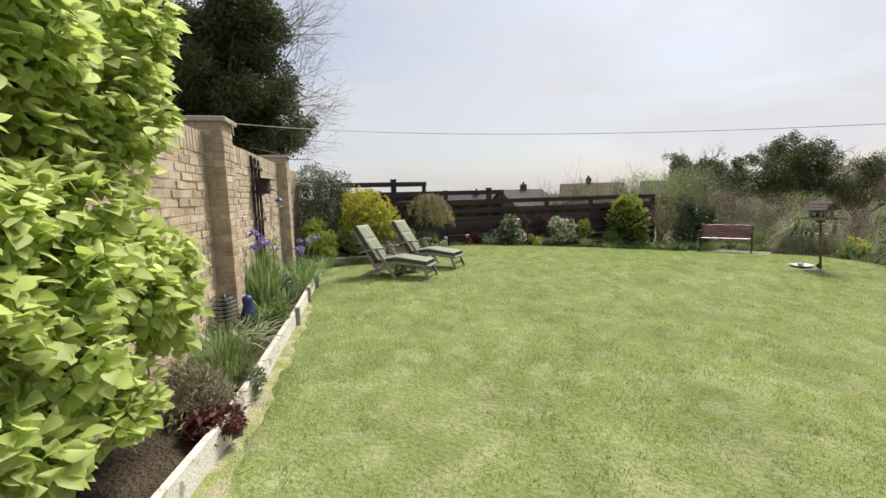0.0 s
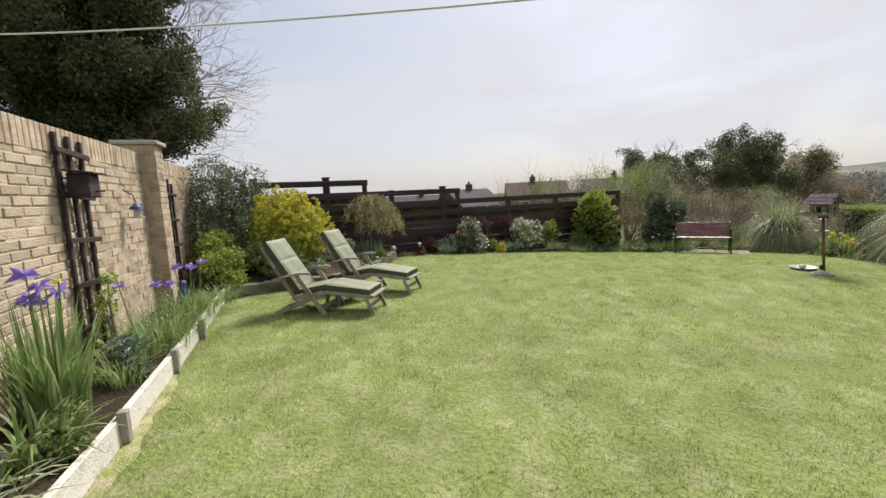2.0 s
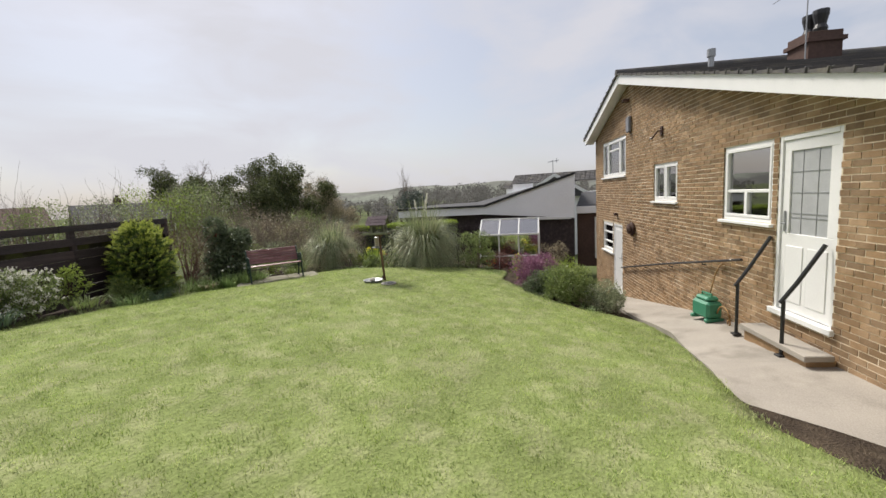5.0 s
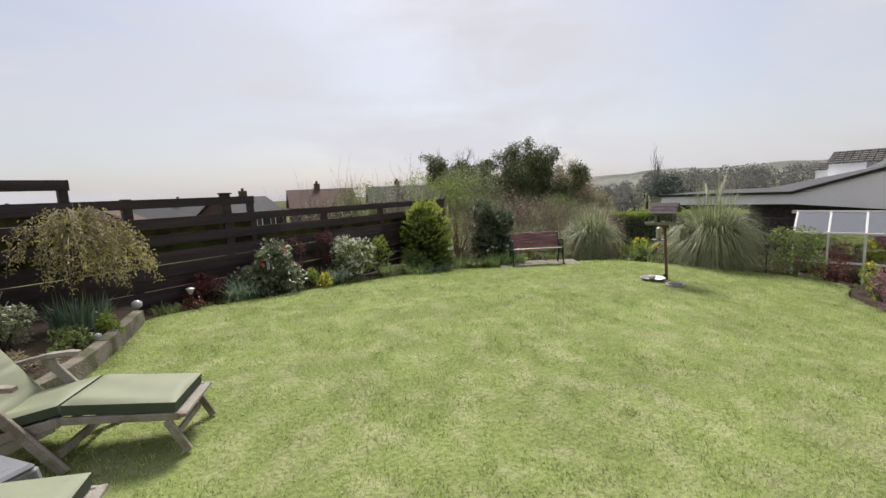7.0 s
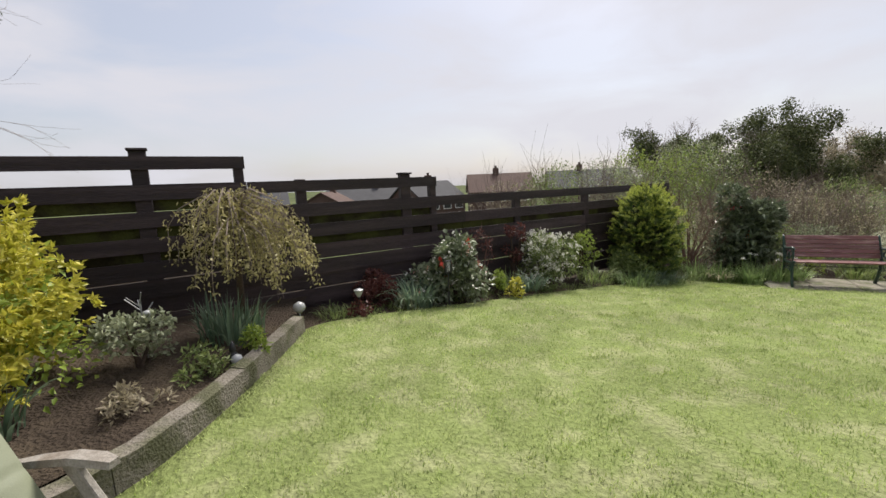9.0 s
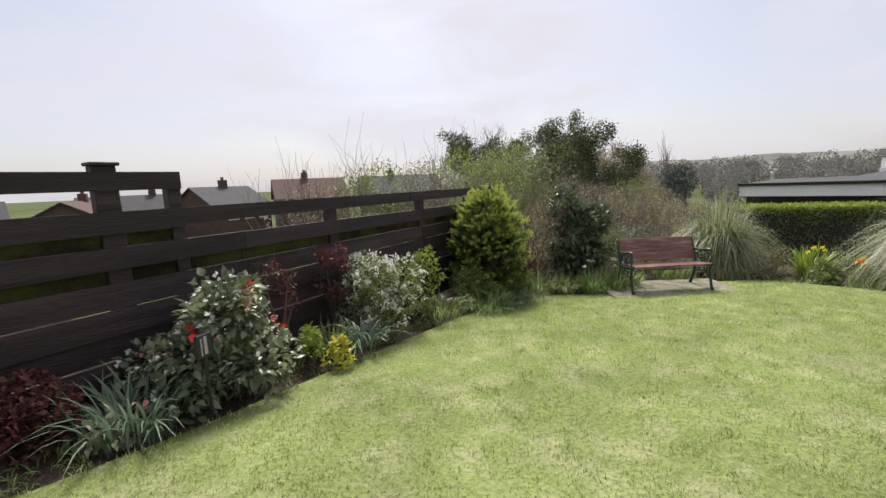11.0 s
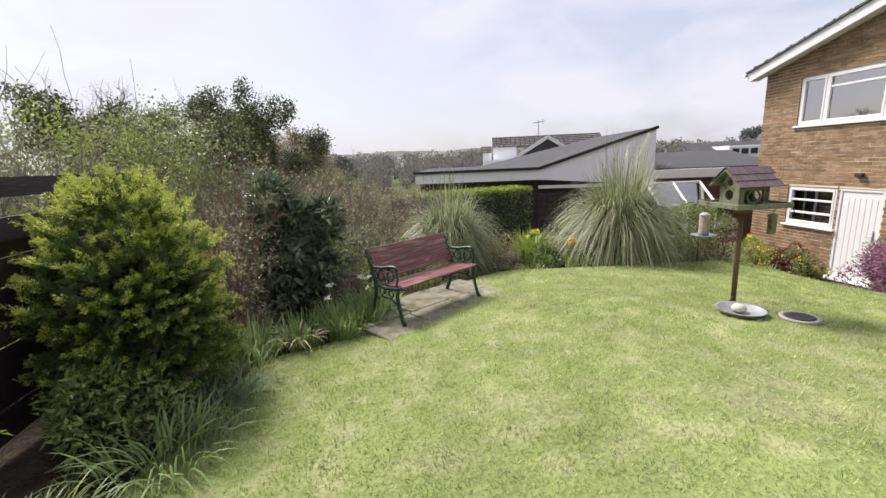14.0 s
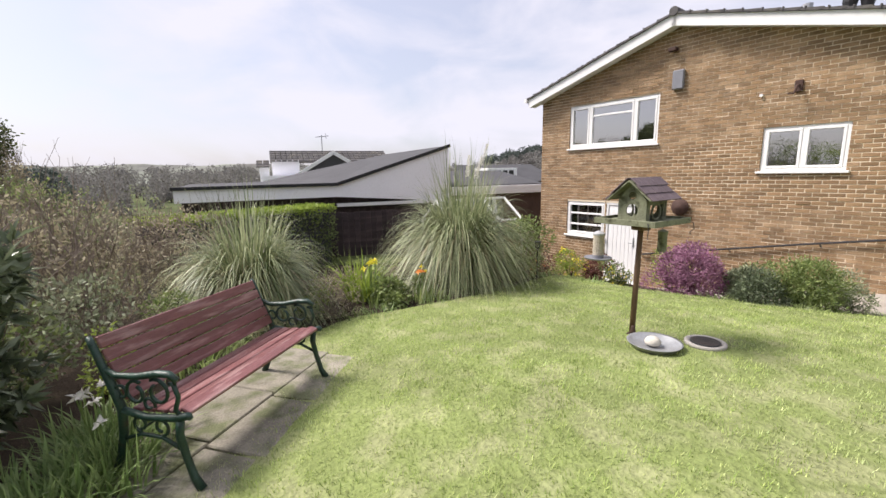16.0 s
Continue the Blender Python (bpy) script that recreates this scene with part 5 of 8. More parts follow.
for sx in (-1, 1):
    x = sx * 0.635
    g = Geo()
    # back upright and rear leg, seat rail, front leg
    g.tube([(x, 0.575, 0.80), (x, 0.555, 0.76), (x, 0.50, 0.62), (x, 0.44, 0.48), (x, 0.415, 0.40), (x, 0.43, 0.26), (x, 0.47, 0.12), (x, 0.53, 0.0)], [0.014, 0.019, 0.021, 0.023, 0.024, 0.023, 0.022, 0.026], 8)
    g.tube([(x, 0.43, 0.40), (x, 0.25, 0.375), (x, 0.06, 0.395), (x, -0.03, 0.42), (x, -0.045, 0.405)], [0.02, 0.02, 0.021, 0.02, 0.012], 8)
    g.tube([(x, 0.03, 0.39), (x, 0.045, 0.30), (x, 0.02, 0.18), (x, -0.015, 0.06), (x, -0.055, 0.0)], [0.022, 0.022, 0.02, 0.021, 0.026], 8)
    g.tube([(x, 0.435, 0.22), (x, 0.30, 0.27), (x, 0.16, 0.27), (x, 0.045, 0.22)], [0.011] * 4, 6)
    scroll(g, 0.30, 0.33, 0.05, -90, 270, x)
    scroll(g, 0.16, 0.33, 0.05, 270, -90, x)
    end = part("cast_end", g, "cast_iron", bench, "green cast-iron bench end", smooth=True)
    a = Geo()
    a.tube([(x, 0.505, 0.63), (x, 0.42, 0.595), (x, 0.28, 0.605), (x, 0.14, 0.635), (x, 0.06, 0.64), (x, 0.02, 0.615), (x, 0.035, 0.585), (x, 0.07, 0.59)], [0.013, 0.017, 0.019, 0.02, 0.02, 0.018, 0.014, 0.009], 8)
    a.tube([(x, 0.045, 0.60), (x, 0.02, 0.52), (x, 0.05, 0.44), (x, 0.02, 0.41)], [0.013, 0.012, 0.013, 0.014], 7)
    scroll(a, 0.15, 0.53, 0.075, 60, 420, x, 0.010)
    scroll(a, 0.30, 0.51, 0.07, 120, -250, x, 0.010)
    scroll(a, 0.22, 0.455, 0.04, 200, -120, x, 0.009)
    scroll(a, 0.40, 0.50, 0.045, 0, 300, x, 0.008)
    part("armrest", a, "cast_iron", end, "scrolled cast-iron armrest", smooth=True)
part("tie_rod", Geo().tube([(-0.63, 0.3, 0.30), (0.63, 0.3, 0.30)], 0.007, 6), "cast_iron", bench)

# ---- bird table with feeders ----
table = thing("bird_table", pose(8.27, 9.02, lz(8.27, 9.02), 0, 0, 0), "green wooden bird table house on a brown pole", "bird table")
part("pole", Geo().tube([(0.0, 0.0, -0.05), (-0.03, 0.02, 0.5), (-0.06, 0.035, 1.07)], [0.026, 0.025, 0.024], 10), "pole_wood", table, "brown wooden pole", smooth=True)
part("pole_socket", Geo().box(-0.12, 0.0, -0.025, 0.095, 1.01, 1.08, 0.008), "pole_wood", table)
TOPM = pose(-0.06, 0.035, 1.08, 0, 0, 12)
TW, TD = 0.20, 0.25
part("tray", Geo().box(-0.27, 0.27, -0.27, 0.27, 0.0, 0.022, 0.004).box(-0.27, 0.27, -0.285, -0.27, -0.005, 0.045, 0.003).box(-0.27, 0.27, 0.27, 0.285, -0.005, 0.045, 0.003).box(-0.285, -0.27, -0.285, 0.285, -0.005, 0.045, 0.003).box(0.27, 0.285, -0.285, 0.285, -0.005, 0.045, 0.003), "feeder_green", table, m=TOPM)


def holed_gable(y, holes):
    """A gabled board with round holes cut through it."""
    bmh = bmesh.new()
    out = [(-0.13, 0.022), (0.13, 0.022), (0.13, 0.20), (0.0, 0.36), (-0.13, 0.20)]
    ov = [bmh.verts.new((px, 0, pz)) for px, pz in out]
    edges = [bmh.edges.new((ov[i], ov[(i + 1) % 5])) for i in range(5)]
    for hx, hz, r in holes:
        hv = [bmh.verts.new((hx + r * math.cos(2 * math.pi * k / 18), 0, hz + r * math.sin(2 * math.pi * k / 18))) for k in range(18)]
        edges += [bmh.edges.new((hv[k], hv[(k + 1) % 18])) for k in range(18)]
    bmesh.ops.triangle_fill(bmh, use_beauty=True, use_dissolve=False, edges=edges)
    ex = bmesh.ops.extrude_face_region(bmh, geom=bmh.faces[:])
    for v in ex["geom"]:
        if isinstance(v, bmesh.types.BMVert):
            v.co.y += 0.014
    bmesh.ops.recalc_face_normals(bmh, faces=bmh.faces)
    me = bpy.data.meshes.new("gable_board")
    bmh.to_mesh(me)
    bmh.free()
    me.materials.append(MAT["feeder_green"])
    ob = new("gable_board", me)
    ob.parent = table
    ob.matrix_local = TOPM @ pose(0, y, 0)


holed_gable(0.145, [(0.0, 0.24, 0.035), (0.0, 0.115, 0.055)])
holed_gable(-0.16, [(0.0, 0.24, 0.035), (0.0, 0.115, 0.055)])
for sx in (-1, 1):
    for y0 in (0.10, -0.145):
        part("corner_post", Geo().box(sx * 0.12 - 0.012, sx * 0.12 + 0.012, y0, y0 + 0.045, 0.02, 0.20, 0.003), "feeder_green", table, m=TOPM)
    part("side_ring", Geo().tube([(sx * 0.125, 0.065 * math.cos(2 * math.pi * k / 20), 0.10 + 0.065 * math.sin(2 * math.pi * k / 20)) for k in range(21)], 0.010, 6, cap=False).box(sx * 0.125 - 0.006, sx * 0.125 + 0.006, -0.10, 0.10, 0.16, 0.20), "feeder_green", table, m=TOPM)
    for k in range(3):
        a, b = 0.0 + k * 0.087, 0.105 + k * 0.087
        slope = math.atan2(0.165, 0.20)
        g = Geo()
        for i in range(5):
            y0 = -0.23 + 0.092 * i + (0.03 if k % 2 else 0.0)
            g.box(a if sx > 0 else -b, b if sx > 0 else -a, y0, min(y0 + 0.088, 0.235), 0.006 * (3 - k), 0.006 * (3 - k) + 0.010, 0.002)
        part("roof_shingle_course", g, "feeder_roof", table, "grey-brown felt roof shingles", m=TOPM @ pose(0, 0, 0.372, 0, math.degrees(slope) * sx, 0))
    part("roof_board", Geo().box(0 if sx > 0 else -0.26, 0.26 if sx > 0 else 0, -0.225, 0.225, -0.006, 0.006, 0.002), "feeder_green", table, m=TOPM @ pose(0, 0, 0.368, 0, math.degrees(math.atan2(0.165, 0.20)) * sx, 0))
for (hx, hy, kind_) in ((0.28, 0.16, "seed"), (-0.03, -0.29, "nuts"), (-0.29, -0.22, "hook"), (-0.22, 0.28, "hook")):
    g = Geo().tube([(hx, hy, 0.03), (hx * 1.12, hy * 1.12, 0.0), (hx * 1.14, hy * 1.14, -0.05), (hx * 1.05, hy * 1.05, -0.08), (hx * 1.08, hy * 1.08, -0.10)], 0.004, 5)
    part("hook", g, "black_metal", table, m=TOPM)
    if kind_ == "seed":
        c = (hx * 1.08, hy * 1.08, -0.36)
        f = part("seed_feeder", Geo().lathe([(0.05, 0.04), (0.05, 0.23)], c, 14), "seed", table, "clear tube feeder full of pale seed", m=TOPM)
        part("feeder_lid", Geo().lathe([(0.055, 0.23), (0.055, 0.245), (0.02, 0.265), (0.004, 0.27)], c, 14), "lamp_glass", f)
        part("seed_tray", Geo().lathe([(0.03, 0.0), (0.115, 0.005), (0.125, 0.02), (0.118, 0.02), (0.05, 0.012), (0.05, 0.045)], c, 18), "plastic_grey", f)
    if kind_ == "nuts":
        c = (hx * 1.08, hy * 1.08, -0.30)
        f = part("nut_feeder", Geo().lathe([(0.035, 0.0), (0.04, 0.02), (0.04, 0.17), (0.045, 0.18), (0.045, 0.195), (0.01, 0.21)], c, 12), "feeder_green", table, "green metal mesh nut feeder", m=TOPM)

basin = thing("bird_bath", pose(7.93, 9.12, lz(7.93, 9.12), 0, 0, 0), "shallow grey metal dish with a pale stone inside, on the lawn", "bird bath")
part("dish", Geo().lathe([(0.15, 0.0), (0.185, 0.012), (0.215, 0.055), (0.222, 0.058), (0.205, 0.052), (0.175, 0.022), (0.0, 0.018)], n=28), "galvanised", basin, smooth=True)
st = Geo().lathe([(0.02, 0.0), (0.062, 0.02), (0.068, 0.045), (0.045, 0.075), (0.01, 0.085)], (0.0, 0.02, 0.02), 12)
part("stone", st, "cream_stone", basin, "pale rounded stone", smooth=True)
plate = thing("ground_feeder", pose(7.80, 8.66, lz(7.8, 8.66), 0, 0, 0), "grey stone ring with a dark mesh feeding tray, on the lawn", "bird feeder")
part("ring", Geo().lathe([(0.13, 0.0), (0.165, 0.005), (0.165, 0.03), (0.15, 0.036), (0.125, 0.03), (0.12, 0.012)], n=26), "cap", plate, smooth=True)
part("tray", Geo().lathe([(0.10, 0.01), (0.118, 0.034), (0.11, 0.038), (0.0, 0.03)], n=22), "black_metal", plate, "dark metal feeding tray")
fig = thing("bird_figurine", pose(8.23, 9.05, lz(8.23, 9.05), 0, 0, 60), "small rusty metal bird ornament at the pole's foot", "ornament")
part("body", Geo().lathe([(0.004, 0.02), (0.02, 0.03), (0.026, 0.05), (0.016, 0.08), (0.018, 0.095), (0.003, 0.11)], n=10).tube([(0.02, 0, 0.04), (0.06, 0, 0.02)], [0.012, 0.004], 6).tube([(0, 0, 0.03), (0, 0, 0)], 0.006, 5), "rust", fig, smooth=True)

# ---- trellises and small things on the brick wall (frame: x back along the wall, y out to the lawn) ----
WF = WALL @ pose(0, 0, 0, 0, 0, 180)
for x, gap, tops, hz in ((-0.15, 0.21, (2.13, 2.12, 2.10), 0.36), (-3.02, 0.17, (1.96, 1.9, 1.84), 0.42)):
    tr = thing("trellis", WF @ pose(x, 0.03, 0, 0, 0, 0), "narrow dark wooden trellis fixed to the brick wall", "trellis", "wall trellises")
    n = len(tops)
    for i, t in enumerate(tops):
        part("upright", Geo().beam((0.10 - gap * 0.9 * i + 0.02, 0, hz - 0.1), (0.10 - gap * i, 0, t), 0.03, 0.042), "dark_wood", tr)
    for zc in (hz + 0.12, hz + 0.5, hz + 0.88, hz + 1.26, hz + 1.62):
        if zc < min(tops):
            part("crosspiece", Geo().beam((0.17, 0.028, zc + 0.01), (0.03 - gap * (n - 1), 0.028, zc - 0.02), 0.026, 0.046), "dark_wood", tr)
nest = thing("nest_box", WF @ pose(-0.15, 0.07, 1.60, 0, 0, 0), "dark brown wooden nest box hung on the trellis", "nest box")
part("box", Geo().box(-0.10, 0.10, 0.0, 0.15, 0.0, 0.20, 0.006), "dark_wood", nest)
part("roof", Geo().beam((0, -0.01, 0.225), (0, 0.20, 0.195), 0.26, 0.018), "dark_wood", nest)
part("perch", Geo().tube([(0, 0.15, 0.05), (0, 0.22, 0.05)], 0.007, 6), "dark_wood", nest)
feeder = thing("hanging_feeder", WF @ pose(-1.35, 0.13, 1.38, 0, 0, 0), "small pale blue hanging bird feeder by the wall", "bird feeder")
part("roof", Geo().lathe([(0.075, 0.10), (0.06, 0.13), (0.01, 0.17)], n=12), "plastic_blue", feeder)
part("body", Geo().lathe([(0.03, 0.0), (0.07, 0.005), (0.07, 0.02), (0.035, 0.025), (0.035, 0.10)], n=12), "lamp_glass", feeder)
part("bracket", Geo().tube([(-0.03, -0.12, 0.32), (0.0, -0.02, 0.26), (0.0, 0.0, 0.17)], 0.006, 5), "rust", feeder)
line = thing("washing_line", Matrix(), "white washing line tied to the wall pier", "washing line")
a, b = Vector((-2.10, 4.36, 2.285)), Vector((5.99, 0.415, 1.885))
pts = [a.lerp(b, 0.743 * t / 24) - Vector((0, 0, 1.045 * (0.743 * t / 24) * (1 - 0.743 * t / 24))) for t in range(25)]
part("cord", Geo().tube(pts, 0.003, 5), "cord", line)
part("tie", Geo().tube([(-2.10, 4.36, 2.30), (-2.09, 4.36, 2.16)], 0.005, 5).tube([(-2.2, 4.36, 2.285), (-2.08, 4.36, 2.285)], 0.006, 5), "cord", line)


# ---- garden lights and ornaments ----
def solar_light(x, y, z, h, label, style):
    t = thing("solar_light", pose(x, y, z, 0, 0, 0), label, "garden light", "garden lights")
    part("spike", Geo().tube([(0, 0, -0.05), (0, 0, h)], 0.009, 8), "black_metal" if style != "globe" else "galvanised", t)
    if style == "cone":
        part("lens", Geo().lathe([(0.018, h), (0.045, h + 0.05), (0.05, h + 0.07)], n=14), "lamp_glass", t)
        part("lid", Geo().lathe([(0.055, h + 0.07), (0.058, h + 0.085), (0.02, h + 0.10)], n=14), "galvanised", t)
    elif style == "globe":
        part("globe", Geo().lathe([(0.02, h), (0.055, h + 0.03), (0.065, h + 0.06), (0.055, h + 0.095), (0.015, h + 0.12)], n=16), "lamp_glass", t, smooth=True)
    else:
        g = Geo()
        for k in range(8):
            c, s_ = math.cos(k * math.pi / 4), math.sin(k * math.pi / 4)
            g.tube([(0.02 * c, 0.02 * s_, h), (0.05 * c, 0.05 * s_, h + 0.12)], 0.005, 4)
        part("cage", g.lathe([(0.05, h + 0.12), (0.052, h + 0.13)], n=14), "black_metal", t)
    return t


solar_light(0.08, 11.92, lz(0.08, 11.92), 0.14, "glass globe garden light on a short stake at the bed corner", "globe")
solar_light(0.72, 12.24, lz(0.72, 12.24), 0.20, "small solar stake light in the fence bed", "cone")
solar_light(3.32, 13.26, lz(3.32, 13.26), 0.10, "pale globe stake light in the fence bed", "globe")
solar_light(11.0, 8.2, gz(11.0, 8.2), 0.55, "black torch-shaped garden light by the pampas grass", "torch")
sign = thing("plant_label_post", pose(1.86, 12.42, lz(1.86, 12.42) + 0.05, 0, 0, 30), "black marker post with white lines in the fence bed", "marker post")
part("post", Geo().tube([(0, 0, -0.10), (0, 0, 0.40)], 0.012, 6), "black_metal", sign)
plq = part("plaque", Geo().box(-0.062, 0.062, -0.012, 0.004, 0.37, 0.54, 0.010), "black_metal", sign)
g = Geo()
for k in range(11):
    g.box(-0.030, -0.018, -0.0145, -0.0125, 0.395 + 0.011 * k, 0.400 + 0.011 * k)
    g.box(-0.006, 0.018, -0.0145, -0.0125, 0.400 + 0.011 * k, 0.406 + 0.011 * k)
tagged(part("lettering", g, "curtain", plq, "small pale lettering bars"), kind="stuff")
fan = thing("garden_stake", pose(-1.83, 3.40, 0.11, 0, 0, 40), "black ribbed fan-shaped ornament on a stake in the wall bed", "ornament")
part("stake", Geo().tube([(0, 0, -0.1), (0, 0, 0.46)], [0.013, 0.011], 8), "black_metal", fan)
# Every second rib grey: light catching the black ribs, put into colour.
for k in range(13):
    u = (k + 0.5) / 13
    half = 0.095 * math.sin(math.pi * (0.16 + 0.72 * u)) + 0.006
    part("rib", Geo().tube([(-half, 0.0, 0.40 + 0.22 * u), (-half * 0.5, -0.032, 0.398 + 0.22 * u), (0, -0.042, 0.396 + 0.22 * u), (half * 0.5, -0.032, 0.398 + 0.22 * u), (half, 0.0, 0.40 + 0.22 * u)], 0.0062, 6), "plastic_grey" if k % 2 else "black_metal", fan)
part("back_plate", Geo().tube([(0, 0, 0.39), (0, 0, 0.46), (0, 0, 0.54), (0, 0, 0.63)], [0.010, 0.022, 0.024, 0.012], 10), "black_metal", fan, smooth=True)
gn = thing("garden_ornament", pose(-0.30, 10.72, 0.21, 0, 0, 0), "small dark figure ornament with a pale ball on the edging", "ornament")
gn_me = as_mesh("figure", Geo().lathe([(0.03, 0.0), (0.038, 0.04), (0.03, 0.09), (0.018, 0.10), (0.026, 0.12), (0.022, 0.15), (0.004, 0.19)], n=10), MAT["black_metal"], True)
fg = new("figure", gn_me)
fg.parent = gn
part("ball", Geo().lathe([(0.005, 0.0), (0.035, 0.02), (0.045, 0.045), (0.035, 0.075), (0.005, 0.09)], (0.03, -0.03, 0), 12), "lamp_glass", gn, smooth=True)
spin = thing("bauble_stake", pose(-0.95, 10.9, 0.25, 0, 0, 0), "twisted wire garden stake with glass baubles", "ornament")
g = Geo().tube([(0, 0, 0), (0, 0, 0.5)], 0.006, 5)
for k in range(6):
    a_ = k * 1.05
    g.tube([(0, 0, 0.32 + 0.03 * k), (0.10 * math.cos(a_), 0.10 * math.sin(a_), 0.42 + 0.03 * k)], 0.004, 4)
part("wire", g, "galvanised", spin)
part("bauble", Geo().lathe([(0.005, 0), (0.03, 0.015), (0.037, 0.035), (0.03, 0.06), (0.005, 0.07)], (0.07, -0.08, 0.36), 10), "lamp_glass", spin, smooth=True)
for x, y, lab in ((-2.06, 4.28, "dark blue glazed bird ornament in the bed"), (-2.75, 7.95, "dark blue glazed pot in the bed by the wall")):
    t = thing("glazed_ornament", pose(x, y, 0.16, 0, 0, 20), lab, "ornament")
    part("body", Geo().lathe([(0.05, 0.0), (0.075, 0.06), (0.085, 0.14), (0.06, 0.22), (0.045, 0.26), (0.055, 0.31), (0.045, 0.35), (0.005, 0.37)], n=14), "plastic_blue", t, smooth=True)
    part("foot", Geo().lathe([(0.07, -0.02), (0.055, 0.01)], n=12), "plastic_blue", t)


# ---- plants ----
def plant(name, x, y, z, label, category, group="", kind=""):
    return thing(name, pose(x, y, z, 0, 0, rng.uniform(0, 360)), label, category, group, kind)


def mesh_part(name, me, parent, label=""):
    ob = new(name, me)
    ob.parent = parent
    return tagged(ob, label)


def round_lobes(r, h, n, spread=0.55, low=0.25):
    """Lobes that fill a bush of radius r and height h unevenly."""
    out = []
    for _ in range(n):
        a, q = rng.uniform(0, 2 * np.pi), rng.random() ** 0.5
        z = h * rng.uniform(low, 0.82)
        k = r * spread * q * (1.25 - 0.55 * z / h)
        out.append((k * math.cos(a) * 1.3, k * math.sin(a) * 1.3, z, min(r * rng.uniform(0.32, 0.5), h * 0.45)))
    return out


def shrub(x, y, z, r, h, leaf, count, length, width, label, lobes=10, stems=5, stem_mat="bark", category="shrub", low=0.12, flowers=None, small=False, shell=0.45, name="shrub", droop=0.25, twigs=0, rosette=0, broad=False):
    t = plant(name, x, y, z, label, category)
    lb = round_lobes(r, h, lobes, low=low)
    g, rnd = Geo(), random.Random(int(x * 100 + y * 10))
    for _ in range(stems):
        q = lb[rnd.randrange(len(lb))]
        g.tube([(rnd.gauss(0, r * 0.1), rnd.gauss(0, r * 0.1), -0.05), (q[0] * 0.5, q[1] * 0.5, q[2] * 0.55), (q[0], q[1], q[2])], [0.014 * (1 + r), 0.009 * (1 + r), 0.004], 5, cap=False)
    for _ in range(twigs):
        q = lb[rnd.randrange(len(lb))]
        branch(g, (q[0], q[1], q[2]), (rnd.gauss(0, 0.5), rnd.gauss(0, 0.5), 0.9), r * 0.7, 0.006, 1, 0.4, 4, 0.2, rnd, 3)
    tagged(part("stem_cluster", g, stem_mat, t, tidy=False), kind="stuff")
    p, d = lobes_points(lb, int(count * 1.5), shell)
    make = small_leaves if small else leaves_mesh
    if rosette:
        up = d + np.array([0, 0, 0.5])
        p = np.repeat(p, rosette, 0) + np.repeat(unit(up), rosette, 0) * rng.uniform(0, 0.05, (len(p) * rosette, 1))
        d = np.repeat(up, rosette, 0) + rng.normal(0, 0.75, (len(p), 3))
    mesh_part("foliage", (ovate_leaves if broad else make)("foliage", p, d + np.array([0, 0, 0.25]), length, width, leaf), t)
    for mat, n, size, clump in flowers or ():
        c, cd = lobes_points(lb, n, 0.92)
        up = cd[:, 2] > -0.35
        c, cd = c[up], cd[up]
        pp = np.repeat(c, clump, 0) + rng.normal(0, size * 0.45, (len(c) * clump, 3))
        tagged(mesh_part("blossom", (ovate_leaves if broad and clump > 3 else leaves_mesh)("blossom", pp, np.repeat(cd, clump, 0), size, size * 0.8, mat), t), kind="stuff")
    return t


def strap_clump(x, y, z, r, n, length, width, mat, label, droop=0.45, name="strap_leaved_plant", category="plant", seg=5, flowers=None, rise=0.95):
    t = plant(name, x, y, z, label, category)
    a, q = rng.uniform(0, 2 * np.pi, n), r * rng.random(n) ** 0.5
    base = np.c_[q * np.cos(a), q * np.sin(a), np.full(n, -0.02)]
    way = np.c_[np.cos(a), np.sin(a)] + rng.normal(0, 0.5, (n, 2))
    mesh_part("leaves", blades_mesh("leaves", base, way, length * rng.uniform(0.55, 1.1, n), width * rng.uniform(0.7, 1.2, n), np.clip(droop + rng.normal(0, 0.2, n), 0.05, 1.1), mat, seg, rise), t)
    for mat2, count, h, size, petals in flowers or ():
        for _ in range(count):
            ang, rr = rng.uniform(0, 2 * np.pi), r * rng.random() * 0.9
            fx, fy, fh = rr * math.cos(ang), rr * math.sin(ang), h * rng.uniform(0.85, 1.1)
            f = part("flower_stem", Geo().tube([(fx * 0.6, fy * 0.6, 0), (fx, fy, fh)], 0.005, 5, cap=False), "iris_blade", t, tidy=False)
            c = np.tile([fx, fy, fh], (petals, 1))
            th = np.linspace(0, 2 * np.pi, petals, endpoint=False)
            dd = np.c_[np.cos(th), np.sin(th), np.where(np.arange(petals) % 2, 0.9, 0.05)]
            mesh_part("petals", leaves_mesh("petals", c, dd, size, size * 0.62, mat2, jitter=0.15), f)
    return t


# climber by the start of the walk: large soft lime leaves on woody arms
cl = thing("climbing_shrub", pose(-1.72, 2.05, 0.12, 0, 0, 0), "large lime-green leafy shrub on woody arms against the wall", "shrub")
g, rnd, tips = Geo(), random.Random(4), []
for k in range(17):
    tips += branch(g, (rnd.uniform(-0.2, 0.0), rnd.uniform(-0.9, 0.1), rnd.uniform(0.0, 1.7)), (rnd.uniform(-0.1, 0.1), rnd.uniform(-0.4, 0.45), rnd.uniform(0.4, 1.0)), rnd.uniform(0.4, 0.62), 0.016, 2, 0.6, 6, 0.1, rnd, 3)
part("branches", g, "bark", cl, "brown woody arms", smooth=True, tidy=False)
SILL = np.array([0.05, 0.25, 0.32, 0.43, 0.52, 0.70, 0.92, 1.2, 1.44, 1.85, 2.2, 2.7])
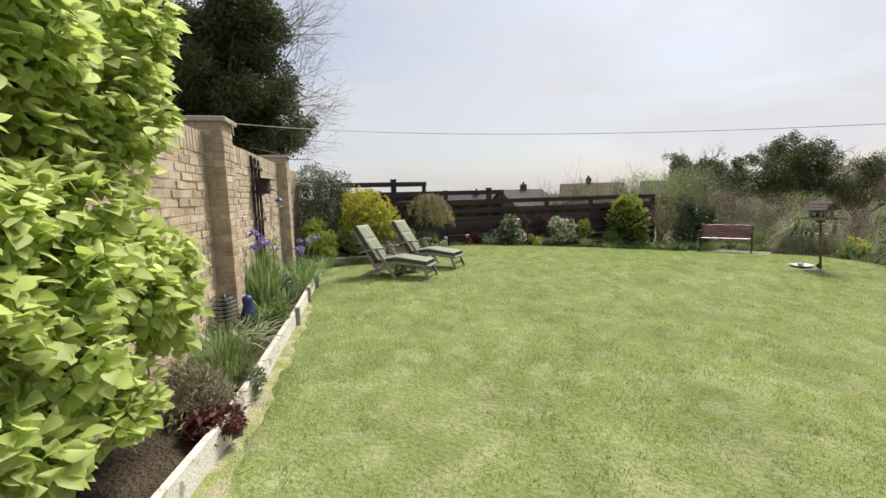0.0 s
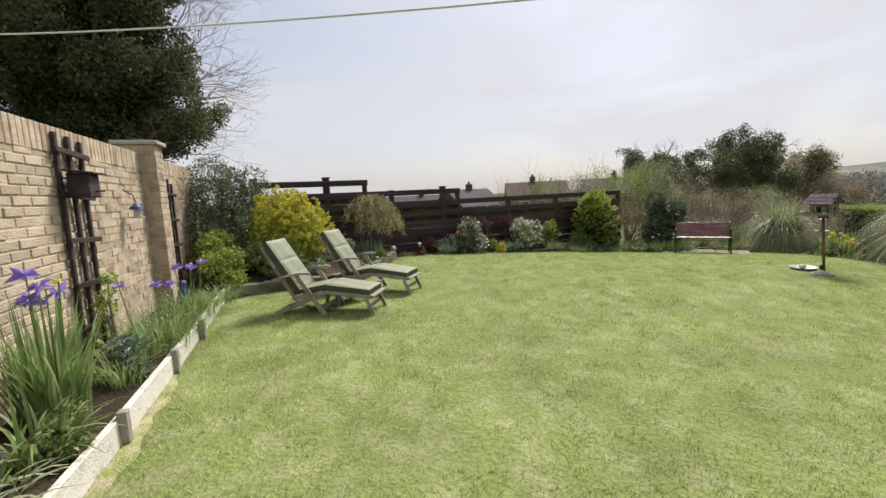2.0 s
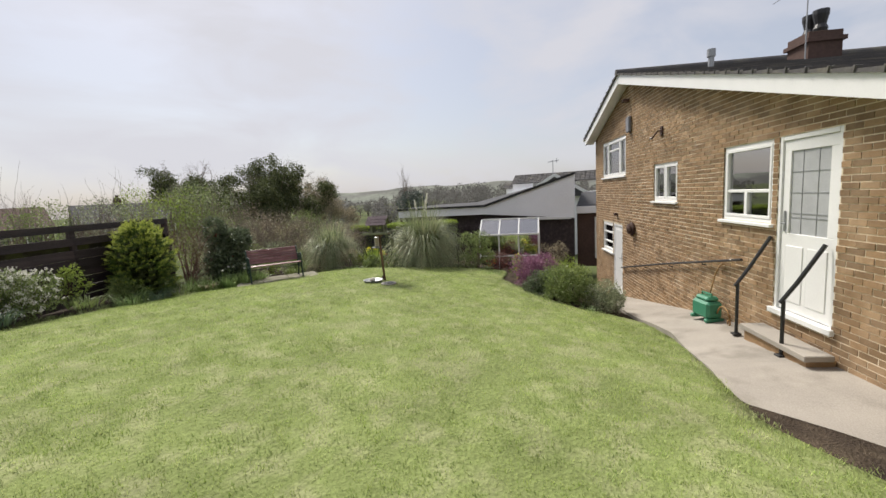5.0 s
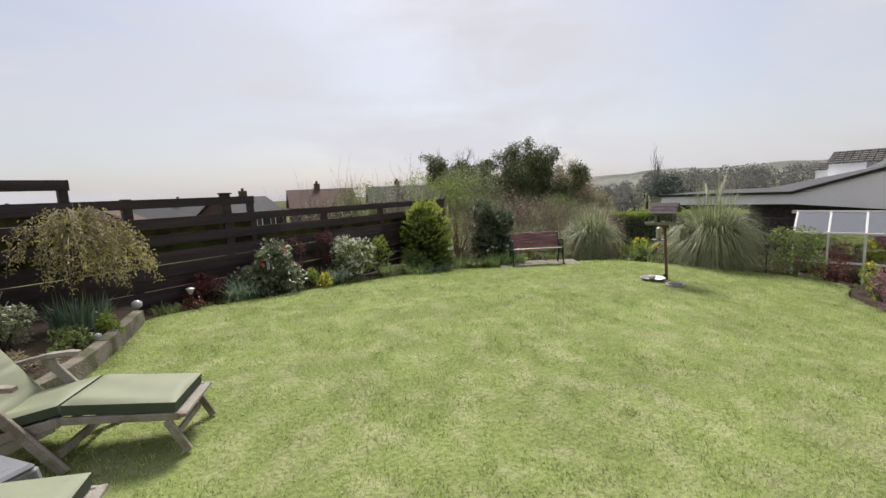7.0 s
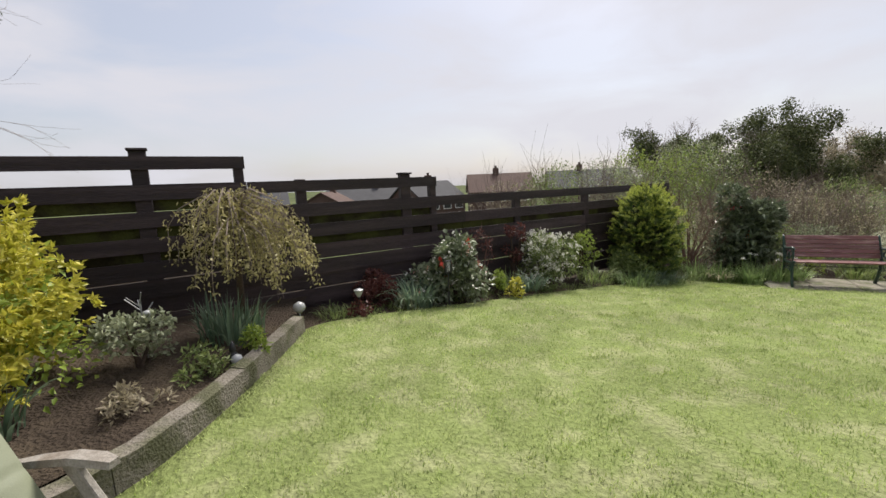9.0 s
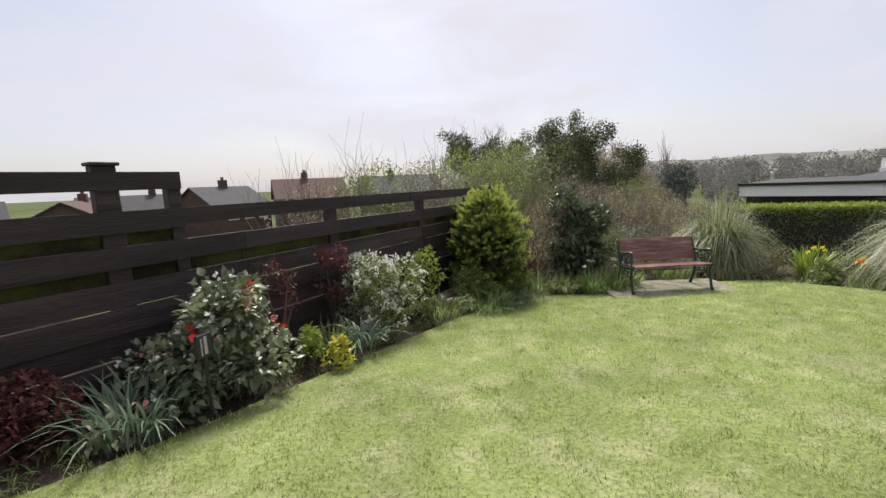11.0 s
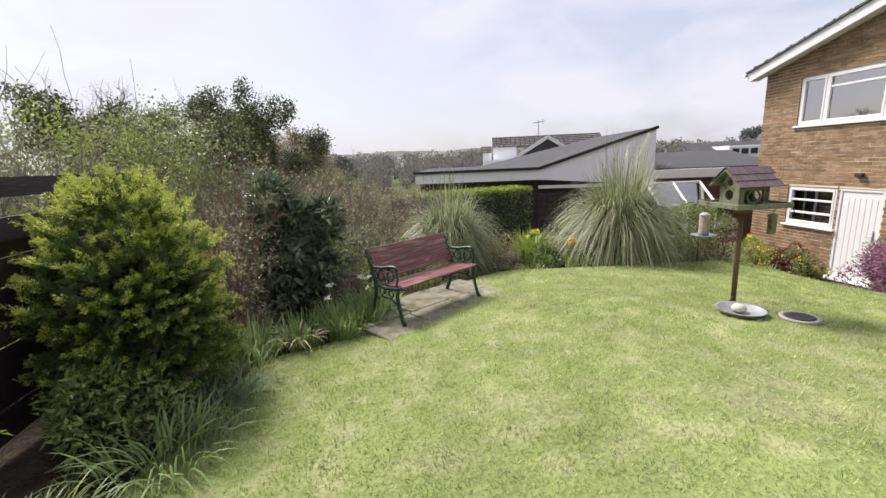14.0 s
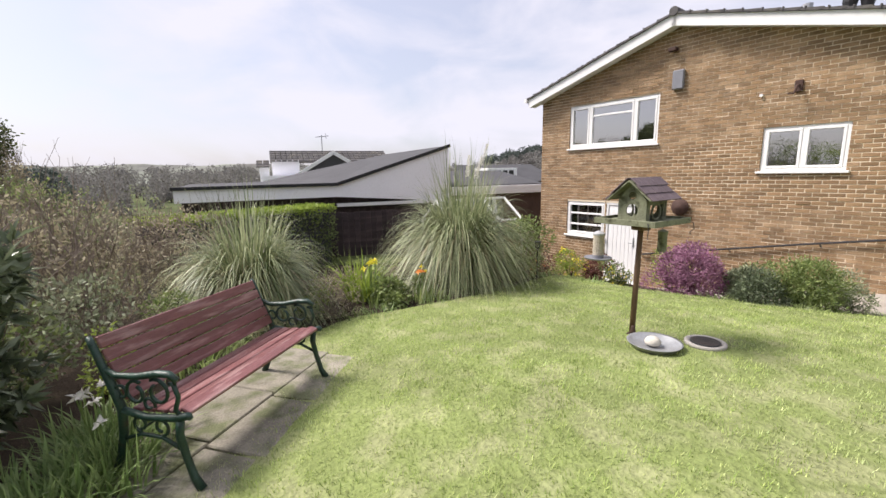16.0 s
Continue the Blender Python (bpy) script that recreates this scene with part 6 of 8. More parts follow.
REACH = np.array([-0.62, -0.50, -0.22, 0.05, 0.42, 0.78, 0.84, 0.36, 0.30, 0.52, 0.72, 0.72])
lb = []
for k in range(100):
    zz = rng.uniform(0.25, 2.45)
    rad = rng.uniform(0.09, 0.20)
    yy = rng.uniform(-1.3, max(-0.6, float(np.interp(zz, SILL, REACH)) - rad * 0.6))
    lb.append((rng.uniform(-0.08, 0.16) + (0.10 if zz < 1.1 and yy < 0.0 else 0.0), yy, zz, rad))
p, d = lobes_points(lb, 16000, 0.3)
extra = np.array([tuple(t) for t in tips if t.z < 2.6])
p = np.concatenate([p, np.repeat(extra, 6, 0) + rng.normal(0, 0.04, (6 * len(extra), 3))])
d = np.concatenate([d, rng.normal(0, 1, (6 * len(extra), 3))])
keep = (p[:, 2] > 0.05) & (p[:, 0] < 0.42) & (p[:, 1] < np.interp(p[:, 2], SILL, REACH) + rng.normal(0, 0.05, len(p)))
p, d = p[keep], d[keep]
mesh_part("foliage", ovate_leaves("foliage", p, d + np.array([0.5, -0.35, 0.25]), 0.080, 0.064, "lime_leaf"), cl)

# bed below the brick wall
shrub(-1.56, 2.62, 0.12, 0.28, 0.32, "brown_leaf", 1500, 0.05, 0.012, "wispy brown-green heather clump in the wall bed", lobes=7, stems=12, stem_mat="twig")
shrub(-1.40, 2.36, 0.10, 0.17, 0.15, "red_leaf", 420, 0.05, 0.035, "low dark red leafy plant behind the white edging", lobes=6)
shrub(-1.46, 3.0, 0.10, 0.15, 0.14, "grey_leaf", 240, 0.05, 0.02, "low grey-green plant behind the white edging", lobes=5)
strap_clump(-2.20, 4.95, 0.15, 0.18, 190, 0.92, 0.022, "iris_blade", "tall iris clump with violet flowers and pale throats", 0.22, "iris", "iris", flowers=(("purple_petal", 5, 0.90, 0.085, 8), ("yellow_petal", 2, 0.84, 0.04, 5)), rise=1.0)
strap_clump(-1.66, 3.02, 0.12, 0.16, 240, 0.62, 0.010, "mid_green", "tuft of long thin dark green grass leaning over the edging", 0.5)
strap_clump(-1.80, 3.22, 0.12, 0.14, 150, 0.66, 0.009, "iris_blade", "upright thin grassy leaves by the wall", 0.35)
strap_clump(-1.95, 4.45, 0.14, 0.14, 70, 0.55, 0.022, "iris_blade", "arching green strap leaves in the wall bed", 0.6)
strap_clump(-2.1, 4.15, 0.14, 0.14, 40, 0.36, 0.035, "grey_leaf", "grey-leaved clump at the foot of the pier", 0.6)
shrub(-2.15, 4.0, 0.14, 0.25, 0.4, "brown_leaf", 420, 0.045, 0.02, "dry brown-leaved plant at the pier foot", stems=8, stem_mat="twig")
for x, y in ((-1.86, 3.72), (-2.0, 3.55), (-1.92, 4.1), (-2.05, 3.85)):
    strap_clump(x, y, 0.13, 0.13, 55, 0.42, 0.036, "grey_leaf", "pale grey-green strap leaves behind the white edging", 0.65)
shrub(-1.9, 4.55, 0.13, 0.16, 0.28, "mid_green", 500, 0.05, 0.02, "low leafy green plants behind the white edging", lobes=7)
strap_clump(-2.15, 5.55, 0.14, 0.16, 120, 0.5, 0.014, "iris_blade", "grassy leaves leaning over the white edging", 0.6)
strap_clump(-2.28, 6.1, 0.14, 0.16, 110, 0.42, 0.012, "mid_green", "grassy leaves leaning over the white edging", 0.75)
strap_clump(-2.32, 6.9, 0.14, 0.22, 140, 0.42, 0.012, "iris_blade", "grassy leaves leaning over the white edging", 0.75)
strap_clump(-2.32, 6.4, 0.15, 0.28, 230, 0.62, 0.012, "iris_blade", "grassy clump with violet irises beside the trellis", 0.45, "iris", "iris", flowers=(("purple_petal", 3, 0.64, 0.08, 8),))
strap_clump(-2.5, 7.5, 0.15, 0.28, 220, 0.55, 0.012, "iris_blade", "grassy iris clump near the far pier", 0.5, "iris", "iris", flowers=(("purple_petal", 3, 0.62, 0.08, 8),))
shrub(-2.15, 5.75, 0.15, 0.22, 0.3, "blue_green", 380, 0.05, 0.02, "low blue-green plant with violet flowers", lobes=6, flowers=(("purple_petal", 8, 0.045, 5),))
shrub(-2.45, 6.0, 0.2, 0.16, 1.05, "yellow_green", 160, 0.045, 0.03, "thin leggy climber rising by the trellis", lobes=8, stems=5, stem_mat="twig", low=0.1)
strap_clump(-2.42, 8.15, 0.15, 0.24, 190, 0.42, 0.010, "iris_blade", "fine grassy tuft leaning over the white edging", 0.7)
shrub(-2.72, 9.15, 0.2, 0.42, 0.55, "yellow_green", 2400, 0.06, 0.028, "rounded yellow-green shrub at the end of the bed", lobes=14)
shrub(-2.95, 9.55, 0.3, 0.38, 0.85, "yellow_green", 1800, 0.06, 0.028, "upright yellow-green shrub at the end of the wall", lobes=12)
shrub(-2.98, 10.45, 0.2, 0.80, 2.25, "dark_green", 15000, 0.055, 0.030, "tall dense dark green shrub at the end of the wall", lobes=40, stems=9, twigs=16)
shrub(-2.05, 9.65, 0.22, 0.5, 0.62, "mid_green", 2000, 0.05, 0.026, "mid-green rounded shrub behind the chairs", lobes=12)

# raised corner bed
shrub(-1.86, 10.36, 0.3, 0.80, 1.38, "yellow_leaf", 2300, 0.058, 0.030, "large golden yellow evergreen shrub in the raised bed", lobes=46, stems=9, low=0.2, category="shrub", shell=0.45, rosette=9)
shrub(-1.88, 10.36, 0.25, 0.72, 1.1, "yellow_green", 4200, 0.06, 0.034, "older green foliage inside the golden shrub", lobes=26, stems=3, low=0.1)
shrub(-2.25, 9.85, 0.22, 0.40, 0.55, "yellow_leaf", 1000, 0.055, 0.032, "low golden shrub growth beside the larger one", lobes=10)
shrub(-1.75, 9.45, 0.22, 0.26, 0.36, "mid_green", 300, 0.17, 0.055, "broad soft green leaves spilling over the edging", lobes=7, low=0.2)
shrub(-1.30, 9.55, 0.22, 0.20, 0.22, "grey_leaf", 260, 0.05, 0.03, "pale variegated leaves over the edging", lobes=6, flowers=(("white_petal", 16, 0.03, 2),))
strap_clump(-1.35, 9.95, 0.25, 0.15, 40, 0.5, 0.03, "blue_green", "upright grey-green leaves behind the chair", 0.3)
shrub(-0.95, 10.75, 0.26, 0.28, 0.5, "grey_leaf", 700, 0.045, 0.028, "pale variegated shrub in the raised bed", lobes=9)
strap_clump(-0.42, 11.25, 0.26, 0.26, 170, 0.46, 0.022, "blue_green", "upright blue-grey daffodil leaves under the weeping tree", 0.25)
shrub(-0.45, 10.55, 0.23, 0.22, 0.16, "mid_green", 420, 0.05, 0.016, "sparse low green plants in bare soil", lobes=8)
shrub(-0.75, 10.1, 0.22, 0.22, 0.14, "brown_leaf", 300, 0.05, 0.02, "dead leaves and stalks on the soil", lobes=8)
shrub(-0.15, 10.95, 0.22, 0.14, 0.18, "yellow_green", 260, 0.05, 0.02, "small tuft of green leaves by the edging", lobes=5)
wt = plant("weeping_tree", -0.42, 11.62, 0.25, "small weeping tree with drooping bronze-green sprays", "tree")
g, rnd = Geo(), random.Random(9)
g.tube([(0, 0, -0.1), (0.02, 0.01, 0.5), (-0.02, 0.03, 1.05)], [0.035, 0.03, 0.024], 8)
part("trunk", g, "bark", wt, smooth=True)
g, pts = Geo(), []
for k in range(90):
    a, r = rnd.gauss(0.6, 1.5), rnd.uniform(0.2, 0.8)
    top = 1.16 + rnd.uniform(-0.2, 0.16)
    arc = [(0, 0, 1.0), (0.35 * r * math.cos(a), 0.35 * r * math.sin(a), top), (0.8 * r * math.cos(a), 0.8 * r * math.sin(a), top - 0.12), (r * math.cos(a), r * math.sin(a), top - 0.26 - rnd.random() * 0.15), (1.05 * r * math.cos(a), 1.05 * r * math.sin(a), top - 0.40 - 0.30 * rnd.random())]
    g.tube(arc, [0.012, 0.008, 0.005, 0.003, 0.002], 4, cap=False)
    for i in range(1, 5):
        for q in range(19):
            t_ = rnd.random()
            pts.append(Vector(arc[i - 1]).lerp(Vector(arc[i]), t_) + Vector((rnd.gauss(0, 0.03), rnd.gauss(0, 0.03), rnd.gauss(0, 0.03))))
part("branches", g, "twig", wt, tidy=False)
pts = np.array([tuple(p) for p in pts if p.z > 0.35])
mesh_part("foliage", leaves_mesh("foliage", pts, np.tile([0, 0, -0.7], (len(pts), 1)), 0.045, 0.018, "bronze_leaf", jitter=0.9), wt)

# bed along the fence
strap_clump(0.45, 12.3, 0.02, 0.22, 120, 0.26, 0.012, "mid_green", "low tufts of green leaves by the fence bed corner", 0.6)
shrub(0.90, 12.72, 0.0, 0.32, 0.56, "red_leaf", 950, 0.05, 0.03, "dark red-leaved shrub in front of the fence", lobes=9)
strap_clump(1.45, 12.58, 0.0, 0.26, 140, 0.56, 0.022, "blue_green", "arching strap leaves in the fence bed", 0.55)
shrub(1.28, 12.42, 0.0, 0.12, 0.16, "grey_leaf", 90, 0.06, 0.045, "small rounded pale leaves at the lawn edge", lobes=5)
shrub(0.75, 12.15, 0.0, 0.16, 0.2, "red_leaf", 200, 0.04, 0.03, "low dark red plant at the lawn edge", lobes=5)
shrub(2.08, 12.94, -0.02, 0.54, 0.80, "camellia", 3000, 0.074, 0.046, "glossy evergreen camellia with white and coral-pink blooms by the fence", lobes=20, broad=True, flowers=(("white_petal", 190, 0.045, 3), ("pink_petal", 44, 0.042, 8), ("red_petal", 14, 0.055, 10)))
shrub(2.62, 13.35, 0.0, 0.22, 0.95, "red_leaf", 260, 0.035, 0.02, "thin dark red-stemmed shrub against the fence", lobes=9, stems=9, stem_mat="red_twig", twigs=4)
shrub(2.72, 12.98, -0.03, 0.16, 0.3, "yellow_green", 380, 0.04, 0.02, "small yellow-green plant at the lawn edge", lobes=6)
strap_clump(3.0, 13.12, -0.05, 0.2, 130, 0.36, 0.012, "mid_green", "grassy green leaves between the flowering shrubs", 0.5)
shrub(3.86, 13.52, -0.12, 0.46, 0.80, "mid_green", 3400, 0.045, 0.02, "rounded shrub covered in small white flowers", lobes=20, flowers=(("white_petal", 520, 0.033, 7),))
shrub(3.28, 13.62, 0.0, 0.2, 0.98, "red_leaf", 330, 0.05, 0.03, "leggy red-leaved rose against the fence", lobes=8, stems=7, stem_mat="bark", low=0.35)
shrub(4.72, 13.95, -0.1, 0.34, 0.72, "yellow_green", 700, 0.05, 0.024, "yellow-edged shrub between white blooms and conifer", lobes=11, stems=8)
strap_clump(4.65, 13.42, -0.15, 0.28, 170, 0.34, 0.012, "mid_green", "tufts of green leaves at the lawn edge", 0.6)
strap_clump(3.25, 12.98, -0.06, 0.2, 90, 0.45, 0.020, "blue_green", "arching blue-green leaves at the lawn edge", 0.7)
shrub(2.95, 12.75, -0.05, 0.15, 0.2, "yellow_leaf", 160, 0.05, 0.03, "small golden plant at the lawn edge", lobes=5)
for k in range(34):
    x = 0.5 + 0.178 * k
    yy = 12.25 + 0.30 * (x - 0.5) + rng.uniform(-0.08, 0.25)
    strap_clump(x, yy, lz(x, yy) - 0.02, rng.uniform(0.08, 0.2), 45, rng.uniform(0.10, 0.2), 0.010, "mid_green", "low weeds and grass tufts along the lawn edge", 0.7, "grass_tuft", "grass")

for x, y in ((5.6, 13.6), (6.9, 13.85), (7.4, 13.7), (9.0, 13.1), (9.6, 12.5), (10.1, 12.0), (10.3, 11.3), (10.4, 10.2), (10.55, 9.5), (10.8, 8.9), (11.2, 8.3), (11.6, 7.6), (10.2, 11.0), (10.9, 7.2), (9.4, 6.2), (8.6, 5.6), (8.15, 4.6)):
    strap_clump(x, y, lz(x, y) - 0.03, 0.2, 80, 0.20, 0.011, "mid_green" if rng.random() < 0.6 else "iris_blade", "low weeds and grass tufts along the lawn edge", 0.65, "grass_tuft", "grass")
shrub(10.15, 12.35, -0.45, 0.35, 0.4, "straw", 500, 0.09, 0.012, "matted straw and grass at the pampas foot", lobes=9, stems=4)
shrub(10.9, 10.2, -0.55, 0.3, 0.42, "mid_green", 600, 0.06, 0.026, "leafy green perennials in the east bed", lobes=9)
shrub(11.0, 11.75, -0.6, 0.4, 0.55, "yellow_green", 800, 0.07, 0.022, "yellow-green leafy growth between the pampas clumps", lobes=10)

# the conifer: fans of scaly sprays
cn = plant("conifer", 6.34, 14.30, -0.42, "dense rounded green conifer with golden-green tips", "conifer")
part("trunk", Geo().tube([(0, 0, -0.1), (0, 0, 1.3)], [0.07, 0.02], 8), "bark", cn)


def sprays(count, fingers, length, needles):
    """Fanned branch ends all round the bush; each finger is a plump brush of short needles with a fresh tip."""
    k = np.arange(count)
    zc = 0.05 + 1.60 * ((k + 0.5) / count) ** 0.95
    a_ = 2.39996 * k + rng.normal(0, 0.35, count)
    rr = 0.54 * np.sqrt(np.maximum(0.02, 1 - ((zc - 0.56) / 1.10) ** 2)) * rng.uniform(0.66, 1.08, count)
    out = unit(np.c_[np.cos(a_), np.sin(a_), 0.15 + 1.1 * (zc / 1.65) ** 2] + rng.normal(0, 0.15, (count, 3)))
    side = unit(np.c_[-np.sin(a_), np.cos(a_), rng.normal(0, 0.25, count)])
    root = np.c_[rr * np.cos(a_), rr * np.sin(a_), zc]
    j = np.repeat(k, fingers)
    fan = np.tile(np.linspace(-0.6, 0.6, fingers), count) + rng.normal(0, 0.15, len(j))
    way = unit(out[j] + side[j] * fan[:, None] + rng.normal(0, 0.12, (len(j), 3)))
    start = root[j] + side[j] * (fan * 0.07)[:, None]
    ln = length * rng.uniform(0.65, 1.25, len(j)) * (1.15 - 0.45 * np.abs(fan))
    i = np.repeat(np.arange(len(j)), needles)
    u = rng.random(len(i))
    off = unit(np.cross(way[i], rng.normal(size=(len(i), 3))))
    p = start[i] + way[i] * (ln[i] * u)[:, None] + off * (0.026 * (1 - 0.75 * u) * rng.random(len(i)))[:, None]
    d = off + way[i] * 0.9
    tip = (u > 0.97 - 0.36 * np.clip(p[:, 2] / 1.3, 0, 1) + rng.normal(0, 0.08, len(u))) & (p[:, 2] > 0.25)
    old = ~tip & (p[:, 2] > 0.02)
    mesh_part("foliage", small_leaves("foliage", p[old], d[old], 0.026, 0.008, "conifer", jitter=0.25), cn)
    mesh_part("fresh_growth", small_leaves("fresh_growth", p[tip], d[tip], 0.025, 0.007, "conifer_tip", jitter=0.25), cn, "fresh golden-green shoot tips")


sprays(270, 5, 0.20, 120)
# Dark ivy-coloured fill stands in for the shade deep in the conifer.
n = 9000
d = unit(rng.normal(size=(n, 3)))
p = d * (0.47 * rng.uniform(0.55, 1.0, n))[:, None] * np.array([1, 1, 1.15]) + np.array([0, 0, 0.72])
mesh_part("inner_shade_fill", small_leaves("inner_shade_fill", p[p[:, 2] > 0], d[p[:, 2] > 0], 0.12, 0.06, "ivy_dark"), cn, "inner sprays darkened to stand for shade")
strap_clump(6.0, 13.62, -0.38, 0.35, 200, 0.42, 0.014, "blue_green", "dark spiky leaves at the foot of the conifer", 0.6)
shrub(5.75, 13.95, -0.35, 0.42, 0.5, "mid_green", 1500, 0.06, 0.024, "soft green growth at the foot of the conifer", lobes=12)
strap_clump(5.5, 13.5, -0.32, 0.3, 130, 0.42, 0.016, "iris_blade", "arching green leaves at the foot of the conifer", 0.7)
strap_clump(6.6, 13.7, -0.40, 0.3, 120, 0.32, 0.014, "mid_green", "low leaves at the foot of the conifer", 0.7)

# corner behind the bench
shrub(8.50, 14.08, -0.45, 0.62, 1.92, "dark_green", 1100, 0.13, 0.042, "tall dark evergreen shrub with red new growth at its top", lobes=30, stems=9, flowers=(("red_petal", 5, 0.07, 9),), twigs=6, rosette=8, shell=0.35)
shrub(7.55, 14.5, -0.45, 0.62, 1.75, "brown_leaf", 900, 0.05, 0.018, "twiggy red-brown shrub behind the daffodils", lobes=15, stems=22, stem_mat="red_twig", twigs=46)
for x, y, nfl in ((7.55, 13.62, 0), (7.95, 13.42, 1), (8.28, 13.18, 2), (7.25, 13.95, 0), (8.55, 13.25, 1), (7.72, 13.22, 1), (8.02, 13.02, 2), (7.9, 13.25, 1), (8.3, 13.0, 2)):
    strap_clump(x, y, lz(x, y) - 0.03, 0.22, 170, 0.52, 0.021, "iris_blade", "daffodil clump with strap leaves" + (" and pale flowers" if nfl else ", not in flower"), 0.35, "daffodil", "daffodil", flowers=(("white_petal", nfl, 0.52, 0.048, 7),) if nfl else None)
strap_clump(7.35, 13.55, -0.4, 0.15, 40, 0.30, 0.02, "straw", "withered straw-coloured leaves on the soil", 0.9)
shrub(9.3, 13.45, -0.45, 0.32, 0.55, "yellow_green", 420, 0.05, 0.018, "yellow-green spurge behind the bench", lobes=9, stems=12)
shrub(9.9, 13.0, -0.45, 0.36, 0.6, "mid_green", 900, 0.06, 0.02, "soft green perennial behind the bench", lobes=9, stems=12)
strap_clump(9.55, 12.75, -0.45, 0.3, 200, 0.5, 0.012, "mid_green", "grassy leaves beside the bench", 0.6)


# pampas grasses
def pampas(x, y, z, n, length, label, plumes=0):
    t = plant("pampas_grass", x, y, z, label, "pampas grass", "pampas grasses")
    a, q = rng.uniform(0, 2 * np.pi, n), 0.34 * rng.random(n) ** 0.5
    base = np.c_[q * np.cos(a), q * np.sin(a), np.zeros(n)]
    way = np.c_[np.cos(a), np.sin(a)] + rng.normal(0, 0.5, (n, 2))
    mesh_part("leaves", blades_mesh("leaves", base, way, length * rng.uniform(0.42, 1.0, n), rng.uniform(0.010, 0.021, n), np.clip(0.54 + rng.normal(0, 0.2, n), 0.12, 0.95), "pampas", 10, 1.48, 1.25), t)
    m = n // 3
    mesh_part("outer_leaves", blades_mesh("outer_leaves", base[-m:], way[-m:], length * rng.uniform(0.45, 0.75, m), rng.uniform(0.009, 0.016, m), np.clip(0.85 + rng.normal(0, 0.12, m), 0.6, 1.1), "pampas", 10, 1.15, 1.42), t)
    m = n // 4
    mesh_part("dry_leaves", blades_mesh("dry_leaves", base[:m], way[:m], length * rng.uniform(0.5, 0.98, m), rng.uniform(0.006, 0.011, m), np.clip(0.58 + rng.normal(0, 0.18, m), 0.2, 0.9), "straw", 10, 1.36, 1.27), t, "straw-coloured dry leaves")
    g, rnd = Geo(), random.Random(int(x * 10))
    for _ in range(7):
        aa = rnd.uniform(0, 6.28)
        s_ = rnd.uniform(0.1, 0.35)
        hh = length * rnd.uniform(0.85, 1.05)
        g.tube([(0, 0, 0.2), (s_ * math.cos(aa) * 0.5, s_ * math.sin(aa) * 0.5, hh * 0.6), (s_ * math.cos(aa), s_ * math.sin(aa), hh)], [0.006, 0.004, 0.0015], 4, cap=False)
        if _ < plumes:
            m_ = 260
            u_ = rng.random(m_)
            top_ = np.array([s_ * math.cos(aa), s_ * math.sin(aa), hh])
            q_ = top_ + np.c_[0.10 * u_ * math.cos(aa), 0.10 * u_ * math.sin(aa), 0.30 * u_ - 0.06] + rng.normal(0, 0.014, (m_, 3)) * (1.15 - u_)[:, None]
            mesh_part("plume", small_leaves("plume", q_, np.tile([0.3 * math.cos(aa), 0.3 * math.sin(aa), 1.0], (m_, 1)), 0.05, 0.006, "white_petal", jitter=0.35), t, "pale feathery old plume")
    tagged(part("stalk_cluster", g, "cream_stone", t, "thin dry flower stalks", tidy=False), kind="stuff")


pampas(10.85, 12.4, -0.48, 2300, 1.5, "arching pampas grass clump, green with straw tips, behind the bench")
pampas(11.35, 9.38, -0.60, 3700, 2.0, "large arching pampas grass clump, grey-green with straw tips", 3)

# east bed
strap_clump(11.1, 11.05, -0.55, 0.22, 130, 0.85, 0.045, "yellow_green", "yellow-striped sword-leaved plant between the pampas clumps", 0.35)
shrub(10.55, 10.75, -0.45, 0.3, 0.32, "mid_green", 620, 0.07, 0.035, "low leafy clump at the lawn edge", lobes=9)
strap_clump(10.75, 10.95, -0.45, 0.3, 60, 0.36, 0.03, "mid_green", "tulip clump with yellow flowers", 0.3, "tulip", "tulip", flowers=(("yellow_petal", 6, 0.52, 0.055, 6),))
strap_clump(10.55, 10.3, -0.45, 0.25, 50, 0.34, 0.03, "mid_green", "tulip clump with orange-red flowers", 0.3, "tulip", "tulip", flowers=(("orange_petal", 3, 0.44, 0.055, 6), ("yellow_petal", 2, 0.48, 0.05, 6)))
shrub(10.5, 11.5, -0.45, 0.45, 0.5, "brown_leaf", 800, 0.05, 0.015, "tangled brown-green growth at the foot of the pampas", lobes=12, stems=20, stem_mat="twig")
shrub(12.2, 10.6, -0.85, 0.5, 0.75, "mid_green", 900, 0.06, 0.025, "leafy green growth below the hedge", lobes=10)
shrub(11.82, 7.95, -0.70, 0.52, 1.30, "mid_green", 2300, 0.06, 0.034, "open green leafy shrub beside the pampas", lobes=16, stems=10, stem_mat="twig")
shrub(12.25, 7.3, -0.95, 0.42, 0.85, "red_leaf", 900, 0.05, 0.026, "reddish-leaved shrub in the east bed", lobes=12, stems=9, flowers=(("orange_petal", 10, 0.04, 4),))
shrub(11.98, 6.70, -0.95, 0.40, 0.62, "yellow_green", 1000, 0.05, 0.025, "leafy clump with bright yellow flowers", lobes=12, flowers=(("yellow_petal", 60, 0.04, 5),))
shrub(11.6, 6.5, -0.95, 0.3, 0.5, "red_leaf", 600, 0.045, 0.022, "low red-tinged plant beside the heather", lobes=8)
shrub(10.05, 5.88, -0.82, 0.66, 0.78, "heather_petal", 9000, 0.05, 0.022, "mound of purple-pink flowering heather", lobes=22, category="heather", small=True)
